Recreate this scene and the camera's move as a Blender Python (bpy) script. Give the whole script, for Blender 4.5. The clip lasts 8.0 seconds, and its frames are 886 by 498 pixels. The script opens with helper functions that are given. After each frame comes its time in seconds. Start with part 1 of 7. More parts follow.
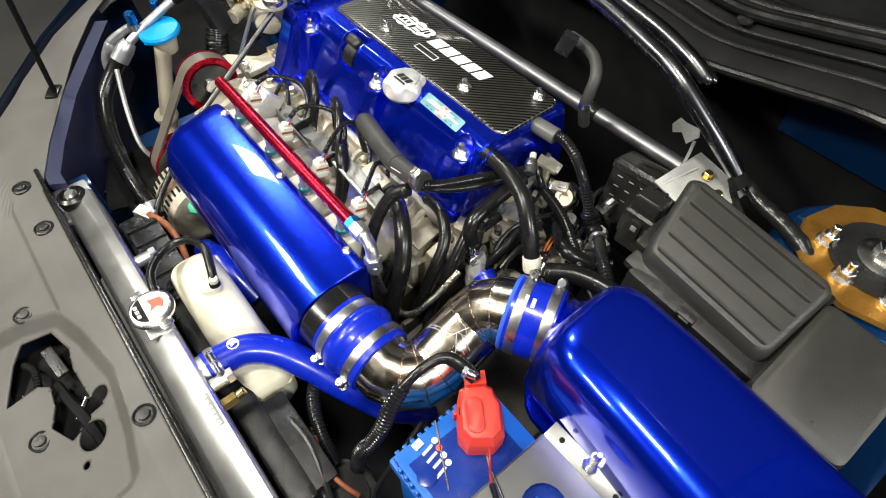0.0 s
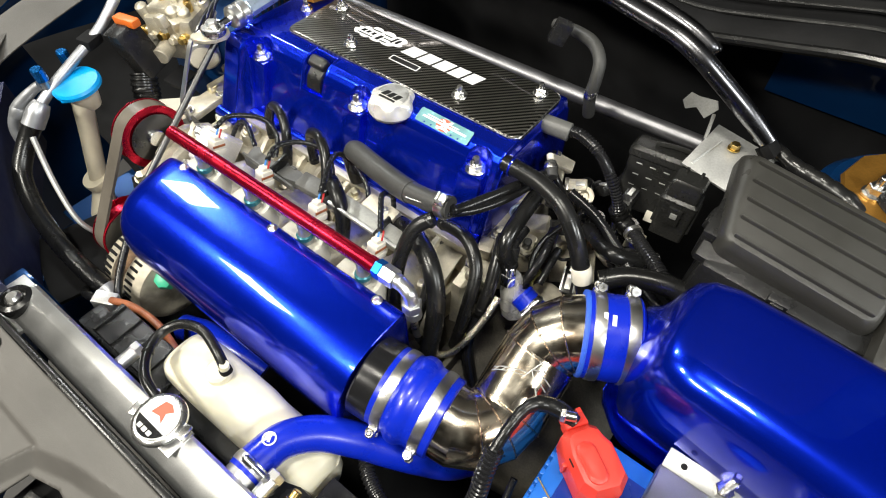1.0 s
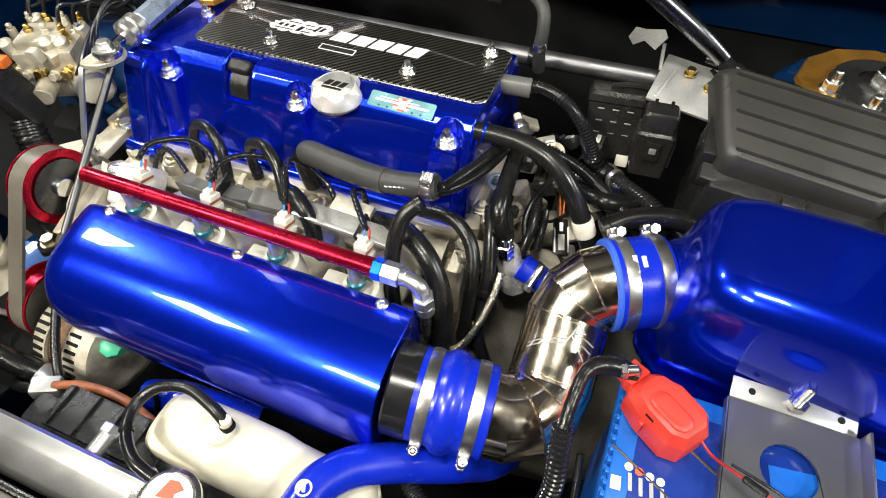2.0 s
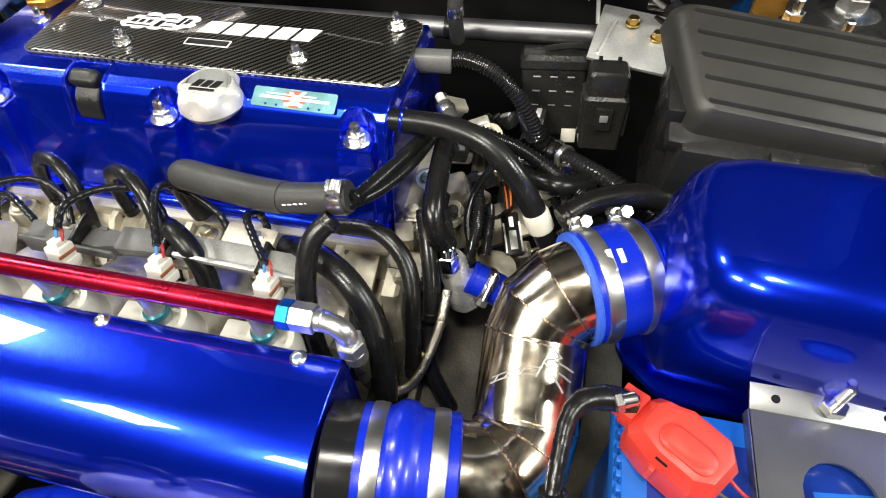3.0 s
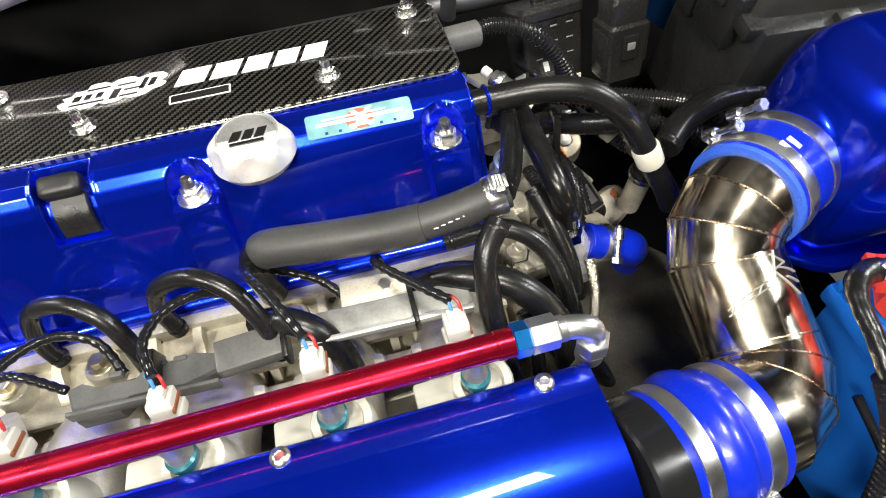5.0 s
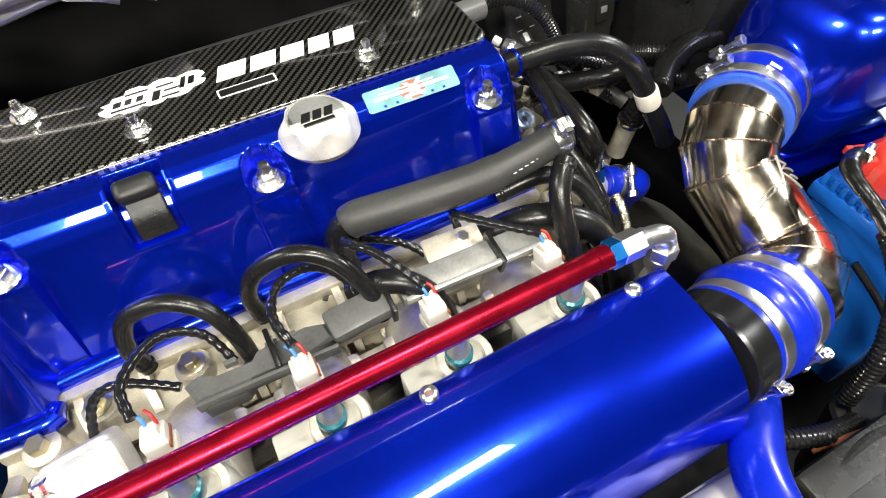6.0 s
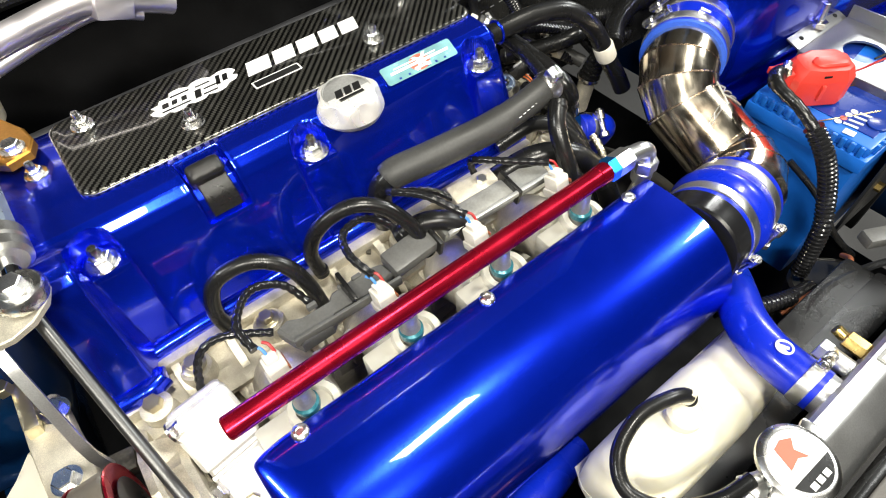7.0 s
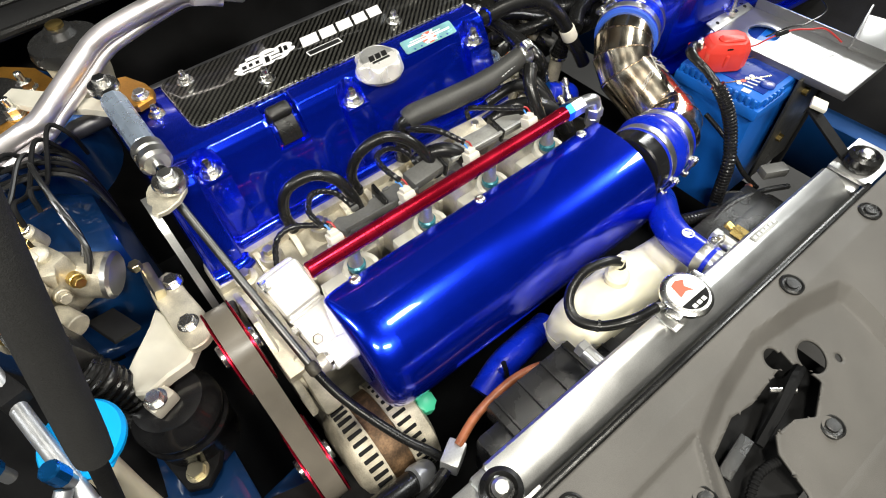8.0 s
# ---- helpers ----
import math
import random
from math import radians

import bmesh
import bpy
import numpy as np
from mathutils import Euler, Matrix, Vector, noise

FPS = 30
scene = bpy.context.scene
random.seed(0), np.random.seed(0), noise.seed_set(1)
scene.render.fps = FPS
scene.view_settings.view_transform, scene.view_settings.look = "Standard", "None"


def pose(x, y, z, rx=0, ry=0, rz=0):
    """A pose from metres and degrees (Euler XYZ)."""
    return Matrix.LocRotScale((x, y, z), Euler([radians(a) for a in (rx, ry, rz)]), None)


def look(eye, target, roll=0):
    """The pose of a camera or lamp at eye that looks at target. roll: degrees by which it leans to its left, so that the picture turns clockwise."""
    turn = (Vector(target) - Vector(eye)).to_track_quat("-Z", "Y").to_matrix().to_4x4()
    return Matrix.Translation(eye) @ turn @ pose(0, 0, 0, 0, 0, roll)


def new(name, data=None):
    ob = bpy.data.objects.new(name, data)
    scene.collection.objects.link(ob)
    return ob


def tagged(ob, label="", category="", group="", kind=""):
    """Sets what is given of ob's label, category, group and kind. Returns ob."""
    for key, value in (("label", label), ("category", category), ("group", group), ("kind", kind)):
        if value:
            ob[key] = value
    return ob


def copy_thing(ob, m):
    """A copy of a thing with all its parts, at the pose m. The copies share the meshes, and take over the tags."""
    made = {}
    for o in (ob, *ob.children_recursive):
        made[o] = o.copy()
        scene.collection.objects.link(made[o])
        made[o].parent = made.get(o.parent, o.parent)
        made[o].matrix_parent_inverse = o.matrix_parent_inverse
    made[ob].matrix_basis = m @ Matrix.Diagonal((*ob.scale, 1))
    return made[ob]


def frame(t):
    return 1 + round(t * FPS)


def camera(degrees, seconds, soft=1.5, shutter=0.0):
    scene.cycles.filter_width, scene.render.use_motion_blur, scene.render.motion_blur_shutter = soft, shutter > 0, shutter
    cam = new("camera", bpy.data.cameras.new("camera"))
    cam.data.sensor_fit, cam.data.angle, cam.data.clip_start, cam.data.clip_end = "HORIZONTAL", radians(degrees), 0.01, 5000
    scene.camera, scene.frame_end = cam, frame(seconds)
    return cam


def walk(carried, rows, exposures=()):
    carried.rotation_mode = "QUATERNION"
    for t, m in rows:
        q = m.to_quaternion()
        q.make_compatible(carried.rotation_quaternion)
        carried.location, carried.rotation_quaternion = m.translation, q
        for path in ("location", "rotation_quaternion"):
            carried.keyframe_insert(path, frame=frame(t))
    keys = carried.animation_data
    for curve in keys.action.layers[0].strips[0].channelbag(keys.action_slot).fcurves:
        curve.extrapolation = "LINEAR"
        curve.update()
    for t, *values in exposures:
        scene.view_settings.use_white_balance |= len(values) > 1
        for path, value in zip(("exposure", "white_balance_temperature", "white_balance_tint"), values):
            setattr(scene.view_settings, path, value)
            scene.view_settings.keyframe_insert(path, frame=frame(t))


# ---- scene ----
cam = camera(76.3, 8.0, soft=1.05)
PATH = [
    (0, (0.485, -0.443, 1.384), (-0.442, 0.341, -0.206), 1.2),
    (0.5, (0.397, -0.452, 1.374), (-0.44, 0.436, -0.21), 0.7),
    (1, (0.343, -0.48, 1.337), (-0.407, 0.496, -0.24), 0.1),
    (1.5, (0.284, -0.503, 1.315), (-0.346, 0.559, -0.257), -0.8),
    (2, (0.26, -0.51, 1.28), (-0.239, 0.631, -0.285), -1.9),
    (2.2, (0.264, -0.496, 1.264), (-0.189, 0.664, -0.301), -2.5),
    (3.3, (0.224, -0.411, 1.182), (-0.064, 0.782, -0.397), -4.6),
    (3.5, (0.189, -0.41, 1.178), (-0.049, 0.797, -0.399), -4.8),
    (4, (0.112, -0.401, 1.174), (0.037, 0.836, -0.396), -5.4),
    (4.5, (0.091, -0.398, 1.164), (0.129, 0.835, -0.41), -6.3),
    (5, (0.009, -0.395, 1.159), (0.214, 0.81, -0.424), -6.4),
    (5.2, (-0.029, -0.396, 1.17), (0.253, 0.791, -0.415), -6.2),
    (6.3, (-0.156, -0.406, 1.173), (0.422, 0.659, -0.418), -3.6),
    (6.5, (-0.174, -0.416, 1.18), (0.436, 0.637, -0.407), -4.9),
    (7, (-0.241, -0.44, 1.204), (0.449, 0.563, -0.384), -4.5),
    (7.5, (-0.306, -0.502, 1.256), (0.406, 0.489, -0.329), -3.9),
    (8, (-0.371, -0.583, 1.294), (0.353, 0.405, -0.287), -3.5),
]
walk(cam, [(t, look(eye, target, roll)) for t, eye, target, roll in PATH], [(0, -0.16), (1, -0.15), (2, -0.13), (3.5, -0.08), (4, -0.04), (5, 0.08), (6.5, 0.05), (7.5, -0.10), (8, -0.25)])


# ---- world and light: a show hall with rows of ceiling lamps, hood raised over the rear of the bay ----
world = bpy.data.worlds.new("hall_air")
scene.world = world
world.use_nodes = True
world.node_tree.nodes["Background"].inputs[0].default_value = (0.80, 0.88, 1.0, 1)
world.node_tree.nodes["Background"].inputs[1].default_value = 0.002


def lamp(name, eye, target, w, h, power, col=(1, 1, 1)):
    data = bpy.data.lights.new(name, "AREA")
    data.shape, data.size, data.size_y, data.energy, data.color = "RECTANGLE", w, h, power, col
    ob = new(name, data)
    ob.matrix_world = look(eye, target)
    return ob


WARM, COOL = (1.0, 0.96, 0.85), (0.98, 1.0, 0.97)
lamp("hall_lamp", (-2.5, 0.45, 3.0), (-0.1, -0.2, 0.8), 0.40, 0.24, 42, COOL)
lamp("hall_lamp", (0.25, -0.75, 3.3), (0.1, -0.2, 0.8), 0.5, 0.3, 46, WARM)
lamp("hall_lamp", (-0.7, -2.2, 3.0), (0.0, -0.2, 0.8), 0.7, 0.25, 84, WARM)
lamp("hall_lamp", (2.3, -1.1, 3.0), (0.1, -0.2, 0.8), 0.5, 0.3, 54, COOL)
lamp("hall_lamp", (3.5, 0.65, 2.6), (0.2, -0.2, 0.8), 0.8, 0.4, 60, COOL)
lamp("hall_lamp", (-1.7, -1.5, 2.9), (-0.1, -0.2, 0.8), 0.5, 0.3, 50, WARM)


# ---- small modelling kit ----
class G:
    """A mesh in the making: points and faces in world metres."""

    def __init__(self):
        self.v, self.f = [], []

    def add(self, v, f):
        n = len(self.v)
        self.v += [tuple(p) for p in v]
        self.f += [tuple(i + n for i in q) for q in f]
        return self

    def box(self, c, s, r=0.002, turn=(0, 0, 0), seg=2):
        bm = bmesh.new()
        bmesh.ops.create_cube(bm, size=1)
        bmesh.ops.scale(bm, vec=s, verts=bm.verts)
        if r > 0:
            bmesh.ops.bevel(bm, geom=bm.edges[:], offset=min(r, 0.45 * min(s)), segments=seg, affect="EDGES", profile=0.6)
        bm.transform(pose(*c, *turn))
        self.take(bm)
        return self

    def take(self, bm):
        bm.verts.index_update()
        self.add([v.co.copy() for v in bm.verts], [[v.index for v in f.verts] for f in bm.faces])
        bm.free()

    def loft(self, rings, closed=True, caps=True):
        n, v, f = len(rings[0]), [p for r in rings for p in r], []
        for i in range(len(rings) - 1):
            for k in range(n if closed else n - 1):
                a, b = i * n + k, i * n + (k + 1) % n
                f.append((a, b, b + n, a + n))
        if caps and closed:
            f.append(tuple(range(n - 1, -1, -1)))
            f.append(tuple(range((len(rings) - 1) * n, len(rings) * n)))
        return self.add(v, f)

    def tube(self, pts, r, seg=14, caps=True, smooth=6, wave=None):
        """A hose along a soft line through pts. r: radius or one per point. wave: (pitch, depth) of its corrugation."""
        P = [Vector(p) for p in pts]
        R = list(r) if isinstance(r, (list, tuple)) else [r] * len(P)
        if smooth and len(P) > 2:
            Q, S = [], []
            for i in range(len(P) - 1):
                p0, p1, p2, p3 = P[max(i - 1, 0)], P[i], P[i + 1], P[min(i + 2, len(P) - 1)]
                for k in range(smooth):
                    t = k / smooth
                    Q.append(0.5 * ((2 * p1) + (p2 - p0) * t + (2 * p0 - 5 * p1 + 4 * p2 - p3) * t * t + (3 * p1 - p0 - 3 * p2 + p3) * t ** 3))
                    S.append(R[i] + (R[i + 1] - R[i]) * t)
            P, R = Q + [P[-1]], S + [R[-1]]
        if wave:
            L = [0.0]
            for a, b in zip(P, P[1:]):
                L.append(L[-1] + (b - a).length)
            n = max(8, int(L[-1] / wave[0] * 4))
            Q, S = [], []
            for i in range(n + 1):
                d = L[-1] * i / n
                j = max(k for k in range(len(P) - 1) if L[k] <= d + 1e-9)
                t = (d - L[j]) / max(L[j + 1] - L[j], 1e-9)
                Q.append(P[j].lerp(P[j + 1], t))
                S.append(R[j] + (R[j + 1] - R[j]) * t - (wave[1] if (i // 2) % 2 else 0))
            P, R = Q, S
        rings, up = [], Vector((0, 0, 1))
        for i, p in enumerate(P):
            d = (P[min(i + 1, len(P) - 1)] - P[max(i - 1, 0)]).normalized()
            if i == 0:
                up = d.orthogonal().normalized()
            up = (up - d * up.dot(d)).normalized()
            w = d.cross(up)
            rings.append([p + (up * math.cos(6.28318 * k / seg) + w * math.sin(6.28318 * k / seg)) * R[i] for k in range(seg)])
        return self.loft(rings, True, caps)

    def lathe(self, prof, c, axis=(0, 0, 1), seg=28, lobes=None):
        """prof: (radius, height) from bottom to top, about axis through c. lobes: (count, depth) of an uneven rim."""
        q = Vector((0, 0, 1)).rotation_difference(Vector(axis))
        rings = []
        for r, h in prof:
            ring = []
            for k in range(seg):
                a = 6.28318 * k / seg
                rr = r * (1 - lobes[1] * (0.5 + 0.5 * math.cos(lobes[0] * a))) if lobes and r > lobes[2] else r
                ring.append(Vector(c) + q @ Vector((rr * math.cos(a), rr * math.sin(a), h)))
            rings.append(ring)
        return self.loft(rings)

    def cyl(self, a, b, r, seg=20, r2=None, bev=0.001):
        a, b = Vector(a), Vector(b)
        h, r2 = (b - a).length, r if r2 is None else r2
        return self.lathe([(r - bev, 0), (r, bev), (r2, h - bev), (r2 - bev, h)], a, (b - a) / h, seg)

    def hexa(self, a, b, r):
        return self.cyl(a, b, r, 6, bev=min(0.0008, r * 0.1))

    def prism(self, outline, z0, z1, m=None, bev=0.0):
        """An outline of (x, y) pairs raised from z0 to z1, turned by m."""
        m = m or Matrix()
        n = len(outline)
        cx, cy = sum(p[0] for p in outline) / n, sum(p[1] for p in outline) / n

        def shrink(d):
            out = []
            for x, y in outline:
                l = math.hypot(x - cx, y - cy) or 1
                out.append((x - (x - cx) / l * d, y - (y - cy) / l * d))
            return out
        rows = [(outline, z0), (outline, z1)] if bev <= 0 else [(outline, z0), (outline, z1 - bev), (shrink(bev), z1)]
        return self.loft([[m @ Vector((x, y, z)) for x, y in o] for o, z in rows])


def rounded(w, h, r, n=5, cx=0.0, cy=0.0):
    """A rectangle's outline with round corners."""
    out = []
    for sx, sy, a0 in ((1, 1, 0), (-1, 1, 90), (-1, -1, 180), (1, -1, 270)):
        for k in range(n + 1):
            a = radians(a0 + 90 * k / n)
            out.append((cx + sx * (w / 2 - r) + r * math.cos(a), cy + sy * (h / 2 - r) + r * math.sin(a)))
    return out


def spline(P, n, closed=False):
    """A finer run of tuples along a soft line through P."""
    out, m = [], len(P)
    for i in range(m if closed else m - 1):
        q = [P[(i + d) % m] if closed else P[min(max(i + d, 0), m - 1)] for d in (-1, 0, 1, 2)]
        for k in range(n):
            t = k / n
            out.append(tuple(0.5 * (2 * b + (c - a) * t + (2 * a - 5 * b + 4 * c - d) * t * t + (3 * b - a - 3 * c + d) * t ** 3) for a, b, c, d in zip(*q)))
    return out if closed else out + [P[-1]]


def thing(name, at, label, category, group="", kind=""):
    ob = new(name)
    ob.location = at
    ob.empty_display_size = 0.02
    return tagged(ob, label, category, group, kind)


def mesh_of(name, g, mat, origin=(0, 0, 0), sharp=35):
    me = bpy.data.meshes.new(name)
    o = Vector(origin)
    me.from_pydata([Vector(p) - o for p in g.v], [], g.f)
    bm = bmesh.new()
    bm.from_mesh(me)
    bmesh.ops.recalc_face_normals(bm, faces=bm.faces)
    bm.to_mesh(me)
    bm.free()
    me.materials.append(mat)
    me.polygons.foreach_set("use_smooth", [True] * len(me.polygons))
    me.set_sharp_from_angle(angle=radians(sharp))
    return me


def base_of(ob):
    p = Vector(ob.location)
    while ob.parent:
        ob = ob.parent
        p += ob.location
    return p


def part(name, g, mat, parent, label="", sharp=35):
    """One mesh under a thing or a part."""
    ob = new(name, mesh_of(name, g, mat, base_of(parent), sharp))
    ob.parent = parent
    return tagged(ob, label)


def single(name, g, mat, at, label, category, group="", kind="", sharp=35):
    """A thing, or a piece of the setting, of one mesh."""
    ob = new(name, mesh_of(name, g, mat, at, sharp))
    ob.location = at
    return tagged(ob, label, category, group, kind)


def sm(a, b, x):
    t = min(1.0, max(0.0, (x - a) / (b - a)))
    return t * t * (3 - 2 * t)


def line(pts, x):
    """The value at x of a broken line through (x, y) pairs in rising order."""
    if x <= pts[0][0]:
        return pts[0][1]
    for (a, u), (b, w) in zip(pts, pts[1:]):
        if x <= b:
            return u + (w - u) * (x - a) / (b - a)
    return pts[-1][1]


# ---- materials ----
def mat(name, col, rough=0.5, metal=0.0, coat=0.0, coat_rough=0.03, grain=0.0, grain_size=400.0, stain=0.0, stain_size=14.0, bump=0.0, bump_size=900.0,
        rough_var=0.08, spec=0.5, random_value=0.0, sss=0.0):
    m = bpy.data.materials.new(name)
    m.use_nodes = True
    nt = m.node_tree
    p = nt.nodes["Principled BSDF"]
    p.inputs["Roughness"].default_value, p.inputs["Metallic"].default_value = rough, metal
    p.inputs["Coat Weight"].default_value, p.inputs["Coat Roughness"].default_value = coat, coat_rough
    p.inputs["Specular IOR Level"].default_value = spec
    if sss:
        p.inputs["Subsurface Weight"].default_value = sss
        p.inputs["Subsurface Radius"].default_value = (0.02, 0.018, 0.012)
        p.inputs["Subsurface Scale"].default_value = 0.5
    co = nt.nodes.new("ShaderNodeTexCoord")

    def tex(size, detail=4.0):
        n = nt.nodes.new("ShaderNodeTexNoise")
        n.inputs["Scale"].default_value, n.inputs["Detail"].default_value = size, detail
        nt.links.new(co.outputs["Object"], n.inputs["Vector"])
        return n.outputs["Fac"]

    def remap(sock, a, b, c, d):
        n = nt.nodes.new("ShaderNodeMapRange")
        for i, x in enumerate((a, b, c, d)):
            n.inputs[1 + i].default_value = x
        nt.links.new(sock, n.inputs[0])
        return n.outputs[0]

    def times(a, b):
        n = nt.nodes.new("ShaderNodeMath")
        n.operation = "MULTIPLY"
        nt.links.new(a, n.inputs[0])
        nt.links.new(b, n.inputs[1])
        return n.outputs[0]
    f = None
    if grain:
        f = remap(tex(grain_size, 2), 0.3, 0.7, 1 - grain, 1 + grain)
    if stain:
        s = remap(tex(stain_size, 6), 0.35, 0.65, 1 - stain, 1 + stain * 0.5)
        f = times(f, s) if f else s
    if random_value:
        oi = nt.nodes.new("ShaderNodeObjectInfo")
        s = remap(oi.outputs["Random"], 0, 1, 1 - random_value, 1 + random_value)
        f = times(f, s) if f else s
    if f:
        mx = nt.nodes.new("ShaderNodeVectorMath")
        mx.operation = "SCALE"
        mx.inputs[0].default_value = col
        nt.links.new(f, mx.inputs["Scale"])
        nt.links.new(mx.outputs[0], p.inputs["Base Color"])
    else:
        p.inputs["Base Color"].default_value = (*col, 1)
    if rough_var:
        nt.links.new(remap(tex(stain_size * 2.3, 5), 0.3, 0.7, max(0.02, rough - rough_var), min(1, rough + rough_var)), p.inputs["Roughness"])
    if bump:
        b = nt.nodes.new("ShaderNodeBump")
        b.inputs["Strength"].default_value, b.inputs["Distance"].default_value = min(1, bump), 0.001
        nt.links.new(tex(bump_size, 3), b.inputs["Height"])
        nt.links.new(b.outputs[0], p.inputs["Normal"])
    return m


CANDY = mat("candy_blue_paint", (0.0015, 0.026, 0.72), 0.235, 0.86, 1.0, 0.02, grain=0.25, grain_size=2600, stain=0.03, rough_var=0.012)
CHROME = mat("chrome", (0.82, 0.83, 0.85), 0.08, 1.0, rough_var=0.04, stain=0.05)
STEEL = mat("bright_steel", (0.84, 0.83, 0.80), 0.26, 1.0, stain=0.1, grain=0.1, grain_size=900)
BAND = mat("clamp_band_steel", (0.74, 0.73, 0.70), 0.33, 1.0, stain=0.08, grain=0.08, grain_size=1500)
ZINC = mat("zinc_plated_steel", (0.62, 0.56, 0.40), 0.35, 1.0, stain=0.15)
# stained casting whose base is darkened to stand in for deep-bay shade
CAST_D = mat("stained_shade_dark_casting", (0.080, 0.072, 0.056), 0.55, 0.3, grain=0.2, stain=0.5, stain_size=18, bump=0.5, bump_size=500)
CAST = mat("cast_aluminium", (0.66, 0.61, 0.49), 0.38, 0.5, grain=0.16, grain_size=1100, stain=0.4, stain_size=30, bump=0.35, bump_size=1500)
TUBE_M = mat("polished_tube", (0.13, 0.13, 0.14), 0.27, 1.0, stain=0.1, rough_var=0.04)
BAR_M = mat("dull_satin_bar", (0.19, 0.19, 0.20), 0.42, 0.9, stain=0.15, grain=0.08, grain_size=900)
ALLOY = mat("brushed_aluminium", (0.66, 0.66, 0.65), 0.35, 0.95, grain=0.08, grain_size=900, stain=0.06, rough_var=0.035, bump=0.06)
SHEET = mat("galvanised_sheet", (0.64, 0.64, 0.62), 0.46, 0.75, grain=0.08, stain=0.12, bump=0.1)
SATIN = mat("satin_silver_tube", (0.76, 0.72, 0.73), 0.40, 0.9, stain=0.1)
# the blue tint paints the damper's bluish reflections into its chrome
BLUECH = mat("blue_tinted_chrome", (0.60, 0.72, 0.90), 0.30, 0.8, stain=0.15, stain_size=40)
FOIL = mat("crinkled_bright_foil", (0.86, 0.85, 0.82), 0.26, 0.55, grain=0.1, stain=0.12, bump=0.8, bump_size=190)
NAVY = mat("dark_navy_sleeve", (0.012, 0.016, 0.055), 0.5, 0.0, stain=0.2)
ROD = mat("dark_steel_rod", (0.10, 0.10, 0.10), 0.33, 0.9, stain=0.2)
HOLD = mat("smooth_bare_sheet_metal", (0.27, 0.27, 0.27), 0.34, 0.85, grain=0.05, grain_size=900, stain=0.04, rough_var=0.025)
FOAM = mat("black_foam_grip", (0.022, 0.022, 0.022), 0.8, 0.0, spec=0.25, grain=0.25, grain_size=1500, stain=0.2, bump=0.5, bump_size=1800)
PIPE_A = mat("dull_alloy_pipe", (0.42, 0.43, 0.45), 0.42, 0.8, stain=0.2, stain_size=30)
GREYM = mat("grey_alloy_duct", (0.33, 0.33, 0.31), 0.42, 0.5, grain=0.1, stain=0.25)
SILICONE = mat("blue_silicone", (0.003, 0.020, 0.47), 0.30, 0.0, 0.3, 0.12, stain=0.08, bump=0.08, bump_size=500)
SILICONE_CUT = mat("cut_silicone_edge", (0.03, 0.11, 0.62), 0.55, 0.0, grain=0.25, grain_size=900, stain=0.1, bump=0.4, bump_size=900)
RUBBER = mat("black_rubber", (0.009, 0.009, 0.009), 0.27, 0.0, 0.0, spec=0.45, grain=0.15, stain=0.3, rough_var=0.07, bump=0.12, bump_size=600)
DULL = mat("dull_grey_rubber", (0.043, 0.043, 0.041), 0.5, 0.0, grain=0.12, stain=0.25, bump=0.12, bump_size=800)
LOOM = mat("black_loom_plastic", (0.012, 0.012, 0.013), 0.2, 0.0, stain=0.2)
PLASTIC = mat("black_plastic", (0.017, 0.017, 0.017), 0.28, 0.0, spec=0.45, grain=0.1, stain=0.25, bump=0.25, bump_size=1600)
BOXLID = mat("grained_grey_black_plastic", (0.034, 0.033, 0.029), 0.34, 0.0, grain=0.12, grain_size=1500, stain=0.18, bump=0.3, bump_size=1700)
GREYP = mat("pale_grey_duct_plastic", (0.115, 0.115, 0.11), 0.42, 0.0, grain=0.1, stain=0.2)
TEAL = mat("dull_teal_seal", (0.03, 0.17, 0.21), 0.3, 0.3, stain=0.15)
YELLOW = mat("pale_yellow_plastic", (0.72, 0.70, 0.22), 0.45, 0.0, stain=0.12)
TRIM = mat("grey_trim_plastic", (0.098, 0.092, 0.084), 0.55, 0.0, grain=0.12, grain_size=1400, stain=0.2, stain_size=9, bump=0.35, bump_size=1500)
RED_ANO = mat("red_anodised_aluminium", (0.48, 0.008, 0.032), 0.26, 0.85, stain=0.06, grain=0.06, grain_size=1500)
BLUE_ANO = mat("blue_anodised_aluminium", (0.01, 0.16, 0.48), 0.3, 0.85, stain=0.06)
GOLD_ANO = mat("gold_anodised_plate", (0.55, 0.27, 0.05), 0.38, 0.85, stain=0.15, grain=0.08)
IVORY = mat("ivory_connector_plastic", (0.74, 0.70, 0.60), 0.45, 0.0, stain=0.12)
TANK = mat("cloudy_white_plastic", (0.80, 0.75, 0.57), 0.42, 0.0, stain=0.12, stain_size=11, sss=0.25, bump=0.1)
TUBEP = mat("yellowed_plastic_pipe", (0.62, 0.56, 0.42), 0.45, 0.0, stain=0.2, stain_size=16, sss=0.15)
CYAN = mat("cyan_plastic", (0.0, 0.33, 0.78), 0.38, 0.0, stain=0.08)
RED_PL = mat("red_plastic", (0.66, 0.045, 0.03), 0.42, 0.0, stain=0.12, bump=0.1)
BATT = mat("blue_battery_plastic", (0.008, 0.12, 0.52), 0.36, 0.0, stain=0.1, bump=0.1)
BATT_D = mat("dark_blue_label", (0.008, 0.03, 0.22), 0.25, 0.0, stain=0.08)
WHITE = mat("white_print", (0.80, 0.80, 0.80), 0.45, 0.0, stain=0.05)
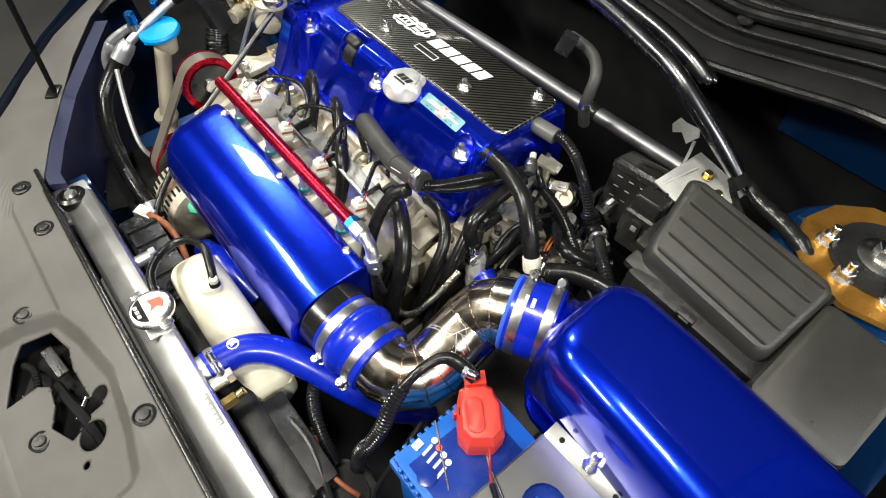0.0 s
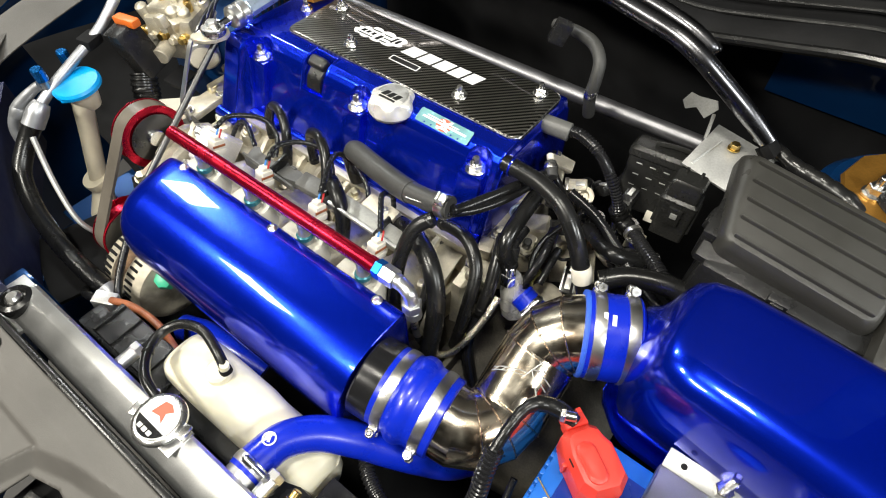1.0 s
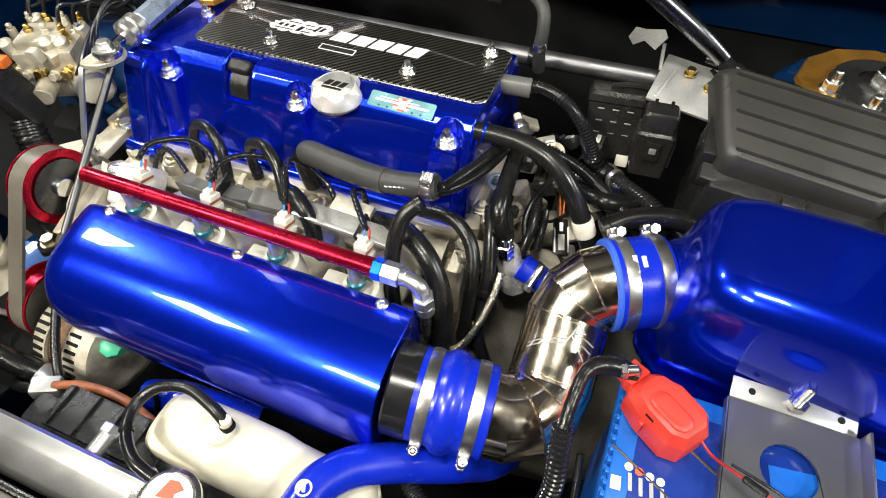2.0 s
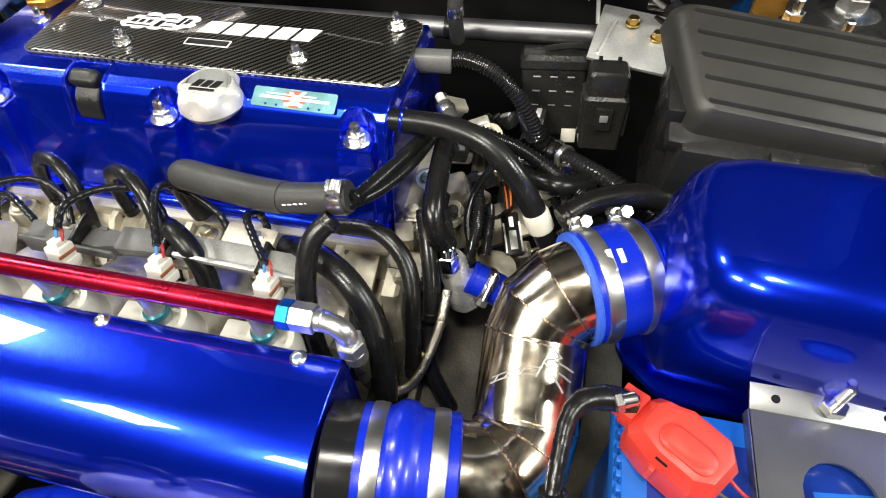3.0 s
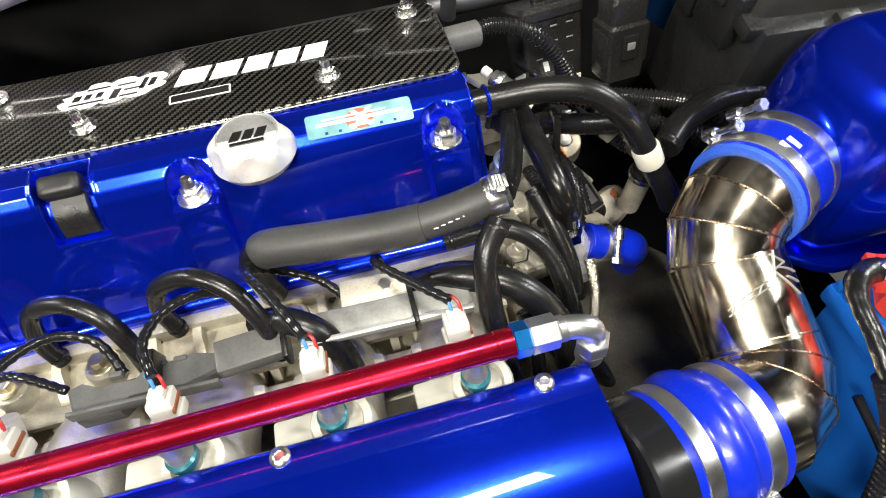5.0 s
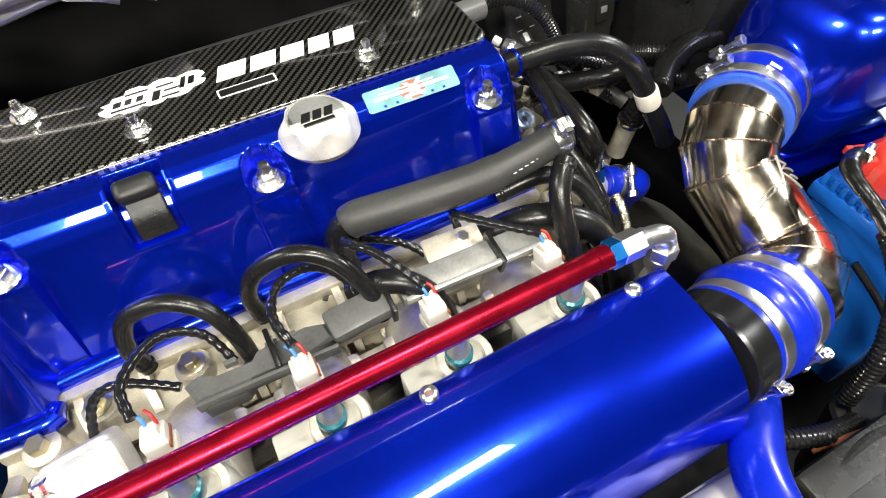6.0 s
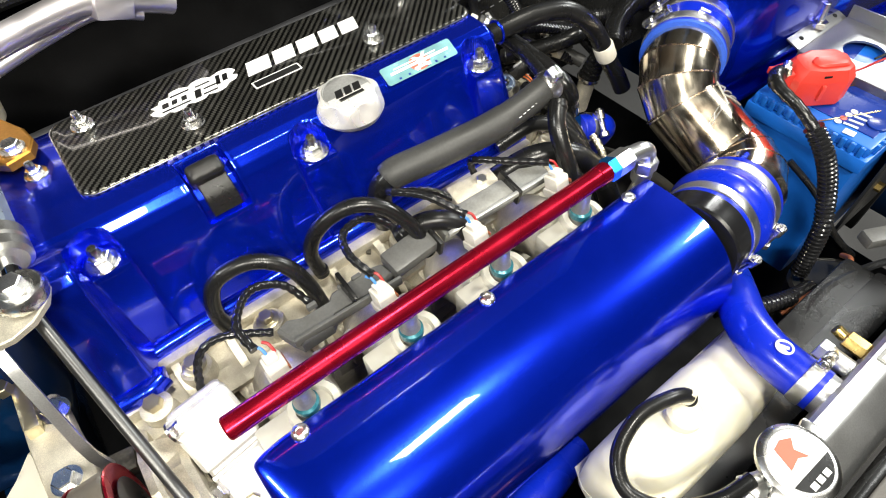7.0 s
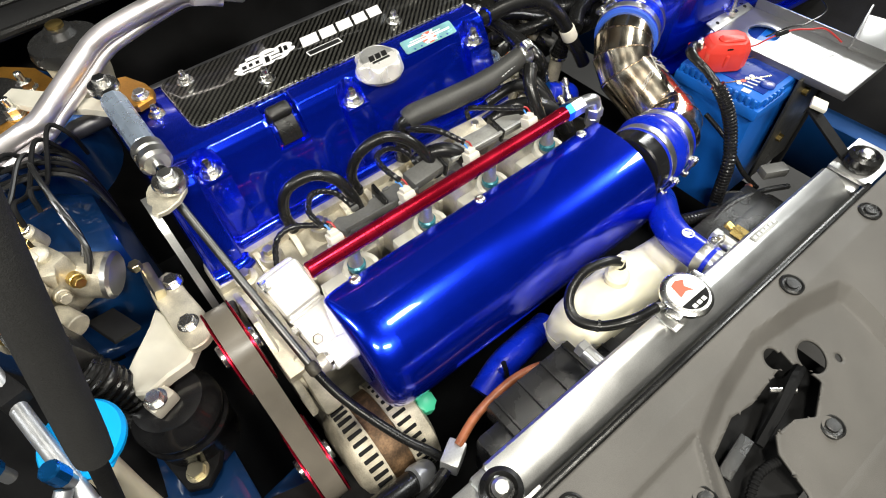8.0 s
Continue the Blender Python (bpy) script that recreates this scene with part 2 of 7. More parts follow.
BODY = mat("metallic_blue_body_paint", (0.003, 0.045, 0.165), 0.38, 0.6, 1.0, 0.04, grain=0.15, grain_size=2200, stain=0.2, stain_size=8)
DARK = mat("matt_near_black", (0.0055, 0.0055, 0.006), 0.7, 0.0, spec=0.2, grain=0.2, stain=0.4, bump=0.2)
ORANGE = mat("orange_plastic", (0.75, 0.16, 0.02), 0.42, 0.0, stain=0.1)
COPPER = mat("orange_brown_sleeve", (0.36, 0.12, 0.05), 0.35, 0.0, stain=0.35, stain_size=60)
GREEN = mat("green_connector_plastic", (0.05, 0.42, 0.24), 0.42, 0.0, stain=0.15)
WIRE_R = mat("red_wire", (0.38, 0.02, 0.02), 0.4)
WIRE_B = mat("blue_wire", (0.05, 0.22, 0.6), 0.4)
BRASS = mat("brass", (0.62, 0.45, 0.16), 0.32, 1.0, stain=0.12)
BELT = mat("belt_back_rubber", (0.12, 0.105, 0.085), 0.34, 0.0, grain=0.15, grain_size=1800, stain=0.25)
FLOOR = mat("hall_floor_concrete", (0.06, 0.057, 0.054), 0.6, 0.0, grain=0.15, stain=0.25, stain_size=3, bump=0.2)
CAST_H = mat("stained_head_casting", (0.46, 0.42, 0.33), 0.42, 0.45, grain=0.14, grain_size=1100, stain=0.4, stain_size=22, bump=0.35, bump_size=1400)
RUST = mat("rusty_brown_laminations", (0.16, 0.095, 0.05), 0.5, 0.5, grain=0.3, stain=0.6, stain_size=60, bump=0.4, bump_size=900)
CAST_G = mat("grimy_alloy_casting", (0.50, 0.45, 0.35), 0.5, 0.4, grain=0.2, grain_size=900, stain=0.55, stain_size=26, bump=0.5, bump_size=900)
# whiter copy of the cast alloy: overexposed glare is put into its colour
CAST_P = mat("glare_white_casting", (0.82, 0.80, 0.75), 0.36, 0.35, grain=0.1, grain_size=1100, stain=0.2, stain_size=30, bump=0.3, bump_size=1500)
PALE = mat("pale_primer_bracket", (0.74, 0.71, 0.61), 0.5, 0.25, stain=0.15)
DULLPAINT = mat("hall_wall_paint", (0.07, 0.07, 0.075), 0.7, 0.0, stain=0.1, stain_size=2)


def carbon_mat():
    """A 2 x 2 twill under clear lacquer."""
    m = bpy.data.materials.new("carbon_twill")
    m.use_nodes = True
    nt = m.node_tree
    p = nt.nodes["Principled BSDF"]
    co = nt.nodes.new("ShaderNodeTexCoord")
    sep = nt.nodes.new("ShaderNodeSeparateXYZ")
    nt.links.new(co.outputs["Object"], sep.inputs[0])

    def op(kind, a, b=None):
        n = nt.nodes.new("ShaderNodeMath")
        n.operation = kind
        for i, s in enumerate((a, b)):
            if s is None:
                continue
            if isinstance(s, (int, float)):
                n.inputs[i].default_value = s
            else:
                nt.links.new(s, n.inputs[i])
        return n.outputs[0]
    tow = 0.0020
    u, v = op("DIVIDE", sep.outputs[0], tow), op("DIVIDE", sep.outputs[1], tow)
    i, j = op("FLOOR", u), op("FLOOR", v)
    k = op("FLOORED_MODULO", op("SUBTRACT", i, j), 4.0)
    over = op("LESS_THAN", k, 1.5)
    fu, fv = op("FRACT", u), op("FRACT", v)
    # roundness across each tow
    ru = op("SUBTRACT", 1.0, op("MULTIPLY", op("POWER", op("ABSOLUTE", op("SUBTRACT", fu, 0.5)), 2.0), 3.2))
    rv = op("SUBTRACT", 1.0, op("MULTIPLY", op("POWER", op("ABSOLUTE", op("SUBTRACT", fv, 0.5)), 2.0), 3.2))
    mixv = nt.nodes.new("ShaderNodeMix")
    nt.links.new(over, mixv.inputs[0])
    nt.links.new(ru, mixv.inputs[2])
    nt.links.new(rv, mixv.inputs[3])
    tone = nt.nodes.new("ShaderNodeMapRange")
    tone.inputs[3].default_value, tone.inputs[4].default_value = 0.003, 0.17
    nt.links.new(op("MULTIPLY", over, mixv.outputs[0]), tone.inputs[0])
    nz = nt.nodes.new("ShaderNodeTexNoise")
    nz.inputs["Scale"].default_value = 60
    nt.links.new(co.outputs["Object"], nz.inputs["Vector"])
    col = nt.nodes.new("ShaderNodeCombineColor")
    val = op("MULTIPLY", tone.outputs[0], op("ADD", 0.6, op("MULTIPLY", nz.outputs["Fac"], 0.8)))
    for s, g in enumerate((1.0, 0.97, 0.84)):
        nt.links.new(op("MULTIPLY", val, g), col.inputs[s])
    nt.links.new(col.outputs[0], p.inputs["Base Color"])
    p.inputs["Metallic"].default_value, p.inputs["Roughness"].default_value = 0.8, 0.34
    p.inputs["Coat Weight"].default_value, p.inputs["Coat Roughness"].default_value = 1.0, 0.05
    b = nt.nodes.new("ShaderNodeBump")
    b.inputs["Strength"].default_value, b.inputs["Distance"].default_value = 0.5, 0.0004
    nt.links.new(mixv.outputs[0], b.inputs["Height"])
    nt.links.new(b.outputs[0], p.inputs["Normal"])
    return m


CARBON = carbon_mat()


def pipe_mat():
    """Polished titanium-coloured pipe with straw and violet heat tint in soft patches."""
    m = mat("polished_heat_tinted_steel", (0.7, 0.64, 0.55), 0.17, 1.0, stain=0.0, rough_var=0.05, stain_size=30)
    nt = m.node_tree
    p = nt.nodes["Principled BSDF"]
    co = nt.nodes.new("ShaderNodeTexCoord")
    n = nt.nodes.new("ShaderNodeTexNoise")
    n.inputs["Scale"].default_value, n.inputs["Detail"].default_value = 26, 4
    nt.links.new(co.outputs["Object"], n.inputs["Vector"])
    r = nt.nodes.new("ShaderNodeValToRGB")
    e = r.color_ramp.elements
    e[0].position, e[0].color = 0.34, (0.70, 0.61, 0.51, 1)
    e[1].position, e[1].color = 0.66, (0.86, 0.66, 0.47, 1)
    x = e.new(0.5)
    x.color = (0.94, 0.86, 0.70, 1)
    nt.links.new(n.outputs["Fac"], r.inputs[0])
    nt.links.new(r.outputs[0], p.inputs["Base Color"])
    return m


PIPE = pipe_mat()
WELD = mat("weld_bead", (0.52, 0.38, 0.26), 0.26, 1.0, stain=0.3, stain_size=120, bump=0.3, bump_size=900)
BRAID = mat("braided_steel", (0.78, 0.73, 0.62), 0.26, 1.0, grain=0.3, grain_size=1500, bump=0.8, bump_size=1500)
STICKER = mat("holographic_sticker", (0.30, 0.62, 0.66), 0.22, 0.45, 0.6, 0.05, stain=0.3, stain_size=40)
CORAL = mat("coral_red_print", (0.75, 0.12, 0.07), 0.4, 0.0, stain=0.1)


# ---- the hall, plain, and the car's body round the bay ----
single("floor", G().box((0, 0, -0.05), (14, 14, 0.1), 0), FLOOR, (0, 0, -0.05), "grey concrete floor of the hall", "floor", kind="structure")
for nm, c, s in (("wall_north", (0, 7, 2.2), (14, 0.2, 4.4)), ("wall_south", (0, -7, 2.2), (14, 0.2, 4.4)), ("wall_east", (7, 0, 2.2), (0.2, 14, 4.4)), ("wall_west", (-7, 0, 2.2), (0.2, 14, 4.4))):
    single(nm, G().box(c, s, 0), DULLPAINT, c, "plain grey painted wall of the hall", "wall", kind="structure")
single("ceiling", G().box((0, 0, 4.45), (14, 14, 0.1), 0), DARK, (0, 0, 4.45), "dark painted ceiling of the hall", "ceiling", kind="structure")

# body shell: rails, aprons, firewall, fenders
shell = thing("car_body", (0, 0, 0.3), "metallic blue car body shell around the open engine bay", "car body")


def sheet(fn, nu, nv, thick=0.0015):
    """A pressed sheet: fn(u, v) gives the point; u, v from 0 to 1."""
    g = G()
    top = [[Vector(fn(i / nu, k / nv)) for k in range(nv + 1)] for i in range(nu + 1)]
    v = [p for r in top for p in r]
    n = nv + 1
    f = [(i * n + k, i * n + k + 1, (i + 1) * n + k + 1, (i + 1) * n + k) for i in range(nu) for k in range(nv)]
    low = [p - Vector((0, 0, max(thick, 0.0008))) for p in v]
    m = len(v)
    f2 = [tuple(q + m for q in reversed(x)) for x in f]
    rim = [(i * n, (i + 1) * n, (i + 1) * n + m, i * n + m) for i in range(nu)] + [(i * n + nv, i * n + nv + m, (i + 1) * n + nv + m, (i + 1) * n + nv) for i in range(nu)]
    rim += [(k, k + m, k + 1 + m, k + 1) for k in range(nv)] + [(nu * n + k, nu * n + k + 1, nu * n + k + 1 + m, nu * n + k + m) for k in range(nv)]
    return g.add(v + low, f + f2 + rim)


def apron(side):
    x0, x1 = (-0.47, -0.72) if side < 0 else (0.66, 0.86)

    def fn(u, v):
        y = -0.52 + 0.9 * u if side > 0 else -0.24 + 0.62 * u
        pts = [(0.0, 0.50), (0.15, 0.62), (0.3, 0.66), (0.55, 0.70), (0.8, 0.78), (1.0, 0.86)] if side > 0 else [(0.0, 0.50), (0.15, 0.60), (0.3, 0.64), (0.55, 0.67), (0.8, 0.72), (1.0, 0.79)]
        return (x0 + (x1 - x0) * v, y, line(pts, v) + 0.02 * math.sin(5 * u + 2 * v))
    return sheet(fn, 24, 14, 0.002)


part("apron", apron(-1), DARK, shell, "near-black inner fender")
part("apron", apron(1), DARK, shell, "near-black inner fender")
for sx in (-0.50, 0.68):
    part("side_rail", G().box((sx, -0.1, 0.55), (0.08, 0.9, 0.12), 0.012), BODY, shell)


LEFT_EDGE = [(-0.30, -0.93, 0.66), (-0.38, -0.68, 0.775), (-0.46, -0.585, 0.778), (-0.57, -0.508, 0.782), (-0.69, -0.41, 0.792), (-0.80, -0.30, 0.80), (-0.87, -0.12, 0.83), (-0.90, 0.15, 0.865), (-0.90, 0.45, 0.89)]


def fender(side):
    def fn(u, v):
        if side < 0:
            t = u * (len(LEFT_EDGE) - 1)
            i = min(int(t), len(LEFT_EDGE) - 2)
            x, y, z = Vector(LEFT_EDGE[i]).lerp(Vector(LEFT_EDGE[i + 1]), t - i)
            return (x - 0.010 - 0.020 * min(1, 3 * v) - 0.02 * v, y - 0.006 - 0.012 * v * (1 - u), z + 0.006 * math.sin(3.1 * min(1, 4 * v)) - 0.45 * v ** 1.3)
        return (0.88 + 0.24 * v, -0.75 + 1.35 * u, 0.885 - 0.16 * sm(0.35, 0.0, u) - 0.45 * v ** 3)
    return sheet(fn, 48, 24, 0.003)


part("fender", fender(-1), BODY, shell)
part("fender", fender(1), BODY, shell)
part("fender_edge", sheet(lambda u, v: (-0.80 - 0.10 * u ** 0.5 + 0.07 * v, -0.30 + 0.75 * u, 0.802 + 0.09 * u - 0.02 * v), 30, 4, 0.002), TRIM, shell, "grey sealing flange along the fender")

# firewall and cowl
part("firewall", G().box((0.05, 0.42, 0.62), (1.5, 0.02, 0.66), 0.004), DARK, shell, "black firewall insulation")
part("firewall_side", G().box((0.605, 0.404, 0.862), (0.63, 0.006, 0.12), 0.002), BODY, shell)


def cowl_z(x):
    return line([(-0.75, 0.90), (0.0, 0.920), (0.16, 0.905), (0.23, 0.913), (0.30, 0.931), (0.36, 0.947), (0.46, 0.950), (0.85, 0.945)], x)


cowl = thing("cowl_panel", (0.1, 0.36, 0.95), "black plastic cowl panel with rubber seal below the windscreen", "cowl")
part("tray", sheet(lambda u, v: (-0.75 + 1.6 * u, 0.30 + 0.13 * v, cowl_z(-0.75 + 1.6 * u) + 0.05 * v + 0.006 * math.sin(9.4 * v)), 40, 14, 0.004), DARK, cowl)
part("seal", G().tube([(-0.75 + 1.6 * i / 14, 0.298, cowl_z(-0.75 + 1.6 * i / 14)) for i in range(15)], 0.007, 10), RUBBER, cowl, "soft black rubber seal")
part("rear_seal", G().tube([(-0.75 + 1.6 * i / 14, 0.385, cowl_z(-0.75 + 1.6 * i / 14) + 0.045) for i in range(15)], 0.009, 10), RUBBER, cowl, "round black rubber seal")
part("windscreen_sill", sheet(lambda u, v: (-0.78 + 1.66 * u, 0.45 + 0.22 * v, cowl_z(-0.78 + 1.66 * u) * 0.5 + 0.50 + 0.05 * v), 20, 6, 0.004), DARK, cowl, "dark grey plastic sill below the glass")
for yy, rr in ((0.335, 0.0035), (0.362, 0.0028), (0.412, 0.0045)):
    part("cowl_rib", G().tube([(-0.75 + 1.6 * i / 14, yy, cowl_z(-0.75 + 1.6 * i / 14) + (yy - 0.30) * 0.385 + 0.006) for i in range(15)], rr, 8), PLASTIC, cowl)
for xx in (-0.30, -0.05, 0.18, 0.42, 0.60):
    part("cowl_clip", G().lathe([(0.012, 0), (0.012, 0.003), (0.007, 0.005)], (xx, 0.375, cowl_z(xx) + 0.036), seg=18), PLASTIC, cowl)
wiper = thing("wiper_arm", (0.45, 0.48, 1.0), "black wiper arm resting on the grey windscreen sill", "wiper")
part("arm", G().tube([(0.62, 0.47, 1.008), (0.45, 0.50, 1.025), (0.15, 0.56, 1.04)], [0.011, 0.008, 0.006], 8), PLASTIC, wiper)
part("pivot", G().lathe([(0.016, 0), (0.016, 0.012), (0.010, 0.02)], (0.62, 0.47, 0.992)), PLASTIC, wiper)

# the raised hood, over the rear of the bay
hood = thing("hood", (0, 0.45, 1.05), "raised blue hood, dark underside, held open over the bay", "hood")
part("skin", sheet(lambda u, v: (-0.72 + 1.5 * u, 0.46 - 0.22 * v, 1.16 + 0.98 * v + 0.02 * math.sin(3.14 * u)), 12, 12, 0.012), BODY, hood)
for hx_ in (-0.74, 0.80):
    part("hinge", G().tube([(hx_, 0.45, 1.17), (hx_, 0.47, 1.05), (hx_, 0.44, 0.90), (hx_, 0.42, 0.85)], 0.012, 8), DARK, hood)
part("liner", sheet(lambda u, v: (-0.62 + 1.3 * u, 0.43 - 0.20 * v, 1.19 + 0.90 * v), 12, 12, 0.006), DARK, hood, "black felt hood liner")

under = single("undertray", G().box((0.05, -0.05, 0.30), (1.4, 1.0, 0.02), 0.004), DARK, (0.05, -0.05, 0.30), "near-black undertray below the engine", "undertray", kind="structure")

# slam panel cover, in front of the radiator
slam = thing("front_panel_cover", (0.0, -0.62, 0.74), "dark grey textured plastic cover over the front panel", "panel cover")


RECESS = [(-0.15, -0.72), (-0.123, -0.624), (-0.094, -0.578), (-0.045, -0.562), (0.030, -0.548), (0.107, -0.558), (0.160, -0.571), (0.169, -0.585), (0.172, -0.72)]


def recess_d(x, y):
    """Distance outside (+) or inside (-) the sunk latch bay."""
    d = -1.0
    for (ax, ay), (bx, by) in zip(RECESS, RECESS[1:]):
        l = math.hypot(bx - ax, by - ay)
        d = max(d, ((x - ax) * -(by - ay) + (y - ay) * (bx - ax)) / l)
    return d


def slam_z(x, y):
    z = line([(-0.95, 0.64), (-0.80, 0.70), (-0.70, 0.735), (-0.60, 0.770), (-0.553, 0.786), (-0.528, 0.788)], y)
    d = recess_d(x, y)
    z -= 0.015 * min(1.0, max(0.0, -d / 0.014))
    if x < -0.09:
        z -= 0.005 * sm(-0.573, -0.578, y) * sm(-0.002, 0.004, d)
    return z


def slam_back(x):
    """How far the rear edge sweeps back towards the fender."""
    return line([(-0.80, 0.30), (-0.70, 0.205), (-0.60, 0.138), (-0.50, 0.086), (-0.40, 0.038), (-0.33, 0.010), (-0.30, 0.0)], x)


def slam_wide(x):
    """The panel's depth from its rear edge to the fender or the bumper."""
    return line([(-0.80, 0.055), (-0.57, 0.095), (-0.46, 0.125), (-0.38, 0.19), (-0.30, 0.40)], x)


LATCH = [(-0.085, -0.600), (-0.045, -0.589), (-0.017, -0.594), (0.030, -0.590), (0.056, -0.598), (0.062, -0.622), (0.030, -0.637), (0.009, -0.625), (-0.020, -0.622), (-0.033, -0.635), (-0.038, -0.675), (-0.083, -0.652), (-0.101, -0.636)]


def latch_d(x, y):
    """Distance to the edge of the latch opening, below zero inside it."""
    best, inside = 9.0, False
    for (ax, ay), (bx, by) in zip(LATCH, LATCH[1:] + LATCH[:1]):
        t = min(1.0, max(0.0, ((x - ax) * (bx - ax) + (y - ay) * (by - ay)) / ((bx - ax) ** 2 + (by - ay) ** 2)))
        best = min(best, math.hypot(x - ax - t * (bx - ax), y - ay - t * (by - ay)))
        if (ay > y) != (by > y) and x < ax + (y - ay) * (bx - ax) / (by - ay):
            inside = not inside
    d = (-best if inside else best) - 0.002
    return min(d, math.hypot(x - 0.076, y + 0.602) - 0.0165, math.hypot(x - 0.038, y + 0.578) - 0.0105, max(abs(x - 0.043) - 0.009, abs(y + 0.590) - 0.012), math.hypot(x - 0.101, y + 0.620) - 0.0045)


g = G()
XS = [-0.80 + 0.01 * i for i in range(60)] + [-0.20 + 0.0022 * i for i in range(182)] + [0.2004 + 0.016 * i for i in range(21)]
VS = [0.0055 * k for k in range(76)] + [0.4125 + 0.02 * k for k in range(30)]
VS = [v / VS[-1] for v in VS]
NX, NY = len(XS) - 1, len(VS) - 1
for i in range(NX + 1):
    for k in range(NY + 1):
        x = XS[i]
        yr, wd, side = -0.528 + slam_back(x), slam_wide(x), sm(-0.28, -0.40, x)
        y = yr - wd * VS[k]
        if -0.12 < x < 0.12 and -0.69 < y < -0.55:
            # draw the nearest points onto the opening's edge
            d = latch_d(x, y)
            if abs(d) < 0.0016:
                gx, gy = (latch_d(x + 0.0004, y) - d) / 0.0004, (latch_d(x, y + 0.0004) - d) / 0.0004
                x, y = x - gx * d, y - gy * d
        g.v.append((x, y, slam_z(x, y) * (1 - side) + (0.788 - 0.012 * VS[k] ** 2 + 0.012 * sm(-0.5, -0.8, x)) * side))
for i in range(NX):
    for k in range(NY):
        a = i * (NY + 1) + k
        q = (a, a + 1, a + NY + 2, a + NY + 1)
        mx, my = sum(g.v[j][0] for j in q) / 4, sum(g.v[j][1] for j in q) / 4
        if not (-0.12 < mx < 0.12 and -0.69 < my < -0.55 and latch_d(mx, my) < 0):
            g.f.append(q)
cover = part("panel", g, TRIM, slam, sharp=32)
md = cover.modifiers.new("thick", "SOLIDIFY")
md.thickness, md.offset = 0.003, -1
part("rear_edge", G().box((-0.02, -0.524, 0.779), (0.66, 0.006, 0.024), 0.002), RUBBER, slam, "black rubber edge strip")
for bx, by in ((0.110, -0.543), (-0.229, -0.548), (0.035, -0.654), (-0.326, -0.55), (-0.128, -0.615), (0.27, -0.545)):
    z = slam_z(bx, by)
    part("clip", G().lathe([(0.0125, -0.001), (0.0125, 0.0022), (0.0105, 0.0034), (0.0095, 0.0018), (0.0068, 0.0018), (0.0062, 0.0040), (0.004, 0.0044)], (bx, by, z), seg=24), PLASTIC, slam, "round black push clip")
latch = thing("hood_latch", (0.02, -0.62, 0.70), "black steel hood latch with bright striker showing through the panel opening", "latch")
part("plate", G().box((0.0, -0.622, 0.715), (0.21, 0.10, 0.004), 0.001), DARK, latch)
part("hook", G().tube([(0.075, -0.602, 0.728), (0.045, -0.604, 0.742), (0.01, -0.612, 0.740), (-0.03, -0.62, 0.728)], [0.006, 0.007, 0.006, 0.005], 8), DARK, latch)
part("striker", G().cyl((0.018, -0.594, 0.742), (0.040, -0.612, 0.742), 0.0035), STEEL, latch, "bright steel pin")
part("ledge", G().box((-0.06, -0.612, 0.733), (0.05, 0.014, 0.004), 0.001, (0, 0, 8)), PLASTIC, latch, "black metal ledge")
part("spring", G().tube([(-0.085, -0.645, 0.725), (-0.06, -0.635, 0.735), (-0.03, -0.64, 0.73)], 0.005, 8, wave=(0.004, 0.0012)), DARK, latch)


# ---- engine: valve cover, coil cover, rail, intake ----
BOLTS = [-0.302, -0.115, 0.076]
COVER_EDGE = [(-0.102, 0.786), (-0.100, 0.792), (-0.069, 0.860), (-0.064, 0.873), (-0.0595, 0.881), (-0.054, 0.887), (-0.046, 0.8905), (-0.030, 0.8915), (0.085, 0.8885), (0.100, 0.880), (0.105, 0.865), (0.108, 0.80)]


def cover_z(x, y):
    push = -0.030 * sm(-0.306, -0.322, x)
    yy = y - push * sm(-0.05, -0.075, y)
    z = line(COVER_EDGE, yy)
    for b in BOLTS:
        dx = abs(x - b)
        if dx < 0.02 and y < -0.04:
            # a round pocket with a flat floor, open to a shallow column down the face
            k = sm(0.0175, 0.0164, math.hypot(dx, y + 0.069) if y > -0.069 else dx)
            t = min(0.866, 0.866 + (y + 0.0815) * 3.5)
            z += ((max(t, z) if y < -0.0815 else t) - z) * k
    if -0.075 < y < -0.030:
        w = max(abs(x + 0.2010) - 0.0185, abs(y + 0.0530) - 0.0190)
        z -= 0.012 * sm(0.0008, -0.0012, w)
        z += 0.0012 * math.exp(-((w - 0.0022) / 0.0013) ** 2)
    return z


def end_drop(x):
    return 0.02 * sm(-0.350, -0.357, x) ** 2 + 0.014 * sm(0.100, 0.106, x) ** 2


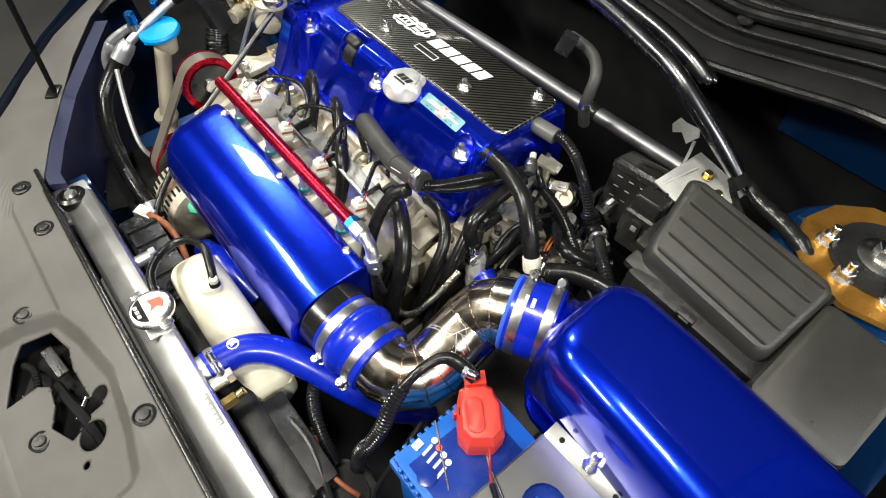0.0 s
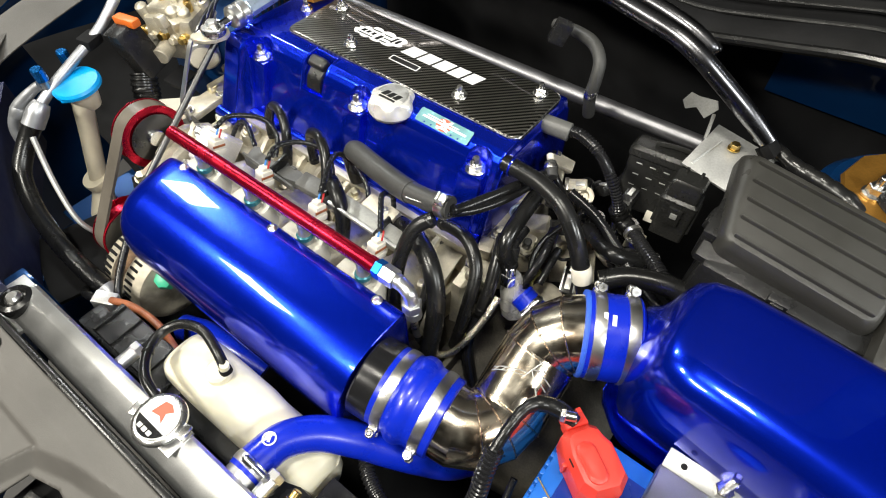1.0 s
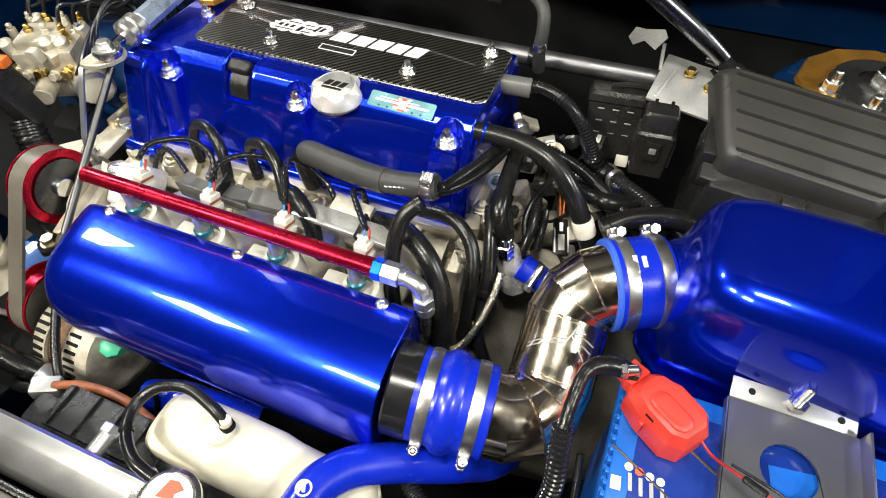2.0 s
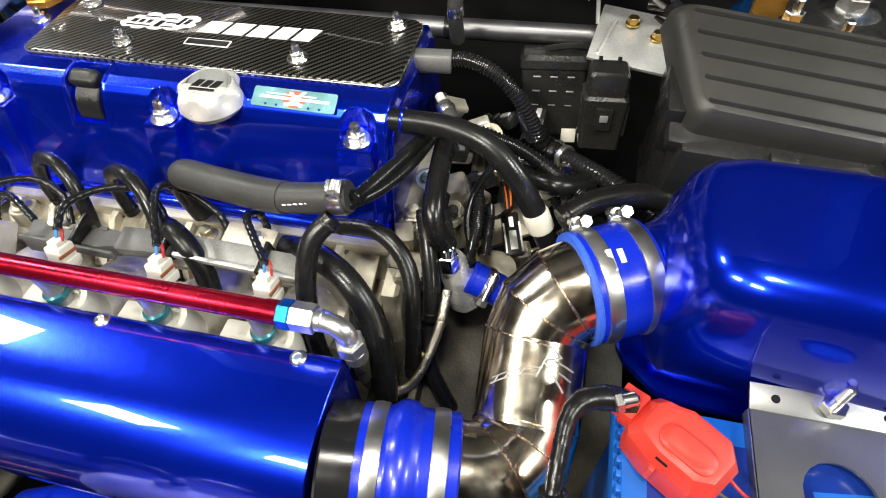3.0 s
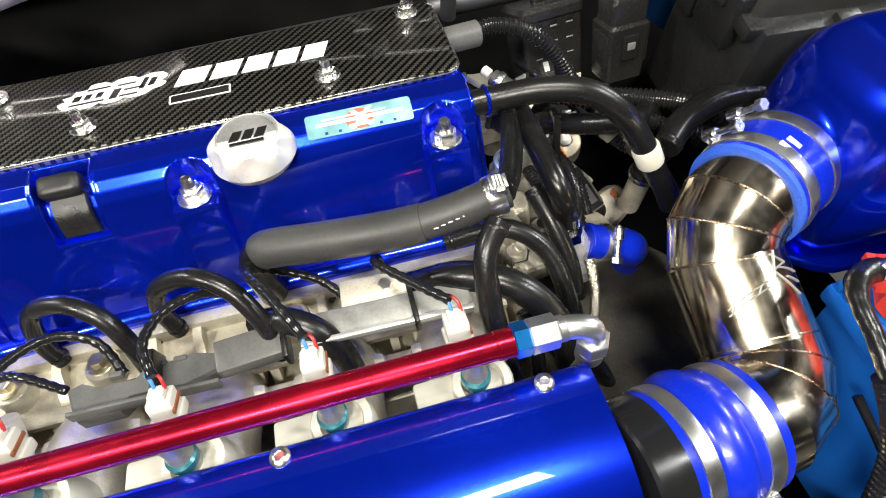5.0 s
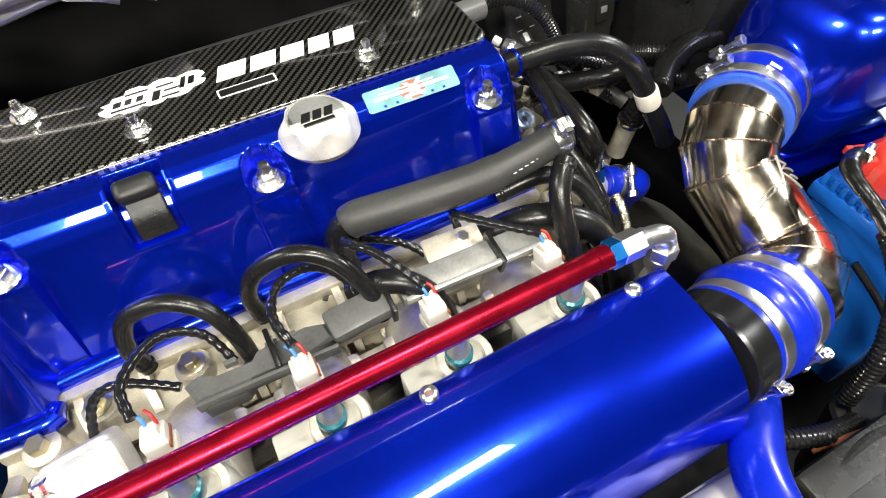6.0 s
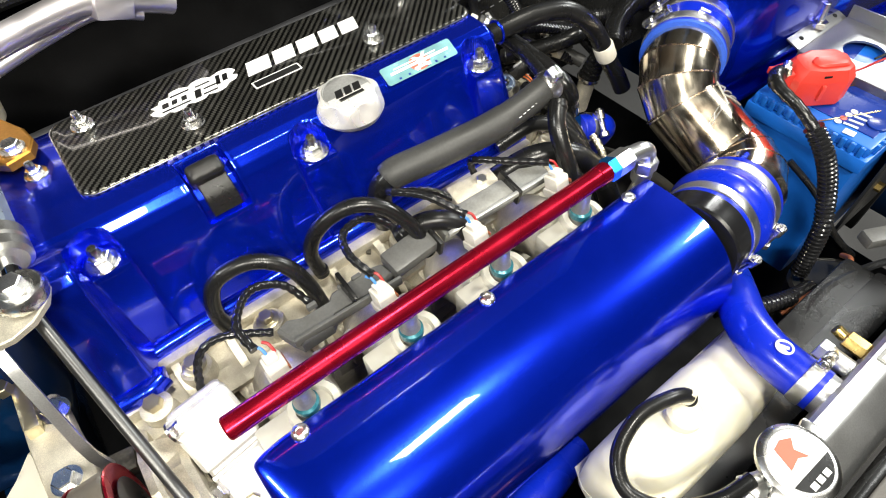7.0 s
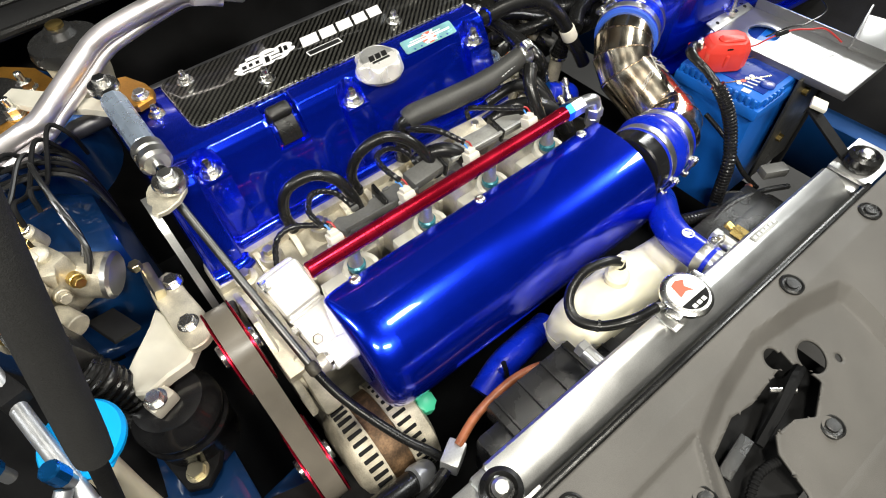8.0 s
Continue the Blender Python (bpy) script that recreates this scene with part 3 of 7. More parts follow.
def cover_mesh():
    g = G()
    xs = [-0.3575 + 0.4645 * i / 330 for i in range(331)]
    ys = [-0.135 + 0.0009 * k for k in range(116)] + [-0.03 + 0.1375 * k / 14 for k in range(15)]
    top = []
    for x in xs:
        push = -0.030 * sm(-0.306, -0.322, x)
        for y in ys:
            lo = -0.102 + push
            yc = max(y, lo)
            z = cover_z(x, yc) - end_drop(x)
            if y < lo:
                z = 0.786
            top.append((x, yc, z))
    n = len(ys)
    f = [(i * n + k, (i + 1) * n + k, (i + 1) * n + k + 1, i * n + k + 1) for i in range(len(xs) - 1) for k in range(n - 1)]
    g.add(top, f)
    # skirts at both ends and the back
    for i, x in ((0, -0.3585), (len(xs) - 1, 0.108)):
        a = [top[i * n + k] for k in range(n)]
        g.loft([[Vector(p) for p in a], [Vector((x, p[1], min(p[2], 0.80))) for p in a], [Vector((x, p[1], 0.770)) for p in a]], closed=False)
    g.loft([[Vector(top[i * n + n - 1]) for i in range(len(xs))], [Vector((x, 0.108, 0.76)) for x in xs]], closed=False)
    return g


vc = thing("valve_cover", (-0.125, 0, 0.78), "glossy candy-blue painted valve cover on the engine", "valve cover")
part("body", cover_mesh(), CANDY, vc, sharp=50)
# flange lip along the foot
lip = [(-0.357, -0.134), (-0.318, -0.134), (-0.309, -0.106), (0.106, -0.106)]
part("foot_flange", G().tube([(x, y + 0.003, 0.783) for x, y in lip], 0.0095, 24, smooth=8), CANDY, vc)


def stud(at, parent, s=1.0):
    """A domed flange nut on its washer with the stud's tip showing."""
    x, y, z = at
    part("washer", G().lathe([(0.0125 * s, 0), (0.013 * s, 0.001), (0.012 * s, 0.0022), (0.004, 0.0022)], (x, y, z)), STEEL, parent)
    part("nut", G().hexa((x, y, z + 0.002), (x, y, z + 0.0095 * s), 0.0085 * s), STEEL, parent)
    part("stud_tip", G().lathe([(0.0046 * s, 0.009 * s), (0.0048 * s, 0.016 * s), (0.0035 * s, 0.0185 * s), (0.001, 0.019 * s)], (x, y, z)), STEEL, parent)


for b in BOLTS:
    stud((b, -0.069, 0.8664), vc, 1.0)
stud((-0.312, 0.035, 0.889), vc, 0.75)
# black cable clip in its pocket
CLIP = [(-0.0500, 0.8780), (-0.0545, 0.8800), (-0.0590, 0.8765), (-0.0640, 0.8715), (-0.0675, 0.8640), (-0.0690, 0.8540)]
clip_ = part("cable_clip", G().loft([[Vector((x, y + e, z - e)) for y, z in CLIP] + [Vector((x, y + 0.010, z - 0.006)) for y, z in reversed(CLIP)] for x, e in ((-0.2140, 0.001), (-0.2130, 0), (-0.1890, 0), (-0.1880, 0.001))]), PLASTIC, vc, "curved black plastic clip")
part("clip_dome", G().box((-0.2020, -0.0480, 0.8835), (0.0300, 0.0170, 0.0200), 0.0065, (28, 0, 0), 4), PLASTIC, clip_)

ALLOY_B = mat("machined_bright_aluminium", (0.88, 0.86, 0.82), 0.30, 0.45, stain=0.05, grain=0.05, grain_size=1200)
cap = thing("oil_filler_cap", (-0.0655, -0.054, 0.885), "machined aluminium hexagonal oil filler cap on the valve cover", "oil cap")
CAPC = (-0.0655, -0.054)
part("skirt", G().lathe([(0.0270, 0.0), (0.0295, 0.002), (0.0295, 0.006), (0.027, 0.008)], (*CAPC, 0.8775), (0, -0.10, 1), seg=48), ALLOY, cap)
hx = []
for r, h, k in ((0.0300, 0.003, 0.0), (0.0316, 0.0045, 0.0), (0.0318, 0.0080, 0.3), (0.0315, 0.0125, 0.85), (0.0302, 0.0170, 1.0), (0.0280, 0.0200, 0.75), (0.0250, 0.0216, 0.2), (0.0240, 0.0218, 0)):
    hx.append([Vector((CAPC[0] + r * (1 - 0.17 * k * (0.5 - 0.5 * math.cos(6 * a)) ** 1.0) * math.cos(a), CAPC[1] - 0.10 * h + r * (1 - 0.17 * k * (0.5 - 0.5 * math.cos(6 * a))) * math.sin(a), 0.8775 + h)) for a in [6.28318 * q / 72 for q in range(72)]])
part("hex_head", G().loft(hx), ALLOY_B, cap, sharp=28)
part("recess", G().lathe([(0.0225, 0.0218), (0.0222, 0.0222), (0.0216, 0.0222), (0.0213, 0.0218)], (*CAPC, 0.8777), (0, -0.10, 1), seg=40), SHEET, cap)


def slant(x0, x1, y0, y1, z0, z1, lean=0.35):
    d = (y1 - y0) * lean
    return G().prism([(x0, y0), (x1, y0), (x1 + d, y1), (x0 + d, y1)], z0, z1)


for q in range(3):
    part("marking", slant(CAPC[0] - 0.013 + 0.009 * q, CAPC[0] - 0.006 + 0.009 * q, CAPC[1] - 0.006, CAPC[1] + 0.006, 0.8990, 0.9000), ROD, cap, "plain dark printed bar")
part("marking", slant(CAPC[0] - 0.012, CAPC[0] + 0.012, CAPC[1] - 0.0115, CAPC[1] - 0.0085, 0.8990, 0.9004, 0), ROD, cap)

# coil cover in carbon fibre
cc = thing("coil_cover", (-0.094, 0.028, 0.89), "black carbon-fibre twill coil cover with white marking", "coil cover")
outline = rounded(0.393, 0.110, 0.013, 5, -0.0935, 0.0285)
g = G()
cxx, cyy = -0.0935, 0.0285


def inset(o, d):
    return [(x - math.copysign(min(d, abs(x - cxx)), x - cxx), y - math.copysign(min(d, abs(y - cyy)), y - cyy)) for x, y in o]


g.loft([[Vector((x, y, z)) for x, y in inset(outline, d)] for d, z in ((0.0015, 0.8865), (0, 0.888), (0, 0.8935), (0.0012, 0.8952), (0.003, 0.8957))])
part("plate", g, CARBON, cc, sharp=40)
g = G().tube([(x, y, 0.8935) for x, y in outline + outline[:1]], 0.0007, 6, smooth=0)
part("edge", g, STEEL, cc, "bright frayed edge line")
for at in ((-0.263, 0.062), (-0.187, 0.0), (0.0, 0.0), (0.078, 0.067)):
    stud((*at, 0.8958), cc, 0.8)
# maker's mark: plain slanted blocks and a tangle of outlined bars
for x0, x1 in ((-0.121, -0.096), (-0.093, -0.070), (-0.067, -0.045), (-0.042, -0.022), (-0.019, 0.001)):
    part("mark_block", slant(x0, x1 - 0.001, 0.028, 0.049, 0.8957, 0.8961, 0.32), WHITE, cc, "plain white slanted block")
BLOB = [(-0.209, 0.030), (-0.204, 0.0265), (-0.197, 0.0285), (-0.194, 0.0250), (-0.184, 0.0250), (-0.180, 0.0285), (-0.174, 0.0255), (-0.164, 0.0258), (-0.160, 0.0290), (-0.154, 0.0265), (-0.144, 0.0275), (-0.138, 0.0325), (-0.131, 0.034), (-0.127, 0.039), (-0.131, 0.0425), (-0.126, 0.047), (-0.130, 0.0535), (-0.140, 0.0550), (-0.149, 0.0520), (-0.155, 0.0560), (-0.166, 0.0555), (-0.171, 0.0520), (-0.177, 0.0555), (-0.188, 0.0545), (-0.190, 0.0490), (-0.199, 0.0490), (-0.202, 0.0440), (-0.209, 0.0430), (-0.206, 0.0385), (-0.212, 0.0360)]
part("mark_patch", G().prism(spline(BLOB, 2, True), 0.8957, 0.8961), WHITE, cc, "plain white patch with black strokes")
for a, b, y0, y1 in ((-0.203, -0.176, 0.0300, 0.0320), (-0.201, -0.195, 0.0355, 0.0420), (-0.192, -0.187, 0.0355, 0.0420), (-0.183, -0.178, 0.0355, 0.0420), (-0.190, -0.172, 0.0465, 0.0485), (-0.172, -0.166, 0.0300, 0.0420), (-0.164, -0.150, 0.0305, 0.0325), (-0.161, -0.146, 0.0380, 0.0400), (-0.166, -0.152, 0.0455, 0.0475), (-0.149, -0.145, 0.0360, 0.0500), (-0.142, -0.137, 0.0380, 0.0480)):
    part("mark_stroke", slant(a, b, y0, y1, 0.8961, 0.8963, 0.3), RUBBER, cc)
part("badge", G().prism(rounded(0.048, 0.011, 0.001, 2, -0.100, 0.0115), 0.8957, 0.8961), WHITE, cc, "small pale outlined badge")
part("badge_face", G().prism(rounded(0.045, 0.0085, 0.001, 2, -0.100, 0.0115), 0.8961, 0.8963), ROD, cc)

# sticker, on the shoulder of the valve cover
stk = thing("sticker", (0.012, -0.053, 0.89), "pale iridescent sticker with a coral disc on the valve cover", "sticker")
TS = Matrix.Translation((0.0155, -0.0520, 0.8892)) @ pose(0, 0, 0, 26, 0, -1)
part("backing", G().prism(rounded(0.080, 0.0190, 0.0025, 4), 0.0006, 0.0011, TS), STICKER, stk)
part("disc", G().prism([(0.012 * math.cos(a) * 0.9, 0.0082 * math.sin(a)) for a in [6.283 * k / 28 for k in range(28)]], 0.0011, 0.0014, TS), CORAL, stk)
for q, (a, b, y0, y1) in enumerate(((-0.033, 0.033, -0.0012, 0.0016), (-0.028, 0.020, 0.0030, 0.0044), (-0.009, 0.009, -0.006, -0.0035))):
    part("stripe", G().prism([(a, y0), (b, y0), (b + 0.001, y1), (a + 0.001, y1)], 0.0014, 0.00155 + 0.00005 * q, TS), WHITE, stk)
for (ax, ay), (bx, by) in (((-0.008, -0.0075), (0.011, 0.0078)), ((-0.006, 0.0065), (0.010, -0.0070))):
    part("star_bar", G().prism([(ax, ay), (ax + 0.004, ay), (bx, by), (bx - 0.004, by)], 0.0014, 0.00172, TS), WHITE, stk)
for q in range(6):
    part("mark", G().prism([(-0.027 + 0.0103 * q, -0.0078), (-0.0248 + 0.0103 * q, -0.0078), (-0.0248 + 0.0103 * q, -0.0058), (-0.027 + 0.0103 * q, -0.0058)], 0.0011, 0.0013, TS), BATT_D, stk)

# cylinder head and block
head = thing("cylinder_head", (-0.12, -0.12, 0.60), "bare cast aluminium cylinder head below the valve cover", "engine head")
part("deck", G().box((-0.122, -0.012, 0.725), (0.462, 0.215, 0.110), 0.006), CAST, head)
part("intake_face", G().prism([(-0.345, -0.175), (-0.33, -0.19), (0.10, -0.165), (0.107, -0.10), (-0.345, -0.10)], 0.66, 0.728, bev=0.004), CAST, head)
part("face", sheet(lambda u, v: (-0.338 + 0.436 * u, -0.104 - 0.056 * v, 0.7725 - 0.018 * v), 24, 6, 0.005), CAST_H, head, "flat stained face of the head")
part("step", G().box((-0.12, -0.1035, 0.772), (0.436, 0.011, 0.010), 0.002), CAST, head)
for x in (-0.318, -0.258, -0.182, -0.108, -0.040, 0.066):
    part("face_slot", G().box((x, -0.118, 0.7690), (0.012, 0.0045, 0.0030), 0.0006, (18, 0, 60)), CAST_D, head)
for x in (-0.292, -0.223, -0.075, 0.03):
    part("bolt_boss", G().lathe([(0.016, -0.03), (0.0145, 0.020), (0.0135, 0.0235), (0.011, 0.024)], (x, -0.132, 0.752)), CAST, head)
    part("bolt", G().lathe([(0.010, 0), (0.0105, 0.002), (0.0085, 0.003)], (x, -0.132, 0.776)).hexa((x, -0.132, 0.778), (x, -0.132, 0.786), 0.0065), ZINC, head)
for x in (-0.270, -0.200, -0.163, -0.118, -0.028, 0.050, 0.085):
    part("web", G().box((x, -0.146, 0.738), (0.016, 0.036, 0.024), 0.006, (28, 0, 8)), CAST, head)
for x in (-0.245, -0.150, -0.055, 0.040):
    part("port_dome", G().lathe([(0.034, 0), (0.032, 0.014), (0.024, 0.024), (0.010, 0.028)], (x, -0.150, 0.722), (0, -0.5, 1), 24), CAST, head)
    part("port_stud", G().cyl((x + 0.022, -0.160, 0.735), (x + 0.022, -0.171, 0.768), 0.0042, 12).hexa((x + 0.022, -0.164, 0.748), (x + 0.022, -0.167, 0.757), 0.008), ZINC, head)
for x in (-0.305, -0.258, -0.185, -0.150, -0.100, -0.05, 0.0, 0.06):
    part("rib", G().loft([[Vector((x + dx, y, z)) for y, z in ((-0.115, 0.725), (-0.115, 0.779), (-0.130, 0.776), (-0.155, 0.752), (-0.168, 0.725))] for dx in (-0.0035, -0.003, 0.003, 0.0035)]), CAST, head)
part("deck_lip", G().box((-0.12, -0.114, 0.776), (0.455, 0.014, 0.012), 0.003), CAST, head)
part("deck_face", G().box((-0.12, -0.117, 0.755), (0.450, 0.006, 0.034), 0.002), CAST, head)
block = single("engine_block", G().box((-0.12, -0.03, 0.50), (0.44, 0.30, 0.34), 0.02), CAST, (-0.12, -0.03, 0.33), "dark cast aluminium engine block deep in the bay", "engine block")

# intake: four runners and the plenum
INJ = [-0.235, -0.141, -0.047, 0.047]
man = thing("intake_runners", (-0.09, -0.22, 0.70), "cast aluminium intake runners with injector bosses", "intake manifold")
for x in INJ:
    part("runner", G().tube([(x, -0.150, 0.722), (x, -0.185, 0.748), (x, -0.22, 0.760), (x, -0.275, 0.760)], [0.030, 0.031, 0.030, 0.028], 18), CAST, man)
    part("injector_boss", G().lathe([(0.021, 0), (0.021, 0.047), (0.0195, 0.050), (0.0145, 0.050), (0.0130, 0.045)], (x + 0.004, -0.238, 0.762), (0, -0.12, 1)), PALE, man)
    part("mount_block", G().box((x - 0.026, -0.243, 0.788), (0.031, 0.026, 0.034), 0.003), PALE, man)
    part("runner_flange", G().box((x, -0.181, 0.735), (0.074, 0.014, 0.050), 0.006), CAST, man)
part("flange_bar", G().box((-0.09, -0.176, 0.722), (0.40, 0.012, 0.045), 0.004), CAST, man)

PSEC = [(-0.256, 0.700), (-0.2525, 0.710), (-0.2520, 0.740), (-0.2520, 0.800), (-0.2525, 0.815), (-0.256, 0.8222), (-0.264, 0.8245), (-0.285, 0.8250), (-0.305, 0.8240), (-0.322, 0.8205),
        (-0.338, 0.813), (-0.351, 0.802), (-0.361, 0.788), (-0.3675, 0.771), (-0.370, 0.752), (-0.3685, 0.733), (-0.362, 0.714), (-0.352, 0.702), (-0.335, 0.694), (-0.305, 0.691), (-0.275, 0.693)]


PSEC = spline(PSEC, 4, True)
plen = thing("intake_plenum", (-0.08, -0.31, 0.69), "glossy candy-blue painted intake plenum with rounded front", "intake plenum")
PC = (-0.305, 0.758)
rings = []
for x, k in spline([(-0.2865, 0.55), (-0.2860, 0.72), (-0.2840, 0.82), (-0.2795, 0.895), (-0.273, 0.945), (-0.264, 0.980), (-0.252, 0.997), (-0.24, 1.0), (-0.12, 1.0), (0.0, 1.0), (0.108, 1.0), (0.1135, 0.995), (0.1165, 0.98), (0.118, 0.955), (0.1183, 0.90)], 3):
    ring = []
    for y, z in PSEC:
        # the rear edge stays straight, the rounded front pulls in at the ends
        w = 1.0 if x > 0 else min(1.0, 0.25 + 0.75 * sm(-0.25, -0.32, y))
        kk = 1 - (1 - k) * (w if x < 0 else 1)
        ring.append(Vector((x, PC[0] + (y - PC[0]) * kk, PC[1] + (z - PC[1]) * kk)))
    rings.append(ring)
part("body", G().loft(rings), CANDY, plen, sharp=60)
for x in (-0.249, -0.080, 0.086):
    part("screw", G().lathe([(0.0062, -0.001), (0.0065, 0.0012), (0.0050, 0.0030), (0.0030, 0.0036), (0.0028, 0.0022), (0.001, 0.0022)], (x, -0.262, 0.8245), seg=18), STEEL, plen, "bright button-head screw")

# fuel rail
rail = thing("fuel_rail", (-0.10, -0.2425, 0.85), "red anodised aluminium fuel rail with blue fitting", "fuel rail")
RY, RZ = -0.2425, 0.8520
part("tube", G().lathe([(0.0075, 0), (0.0088, 0.0012), (0.0088, 0.346), (0.0094, 0.3465), (0.0094, 0.357)], (-0.286, RY, RZ), (1, 0, 0), 28), RED_ANO, rail)
part("fitting_ring", G().hexa((0.071, RY, RZ), (0.081, RY, RZ), 0.0112), BLUE_ANO, rail, "blue anodised hexagonal fitting")
part("swivel_nut", G().hexa((0.081, RY, RZ), (0.099, RY, RZ), 0.0112).cyl((0.099, RY, RZ), (0.105, RY, RZ), 0.0085), ALLOY, rail)
part("elbow", G().tube([(0.103, RY, RZ), (0.114, RY - 0.002, RZ), (0.121, RY - 0.004, RZ - 0.004), (0.123, RY - 0.005, RZ - 0.014)], 0.0078, 14), ALLOY, rail, "bright aluminium elbow")
part("elbow_nut", G().hexa((0.123, RY - 0.005, RZ - 0.013), (0.1235, RY - 0.005, RZ - 0.026), 0.0112).cyl((0.1235, RY - 0.005, RZ - 0.026), (0.124, RY - 0.004, RZ - 0.040), 0.0095), ALLOY, rail)
for k, x in enumerate(INJ):
    inj = thing("fuel_injector", (x, -0.236, 0.80), "fuel injector with teal ring and ivory plug under the rail", "injector", group="injectors along the fuel rail")
    part("body", G().lathe([(0.0070, 0), (0.0070, 0.010), (0.0085, 0.012), (0.0085, 0.030), (0.007, 0.034), (0.007, 0.050)], (x, -0.2415, 0.793), (0, 0, 1)), GREYM, inj)
    part("ring", G().lathe([(0.0080, 0), (0.0098, 0.0015), (0.0098, 0.007), (0.008, 0.0085)], (x, -0.2425, 0.8135)), TEAL, inj, "teal sealing ring")
    plug = part("plug", G().box((x - 0.004, -0.2145, 0.834), (0.0155, 0.016, 0.020), 0.002, (-18, 0, 0)), IVORY, inj, "ivory plastic plug")
    part("skirt", G().box((x - 0.004, -0.2165, 0.8275), (0.019, 0.018, 0.008), 0.0015, (-18, 0, 0)), IVORY, plug)
    part("latch_wire", G().box((x + 0.004, -0.2145, 0.837), (0.0015, 0.018, 0.003), 0.0004, (-18, 0, 0)), COPPER, plug, "thin orange latch")
    part("catch", G().box((x - 0.004, -0.211, 0.846), (0.010, 0.010, 0.005), 0.0015, (-18, 0, 0)), IVORY, plug)
    for d, m_ in ((-0.005, WIRE_B), (0.001, WIRE_R)):
        part("wire", G().tube([(x + d, -0.209, 0.846), (x + d - 0.001, -0.204, 0.851), (x + d - 0.004, -0.200, 0.852)], 0.0012, 6), m_, inj)


# ---- intake tract: couplers, pipe, airbox ----
def clamp(parent, c, axis, r, scr=(0, 0, 1), w=0.013):
    """A bolted band clamp round a coupler; scr: where its screw sits round the band."""
    a = Vector(axis).normalized()
    c = Vector(c)
    band = part("clamp", G().lathe([(r - 0.001, -w / 2), (r + 0.0010, -w / 2 + 0.001), (r + 0.0016, 0), (r + 0.0010, w / 2 - 0.001), (r - 0.001, w / 2)], c, a, 48), BAND, parent, "bright steel band clamp")
    s = Vector(scr)
    s = (s - a * s.dot(a)).normalized()
    t = a.cross(s)
    p = c + s * (r + 0.006)
    part("clamp_bolt", G().cyl(p - t * 0.016, p + t * 0.018, 0.0028, 12).hexa(p + t * 0.012, p + t * 0.018, 0.0052).cyl(p - t * 0.014, p - t * 0.002, 0.0050, 14).box(p - t * 0.008 - s * 0.003, (0.010, 0.010, 0.006), 0.001), STEEL, band)
    return band


cp1 = thing("front_coupler", (0.165, -0.318, 0.74), "ribbed blue silicone coupler with two steel clamps on the plenum", "coupler")
C1 = Vector((0.1185, -0.317, 0.7825))
A1 = Vector((0.982, 0.126, -0.105)).normalized()
part("flange_ring", G().lathe([(0.043, 0), (0.0450, 0.002), (0.0450, 0.024), (0.0425, 0.026)], C1, A1, 48), LOOM, cp1, "black rubber ring")
part("sleeve", G().lathe([(0.0425, 0.020), (0.0445, 0.022), (0.0445, 0.044), (0.0455, 0.046), (0.0485, 0.050), (0.0497, 0.056), (0.0485, 0.062), (0.0455, 0.066), (0.0445, 0.069), (0.0445, 0.094), (0.0425, 0.0955)], C1, A1, 48), SILICONE, cp1)
clamp(cp1, C1 + A1 * 0.036, A1, 0.0445, (0, -0.85, -0.3))
clamp(cp1, C1 + A1 * 0.081, A1, 0.0445, (0, -0.9, -0.15))

PPATH = [C1 + A1 * 0.086] + [Vector(p) for p in ((0.226, -0.3035, 0.7710), (0.2425, -0.2940, 0.7700), (0.2530, -0.2775, 0.7705), (0.2565, -0.2590, 0.7735), (0.2545, -0.1990, 0.8020), (0.2600, -0.1820, 0.8170), (0.2720, -0.1715, 0.8265), (0.2900, -0.1620, 0.8320))]
ip = thing("intake_pipe", (0.25, -0.23, 0.74), "polished mitre-welded steel intake pipe with heat tint", "intake pipe")
part("tube", G().tube(PPATH, 0.0408, 56, smooth=0), PIPE, ip, sharp=11)
for i in range(2, len(PPATH) - 1):
    d = (PPATH[i + 1] - PPATH[i]).normalized() + (PPATH[i] - PPATH[i - 1]).normalized()
    part("weld", G().lathe([(0.0406, -0.0011), (0.0413, -0.0004), (0.0413, 0.0004), (0.0406, 0.0011)], PPATH[i], d, 48), WELD, ip, "bronze-tinted weld bead")
# etched mark on top: plain fine strokes
STROKES = [((0.2275, -0.2435), (0.262, -0.2360)), ((0.227, -0.2470), (0.258, -0.2405)), ((0.229, -0.2470), (0.232, -0.2425)), ((0.236, -0.2455), (0.240, -0.2405)), ((0.246, -0.2435), (0.250, -0.2385)),
           ((0.258, -0.2430), (0.268, -0.2190)), ((0.264, -0.2215), (0.2745, -0.2265)), ((0.2745, -0.2265), (0.262, -0.2320)), ((0.262, -0.2320), (0.2785, -0.2470)), ((0.266, -0.2300), (0.2840, -0.2310)), ((0.272, -0.2360), (0.2830, -0.2380))]
for (x0, y0), (x1, y1) in STROKES:
    pts = []
    for q in range(5):
        x, y = x0 + (x1 - x0) * q / 4, y0 + (y1 - y0) * q / 4
        k = (y - PPATH[4].y) / (PPATH[5].y - PPATH[4].y)
        c = PPATH[4].lerp(PPATH[5], k)
        rise = (PPATH[5].z - PPATH[4].z) / (PPATH[5].y - PPATH[4].y)
        pts.append((x, y, c.z + math.sqrt(max(0, 0.0409 ** 2 - (x - c.x) ** 2)) * math.sqrt(1 + rise * rise)))
    part("etched_stroke", G().tube(pts, 0.0006, 6, smooth=0), SHEET, ip, "pale etched stroke")

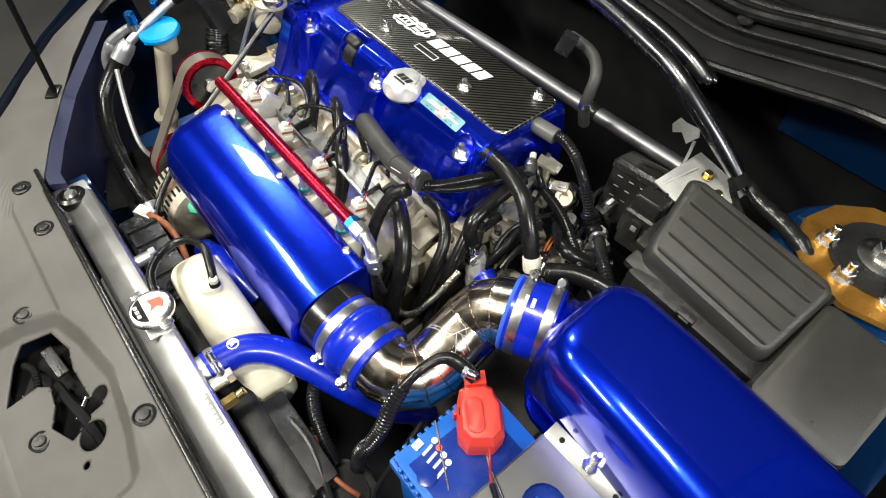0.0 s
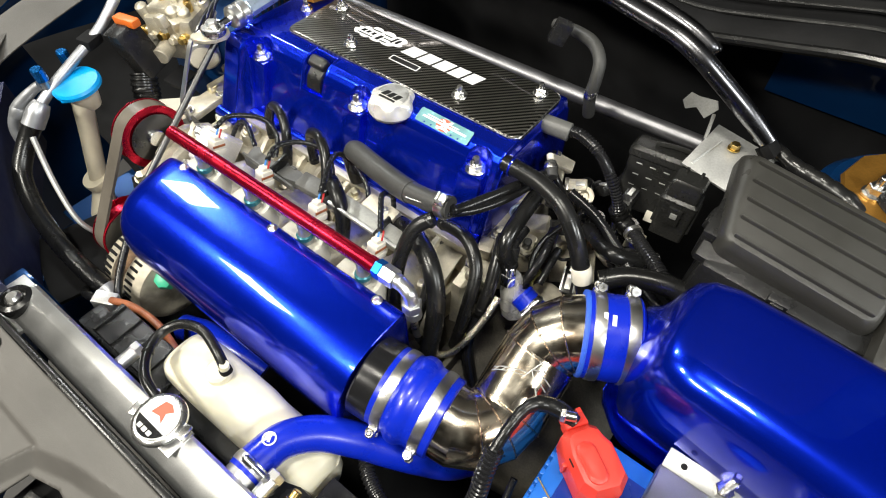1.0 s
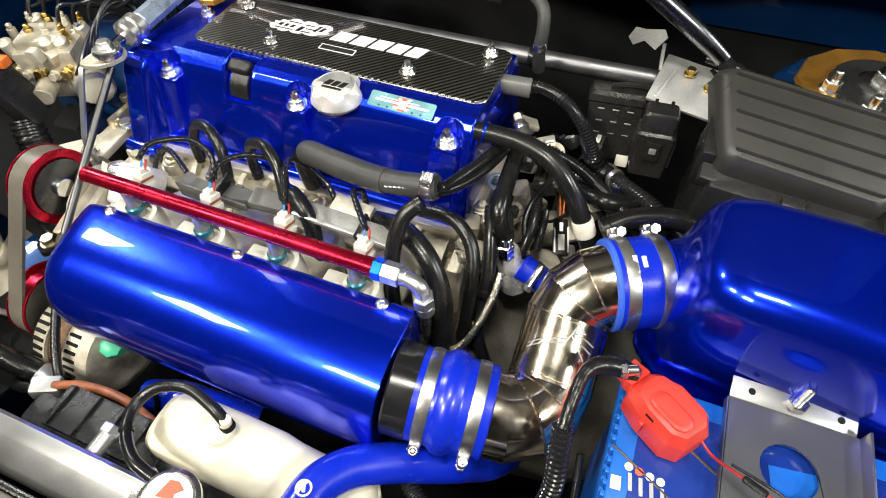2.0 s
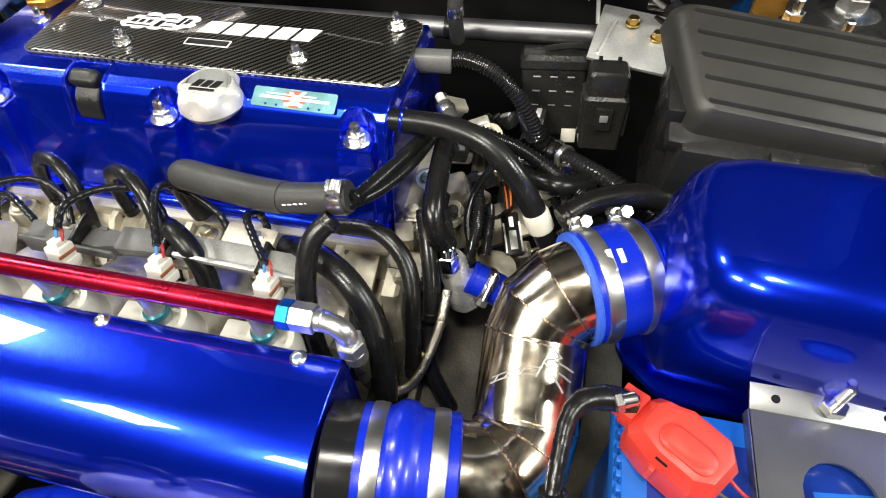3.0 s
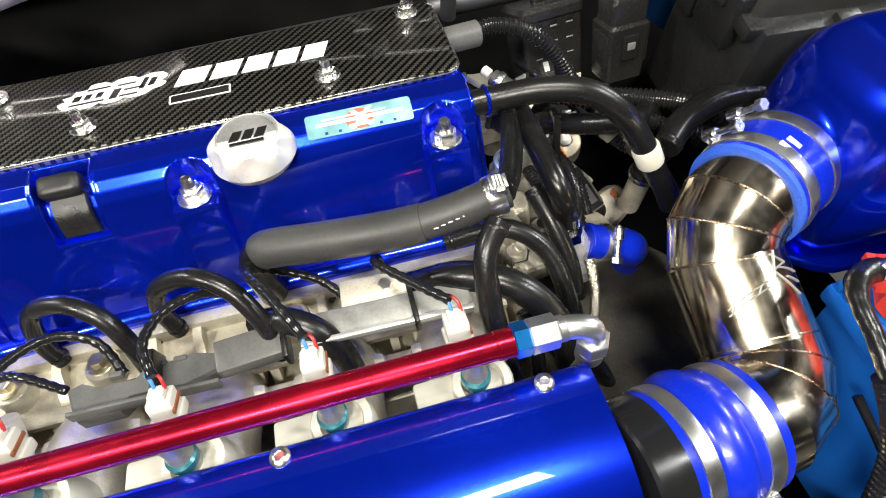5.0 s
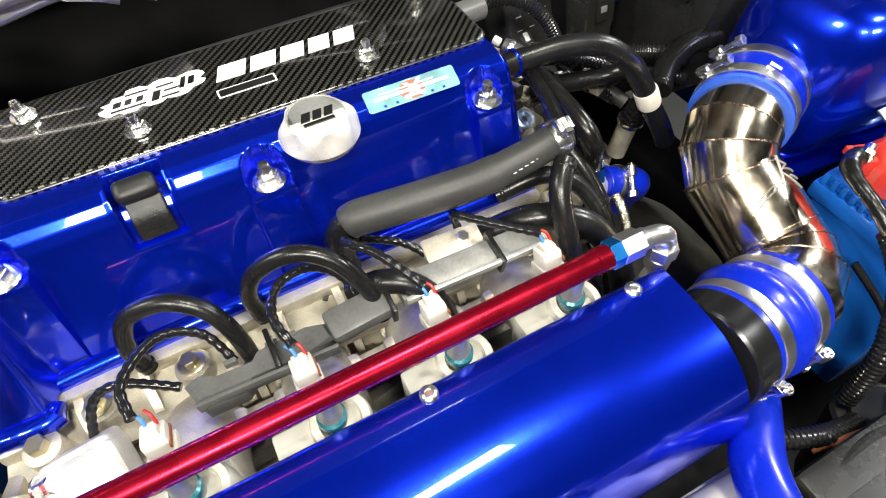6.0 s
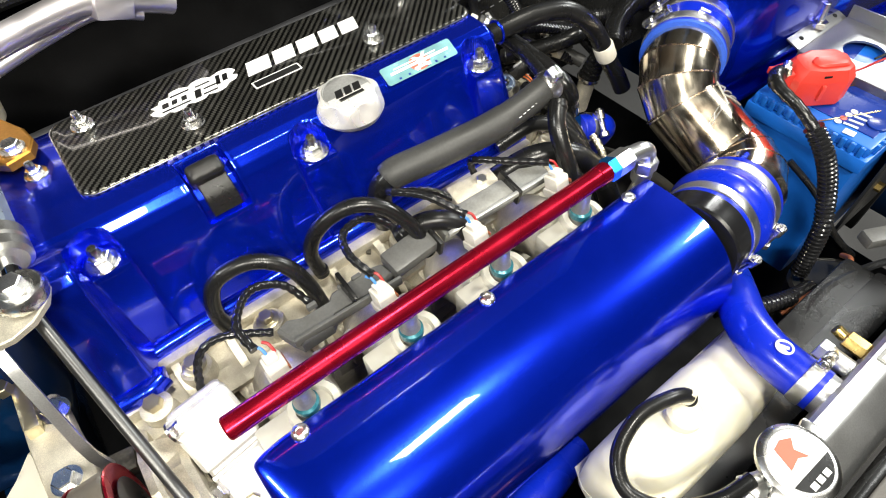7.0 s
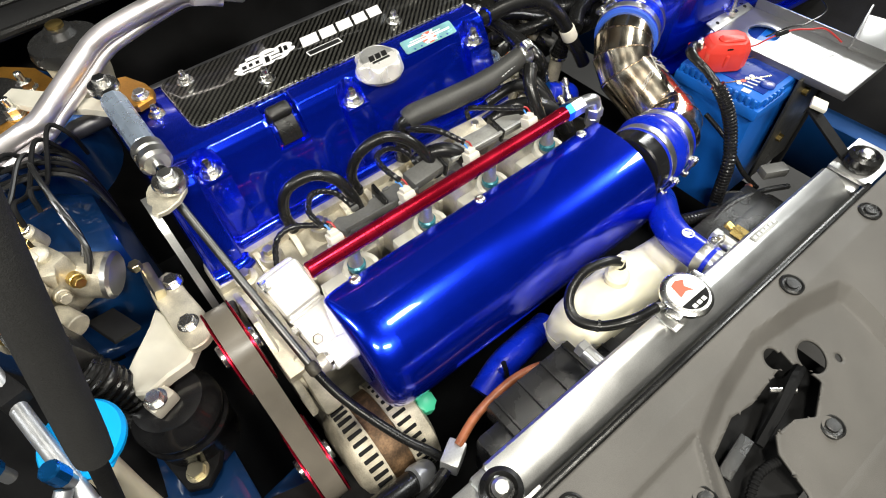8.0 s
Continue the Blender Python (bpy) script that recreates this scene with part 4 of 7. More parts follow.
cp2 = thing("rear_coupler", (0.33, -0.14, 0.78), "blue silicone coupler with two steel clamps on the airbox", "coupler")
C2 = Vector((0.2825, -0.1655, 0.8310))
A2 = Vector((0.897, 0.440, 0.03)).normalized()
part("sleeve", G().lathe([(0.0415, -0.004), (0.0445, -0.002), (0.0445, 0.050), (0.042, 0.052)], C2, A2, 48), SILICONE, cp2)
part("cut_edge", G().lathe([(0.0412, -0.0046), (0.0444, -0.0042), (0.0450, -0.0026), (0.0449, -0.0006), (0.0444, 0.0004)], C2, A2, 48), SILICONE_CUT, cp2, "paler rough cut edge")
clamp(cp2, C2 + A2 * 0.010, A2, 0.0445, (-0.3, 0.85, 0.75))
clamp(cp2, C2 + A2 * 0.042, A2, 0.0445, (-0.3, 0.85, 0.75))
for q in range(2):
    part("print_bar", G().box(C2 + A2 * (0.0205 + 0.0075 * q) + Vector((-0.003, -0.012 + 0.002 * q, 0.0435)), (0.0042, 0.017 - 0.006 * q, 0.0014), 0.0003, (16, 0, 26)), WHITE, cp2, "white printed bar")

ab = thing("airbox", (0.55, -0.15, 0.77), "large glossy candy-blue painted airbox beside the fuse box", "airbox")


def airring(x, yc, zc, hy, hz, p, n=64, tilt=0.0, tuck=0.0):
    out = []
    for k in range(n):
        a = 6.28318 * k / n
        c, s = math.cos(a), math.sin(a)
        y = hy * math.copysign(abs(c) ** (2 / p), c)
        z = hz * math.copysign(abs(s) ** (2 / p), s)
        if tuck and z < 0:
            y *= 1 - tuck * (-z / hz) ** 1.2
        out.append(Vector((x + tilt * z, yc + y, zc + z)))
    return out


AIR = [(0.322, -0.1455, 0.8295, 0.0415, 0.0415, 2), (0.333, -0.140, 0.830, 0.044, 0.044, 2), (0.338, -0.1395, 0.828, 0.049, 0.053, 2.4), (0.342, -0.140, 0.826, 0.055, 0.063, 3), (0.350, -0.142, 0.832, 0.0605, 0.077, 3.8), (0.363, -0.145, 0.8355, 0.065, 0.0825, 4.6),
       (0.385, -0.148, 0.838, 0.068, 0.0840, 5.2), (0.45, -0.152, 0.839, 0.0695, 0.084, 5.2), (0.55, -0.16, 0.837, 0.071, 0.084, 5.2), (0.7, -0.172, 0.832, 0.073, 0.084, 5.2), (0.8, -0.18, 0.828, 0.07, 0.08, 4.6), (0.815, -0.18, 0.828, 0.06, 0.068, 4)]
part("shell", G().loft([airring(*a, tuck=0.28 * sm(0.335, 0.38, a[0])) for a in AIR]), CANDY, ab, sharp=60)
part("base_flange", G().prism([(0.322, -0.120), (0.324, -0.168), (0.330, -0.180), (0.354, -0.203), (0.368, -0.209), (0.450, -0.213), (0.790, -0.238), (0.800, -0.228), (0.800, -0.100), (0.790, -0.090), (0.345, -0.090), (0.330, -0.100)], 0.751, 0.759, bev=0.002), CANDY, ab)

# ---- radiator, its cap, tank and hoses ----
rad = thing("radiator", (0.03, -0.495, 0.40), "bare aluminium radiator with welded top tank", "radiator")
TT = [(-0.474, 0.750), (-0.474, 0.787), (-0.477, 0.790), (-0.4885, 0.790), (-0.4920, 0.7885), (-0.5155, 0.7745), (-0.5175, 0.771), (-0.5175, 0.750)]
part("top_tank", G().loft([[Vector((x, -0.4955 + (y + 0.4955) * k, 0.77 + (z - 0.77) * k)) for y, z in TT] for x, k in ((-0.264, 0.93), (-0.262, 1), (0.296, 1), (0.298, 0.93))]), ALLOY, rad)
part("core", G().box((0.018, -0.4955, 0.56), (0.540, 0.036, 0.38), 0.002), DARK, rad)
for x in (-0.268, 0.304):
    part("end_tank", G().box((x, -0.4955, 0.58), (0.022, 0.044, 0.40), 0.004), ALLOY, rad)
for x, z in ((-0.264, 0.783), (0.333, 0.797)):
    part("mount_bracket", G().box((x + (0.012 if x > 0 else -0.006), -0.500, z - 0.012), (0.075, 0.050, 0.006), 0.002), ALLOY, rad)
    rb = part("rubber_mount", G().lathe([(0.019, -0.008), (0.020, 0), (0.019, 0.007), (0.014, 0.010), (0.011, 0.006)], (x, -0.500, z)), RUBBER, rad, "black rubber bush")
    part("pin", G().lathe([(0.008, 0.004), (0.009, 0.010), (0.006, 0.013)], (x, -0.500, z)), STEEL, rb)
part("weld_patch", G().box((0.0, -0.487, 0.791), (0.062, 0.030, 0.003), 0.001), ALLOY, rad)
part("name_plate", G().box((0.152, -0.4835, 0.7905), (0.044, 0.008, 0.0016), 0.0004), GREYM, rad, "small grey stamped plate")
for q in range(6):
    part("plate_bar", G().box((0.134 + 0.0072 * q, -0.4835, 0.7915), (0.0048, 0.0035, 0.0008), 0.0002), SHEET, rad)
part("filler_neck", G().lathe([(0.017, 0), (0.017, 0.012), (0.021, 0.013), (0.021, 0.0155)], (0.002, -0.484, 0.789)), ALLOY, rad)
part("overflow_spout", G().cyl((-0.012, -0.478, 0.797), (-0.034, -0.468, 0.797), 0.0042), ALLOY, rad)
part("outlet", G().cyl((0.0885, -0.486, 0.768), (0.0885, -0.455, 0.768), 0.018), ALLOY, rad)
for x in (-0.106, 0.118):
    part("boss", G().cyl((x, -0.474, 0.775), (x, -0.452, 0.775), 0.008, 16).hexa((x, -0.455, 0.775), (x, -0.446, 0.775), 0.0095), ALLOY, rad)
part("bleed_valve", G().hexa((0.145, -0.474, 0.772), (0.145, -0.456, 0.772), 0.008).cyl((0.145, -0.456, 0.772), (0.145, -0.446, 0.775), 0.005), BRASS, rad, "brass bleed valve")

rc = part("cap", G().lathe([(0.0235, 0), (0.0265, 0.002), (0.0265, 0.006), (0.0235, 0.0085), (0.022, 0.0088)], (0.002, -0.484, 0.802), seg=40), STEEL, rad, "round polished cap with red and black badge")
for sx in (-1, 1):
    part("ear", G().box((0.002 + sx * 0.026, -0.484 + sx * 0.006, 0.8055), (0.014, 0.016, 0.006), 0.0025, (0, 0, 14)), STEEL, rc)
part("badge", G().lathe([(0.021, 0.0088), (0.021, 0.0094)], (0.002, -0.484, 0.802), seg=36), WHITE, rc, "white round badge")
part("badge_black", G().prism([(0.0203 * math.cos(a), 0.0203 * math.sin(a)) for a in [3.5 + 2.4 * k / 14 for k in range(15)]], 0.0094, 0.0097, Matrix.Translation((0.002, -0.484, 0.802))), RUBBER, rc)
part("badge_red", G().prism([(-0.0095, -0.003), (-0.006, 0.012), (0.002, 0.0135), (0.0095, 0.0095), (0.004, 0.004), (0.008, -0.005), (0.001, -0.001)], 0.0094, 0.0099, Matrix.Translation((0.001, -0.481, 0.802))), CORAL, rc)
for q in range(3):
    part("badge_bar", G().box((-0.006 + 0.007 * q, -0.4985, 0.8118), (0.0052, 0.0042, 0.0006), 0.0001), WHITE, rc)

rt = thing("overflow_tank", (0.02, -0.425, 0.66), "cloudy white plastic coolant overflow tank", "coolant tank")
TKS = [(-0.092, 0.72, 0.020, 0.022), (-0.088, 0.722, 0.029, 0.034), (-0.075, 0.725, 0.033, 0.042), (-0.045, 0.727, 0.034, 0.045), (-0.005, 0.727, 0.034, 0.045), (0.035, 0.724, 0.034, 0.044), (0.050, 0.712, 0.034, 0.042), (0.075, 0.706, 0.034, 0.040), (0.112, 0.700, 0.033, 0.038), (0.130, 0.697, 0.030, 0.034), (0.137, 0.695, 0.020, 0.024)]
part("body", G().loft([airring(x, -0.418, z, hy, hz, 3.2, 40) for x, z, hy, hz in TKS]), TANK, rt, sharp=60)
part("seam", G().loft([airring(x, -0.418, 0.712, w, 0.0018, 4, 24) for x, w in ((-0.093, 0.02), (-0.085, 0.036), (0.128, 0.036), (0.137, 0.022))]), TANK, rt)
part("lid", G().lathe([(0.014, 0), (0.014, 0.012), (0.011, 0.015)], (-0.012, -0.414, 0.768)), TANK, rt)
part("nipple", G().lathe([(0.006, 0), (0.005, 0.018)], (-0.006, -0.409, 0.778), (0.2, 0.1, 1)), TANK, rt)
part("low_spigot", G().cyl((0.128, -0.432, 0.692), (0.148, -0.448, 0.698), 0.006).cyl((0.14, -0.442, 0.690), (0.146, -0.447, 0.706), 0.004), TANK, rt)

ho = thing("overflow_hose", (-0.03, -0.45, 0.78), "thin shiny black rubber overflow hose looping from the radiator cap", "hose")
part("hose", G().tube([(-0.026, -0.472, 0.797), (-0.055, -0.466, 0.797), (-0.082, -0.448, 0.790), (-0.093, -0.424, 0.788), (-0.080, -0.404, 0.794), (-0.050, -0.396, 0.800), (-0.020, -0.402, 0.798), (-0.004, -0.408, 0.790)], 0.0056, 12), RUBBER, ho)
part("spring_clip", G().lathe([(0.0068, 0), (0.0068, 0.005)], (-0.004, -0.4085, 0.786), (0.3, -0.1, -1)), DARK, ho)
part("tie", G().lathe([(0.0066, 0), (0.0066, 0.003)], (-0.082, -0.448, 0.790), (-0.5, 0.8, 0)), RUBBER, ho)

uh = thing("radiator_hose", (0.12, -0.41, 0.74), "thick blue silicone radiator hose with round white mark", "hose")
part("hose", G().tube([(0.0885, -0.468, 0.768), (0.0885, -0.448, 0.767), (0.093, -0.420, 0.764), (0.111, -0.393, 0.754), (0.140, -0.371, 0.738), (0.171, -0.352, 0.716), (0.195, -0.335, 0.695), (0.225, -0.305, 0.655), (0.238, -0.255, 0.600), (0.240, -0.200, 0.560), (0.238, -0.15, 0.53)], 0.0190, 24), SILICONE, uh)
clamp(uh, (0.0885, -0.458, 0.7675), (0.0, 1, -0.03), 0.0190, (0.5, 0, 0.8), 0.012)
part("mark_ring", G().lathe([(0.0072, 0), (0.0072, 0.0009), (0.0056, 0.0009), (0.0056, 0.0)], (0.0895, -0.430, 0.7845), (0.08, 0.06, 1)), WHITE, uh, "round white printed mark")
part("mark_bar", G().box((0.0895, -0.430, 0.7848), (0.003, 0.007, 0.0008), 0.0002, (0, 0, 25)), WHITE, uh)

fs = thing("fan_shroud", (0.0, -0.44, 0.55), "black plastic radiator fan shroud", "fan shroud")
part("frame", G().box((0.02, -0.455, 0.58), (0.52, 0.035, 0.30), 0.008), PLASTIC, fs)
part("top_step", G().box((-0.13, -0.444, 0.722), (0.16, 0.045, 0.030), 0.004), PLASTIC, fs)
part("top_step", G().box((0.21, -0.440, 0.705), (0.13, 0.060, 0.045), 0.006), PLASTIC, fs)
for q in range(5):
    part("rib", G().box((-0.20 + 0.033 * q, -0.444, 0.7385), (0.003, 0.043, 0.004), 0.001), PLASTIC, fs)
part("motor_can", G().lathe([(0.046, -0.10), (0.046, 0.0), (0.043, 0.004), (0.041, 0.002), (0.034, 0.002), (0.032, 0.008), (0.014, 0.010)], (0.282, -0.420, 0.676), (0.1, 0.25, 1), 36), BOXLID, fs, "grey fan motor can")
part("motor_arm", G().box((0.235, -0.437, 0.700), (0.10, 0.014, 0.020), 0.003, (0, 6, 8)), PLASTIC, fs)
part("motor_plug", G().box((0.330, -0.418, 0.720), (0.036, 0.018, 0.014), 0.003, (0, 0, -28)), GREYP, fs, "grey plug")
part("shroud_edge", G().tube([(0.16, -0.425, 0.722), (0.22, -0.418, 0.726), (0.28, -0.43, 0.722), (0.33, -0.445, 0.71)], 0.004, 8), PLASTIC, fs)

# ---- battery ----
bat = thing("battery", (0.44, -0.30, 0.60), "blue car battery with dark label under a metal hold-down", "battery")
part("case", G().box((0.438, -0.3025, 0.694), (0.228, 0.122, 0.190), 0.005), BATT, bat)
part("lid", G().box((0.438, -0.3025, 0.804), (0.234, 0.124, 0.012), 0.003), BATT, bat)
part("lid_skirt", G().box((0.438, -0.3025, 0.789), (0.242, 0.132, 0.018), 0.004), BATT, bat)
for q in range(5):
    part("front_rib", G().box((0.335 + 0.009 * q, -0.3655, 0.8035), (0.0045, 0.004, 0.011), 0.001), BATT, bat)
for q in range(13):
    part("lid_rib", G().box((0.3200, -0.358 + 0.0095 * q, 0.8035), (0.004, 0.005, 0.011), 0.001), BATT, bat)
part("label", G().box((0.440, -0.3080, 0.8105), (0.205, 0.098, 0.0012), 0.0003), BATT_D, bat, "dark blue printed label")
part("label_panel", G().box((0.470, -0.290, 0.8113), (0.060, 0.030, 0.0006), 0, (0, 0, 8)), BATT, bat, "brighter blue printed panel")
part("label_line", G().box((0.372, -0.287, 0.8114), (0.0016, 0.10, 0.0006), 0, (0, 0, 62)), BRASS, bat)
part("label_line", G().box((0.350, -0.325, 0.8114), (0.0012, 0.07, 0.0006), 0, (0, 0, 62)), BRASS, bat)
for q in range(4):
    part("label_dot", G().lathe([(0.0034, 0), (0.0034, 0.0004)], (0.335 + 0.0085 * q, -0.322 - 0.001 * q, 0.8113), seg=14), CORAL if q == 1 else WHITE, bat)
    part("label_bar", G().box((0.338 + 0.0085 * q, -0.3335 - 0.001 * q, 0.8114), (0.0030, 0.014, 0.0006), 0, (0, 0, 10)), SHEET, bat, "pale printed bar")
part("label_square", G().box((0.3275, -0.338, 0.8114), (0.008, 0.011, 0.0006), 0, (0, 0, 6)), WHITE, bat)
part("fill_cap", G().lathe([(0.010, 0), (0.010, 0.003), (0.008, 0.0035)], (0.358, -0.350, 0.810)), BATT_D, bat)
part("post", G().lathe([(0.009, 0), (0.008, 0.018)], (0.345, -0.272, 0.81)), STEEL, bat)

tc = thing("terminal_cover", (0.345, -0.278, 0.82), "glossy red plastic battery terminal cover", "terminal cover")
TCM = Matrix.Translation((0.352, -0.278, 0.823)) @ pose(0, 0, 0, 0, 0, -34) @ Matrix.Diagonal((0.98, 0.98, 0.87, 1))
TCO = [(-0.033, -0.011), (-0.029, -0.018), (-0.012, -0.023), (0.018, -0.0235), (0.030, -0.015), (0.032, 0.010), (0.022, 0.022), (-0.010, 0.0235), (-0.020, 0.019), (-0.028, 0.017), (-0.033, 0.010)]
part("hood", G().loft([[TCM @ Vector((x * k + dx, y * k, z)) for x, y in TCO] for k, dx, z in ((0.97, 0, -0.011), (1, 0, -0.009), (1, 0, 0.019), (0.985, 0, 0.0215), (0.80, 0.001, 0.033), (0.70, 0.001, 0.0345))]), RED_PL, tc, sharp=25)
part("ridge", G().loft([[TCM @ Vector((0.003 + x * k, -0.006 + y * k, z)) for x, y in rounded(0.038, 0.018, 0.0085, 5)] for k, z in ((1.0, 0.028), (0.97, 0.0365), (0.80, 0.0385))]), RED_PL, tc)
part("flap", G().box(TCM @ Vector((-0.036, 0.0, 0.016)), (0.012, 0.022, 0.016), 0.002, (0, -14, -34)), RED_PL, tc)
for dy in (-0.009, 0.009):
    part("tab", G().box(TCM @ Vector((-0.044, dy, 0.018)), (0.010, 0.005, 0.007), 0.001, (0, 0, -34 + 300 * dy)), RED_PL, tc)
part("skirt_rib", G().box(TCM @ Vector((-0.006, -0.0245, 0.009)), (0.004, 0.004, 0.017), 0.001, (0, 0, -34)), RED_PL, tc)
for dx, dy in ((0.006, 0.0185), (-0.004, -0.020)):
    part("slot", G().box(TCM @ Vector((dx, dy, 0.0265)), (0.008, 0.0022, 0.003), 0.0004, (0, 0, -34)), DARK, tc)
rw = thing("battery_lead", (0.38, -0.30, 0.82), "thin red and black twisted wires on the battery", "wire")
part("red_wire", G().tube([(0.376, -0.288, 0.838), (0.390, -0.298, 0.832), (0.405, -0.312, 0.846), (0.430, -0.325, 0.852), (0.452, -0.338, 0.850), (0.475, -0.350, 0.846), (0.49, -0.372, 0.83)], 0.0012, 8), WIRE_R, rw)
part("black_wire", G().tube([(0.40, -0.306, 0.846), (0.43, -0.318, 0.853), (0.455, -0.330, 0.855), (0.50, -0.33, 0.86), (0.52, -0.28, 0.87)], 0.0012, 8), RUBBER, rw)
part("splice", G().cyl((0.408, -0.314, 0.848), (0.424, -0.322, 0.851), 0.003, 10), RUBBER, rw)

hd = thing("battery_hold_down", (0.46, -0.30, 0.83), "bent sheet-metal battery hold-down with large round hole", "bracket")
ring_o = rounded(0.101, 0.197, 0.002, 4, 0.4520, -0.3330)
hole = [(0.4505 + 0.022 * math.cos(6.28318 * k / len(ring_o) + 0.785), -0.283 + 0.022 * math.sin(6.28318 * k / len(ring_o) + 0.785)) for k in range(len(ring_o))]
n = len(ring_o)
g = G()
v = [(x, y, 0.820) for x, y in ring_o] + [(x, y, 0.820) for x, y in hole] + [(x, y, 0.8175) for x, y in ring_o] + [(x, y, 0.8175) for x, y in hole]
g.add(v, [(k, (k + 1) % n, n + (k + 1) % n, n + k) for k in range(n)] + [(2 * n + k, 3 * n + k, 3 * n + (k + 1) % n, 2 * n + (k + 1) % n) for k in range(n)] + [(k, 2 * n + k, 2 * n + (k + 1) % n, (k + 1) % n) for k in range(n)] + [(n + k, n + (k + 1) % n, 3 * n + (k + 1) % n, 3 * n + k) for k in range(n)])
part("plate", g, HOLD, hd, sharp=30)
part("left_lip", G().box((0.4017, -0.3330, 0.8150), (0.0022, 0.197, 0.010), 0.0006), HOLD, hd)
part("right_lip", G().box((0.5035, -0.3330, 0.8270), (0.0022, 0.197, 0.016), 0.0006), HOLD, hd)
part("rear_lip", G().box((0.4505, -0.2258, 0.8230), (0.098, 0.0185, 0.0022), 0.0006, (19, 0, 0)), HOLD, hd)
part("front_lip", G().box((0.4520, -0.4310, 0.8150), (0.101, 0.0022, 0.012), 0.0006), HOLD, hd)
part("side_arm", G().box((0.545, -0.395, 0.826), (0.085, 0.050, 0.004), 0.001, (0, -6, 14)), HOLD, hd)
part("side_arm_lip", G().box((0.540, -0.372, 0.834), (0.085, 0.003, 0.018), 0.001, (0, -6, 14)), HOLD, hd)
part("front_plate", G().box((0.445, -0.3745, 0.722), (0.104, 0.004, 0.185), 0.001), BOXLID, hd, "black painted side plate")
part("front_foot", G().box((0.503, -0.3735, 0.69), (0.014, 0.012, 0.25), 0.002), DARK, hd)
part("stud", G().cyl((0.4525, -0.2260, 0.820), (0.4530, -0.2235, 0.852), 0.0035, 12).hexa((0.4525, -0.2260, 0.8235), (0.4526, -0.2256, 0.831), 0.0085), STEEL, hd)
for x, y in ((0.418, -0.226), (0.487, -0.226)):
    part("rivet_hole", G().lathe([(0.003, 0), (0.0024, 0.0006)], (x, y, 0.8243), (0, -0.33, 1), seg=12), DARK, hd)
for z, y in ((0.785, -0.3755), (0.70, -0.3755)):
    part("bolt", G().hexa((0.425, y, z), (0.425, y - 0.008, z), 0.006), BRASS, hd)


# ---- fuse box, relays, strut brace, strut top: the side towards the airbox ----
fb = thing("fuse_box", (0.42, 0.01, 0.75), "black plastic fuse box with ribbed lid", "fuse box")
part("case", G().box((0.418, 0.005, 0.825), (0.160, 0.120, 0.140), 0.008, (8, 4, 0)), PLASTIC, fb)
part("rim", G().box((0.418, 0.006, 0.893), (0.170, 0.126, 0.014), 0.004, (14, 6, 0)), PLASTIC, fb)
TL = Matrix.Translation((0.419, 0.008, 0.897)) @ pose(0, 0, 0, 18, 7, 0)
def skew(x, y):
    return x - 0.021 * max(0.0, -x / 0.07) * (y / 0.09 + 0.5)


lid = part("lid", G().loft([[TL @ Vector((skew(x, y), y, z)) for x, y in rounded(w, h, r, 5)] for w, h, r, z in ((0.156, 0.110, 0.012, 0.0), (0.155, 0.109, 0.012, 0.018), (0.150, 0.103, 0.013, 0.027), (0.142, 0.096, 0.012, 0.0315), (0.136, 0.090, 0.011, 0.0322))]), BOXLID, fb, "dark grey ribbed lid")
for q in range(5):
    y = -0.041 + 0.0205 * q
    part("rib", G().loft([[TL @ Vector((skew(x, y), y + w * c, 0.0312 + 0.0040 * h)) for c, h in ((-1, 0), (-0.75, 0.8), (-0.3, 1.15), (0.3, 1.15), (0.75, 0.8), (1, 0))] for x, w in ((-0.066, 0.0012), (-0.064, 0.0022), (0.064, 0.0022), (0.066, 0.0012))]), BOXLID, lid)
part("latch", G().box((0.418, -0.058, 0.882), (0.020, 0.010, 0.022), 0.002, (14, 0, 0)), PLASTIC, fb)
part("latch_catch", G().box((0.418, -0.064, 0.886), (0.012, 0.005, 0.008), 0.001, (14, 0, 0)), PLASTIC, fb)
part("side_latch", G().box((0.337, -0.012, 0.890), (0.016, 0.050, 0.050), 0.003, (10, 0, 0)), PLASTIC, fb)
part("side_tab", G().box((0.331, -0.014, 0.905), (0.010, 0.022, 0.014), 0.002, (10, 12, 0)), PLASTIC, fb)
part("side_latch", G().box((0.342, 0.040, 0.885), (0.014, 0.034, 0.050), 0.003, (10, 0, 0)), PLASTIC, fb)

cb = thing("junction_box", (0.545, -0.01, 0.80), "smooth black plastic junction box cover beside the fuse box", "junction box")
TC = Matrix.Translation((0.545, -0.010, 0.862)) @ pose(0, 0, 0, 12, 5, 2)
part("cover", G().loft([[TC @ Vector((x, y, z)) for x, y in rounded(w, h, r, 5)] for w, h, r, z in ((0.098, 0.132, 0.010, -0.06), (0.098, 0.132, 0.010, 0.030), (0.094, 0.128, 0.010, 0.037), (0.084, 0.118, 0.010, 0.040))]), BOXLID, cb)
part("foot", G().box((0.545, -0.008, 0.80), (0.088, 0.115, 0.05), 0.004), PLASTIC, cb)

RELAYP = mat("semi_gloss_black_plastic", (0.017, 0.017, 0.016), 0.24, 0.0, spec=0.5, grain=0.1, stain=0.2, bump=0.2, bump_size=1700)
# relay holders next to the strut tower plate
r1 = thing("relay_box", (0.247, 0.075, 0.84), "black plastic relay holder with small square openings", "relay box")
T1 = Matrix.Translation((0.233, 0.124, 0.812)) @ pose(0, 0, 0, -20, 0, 6)
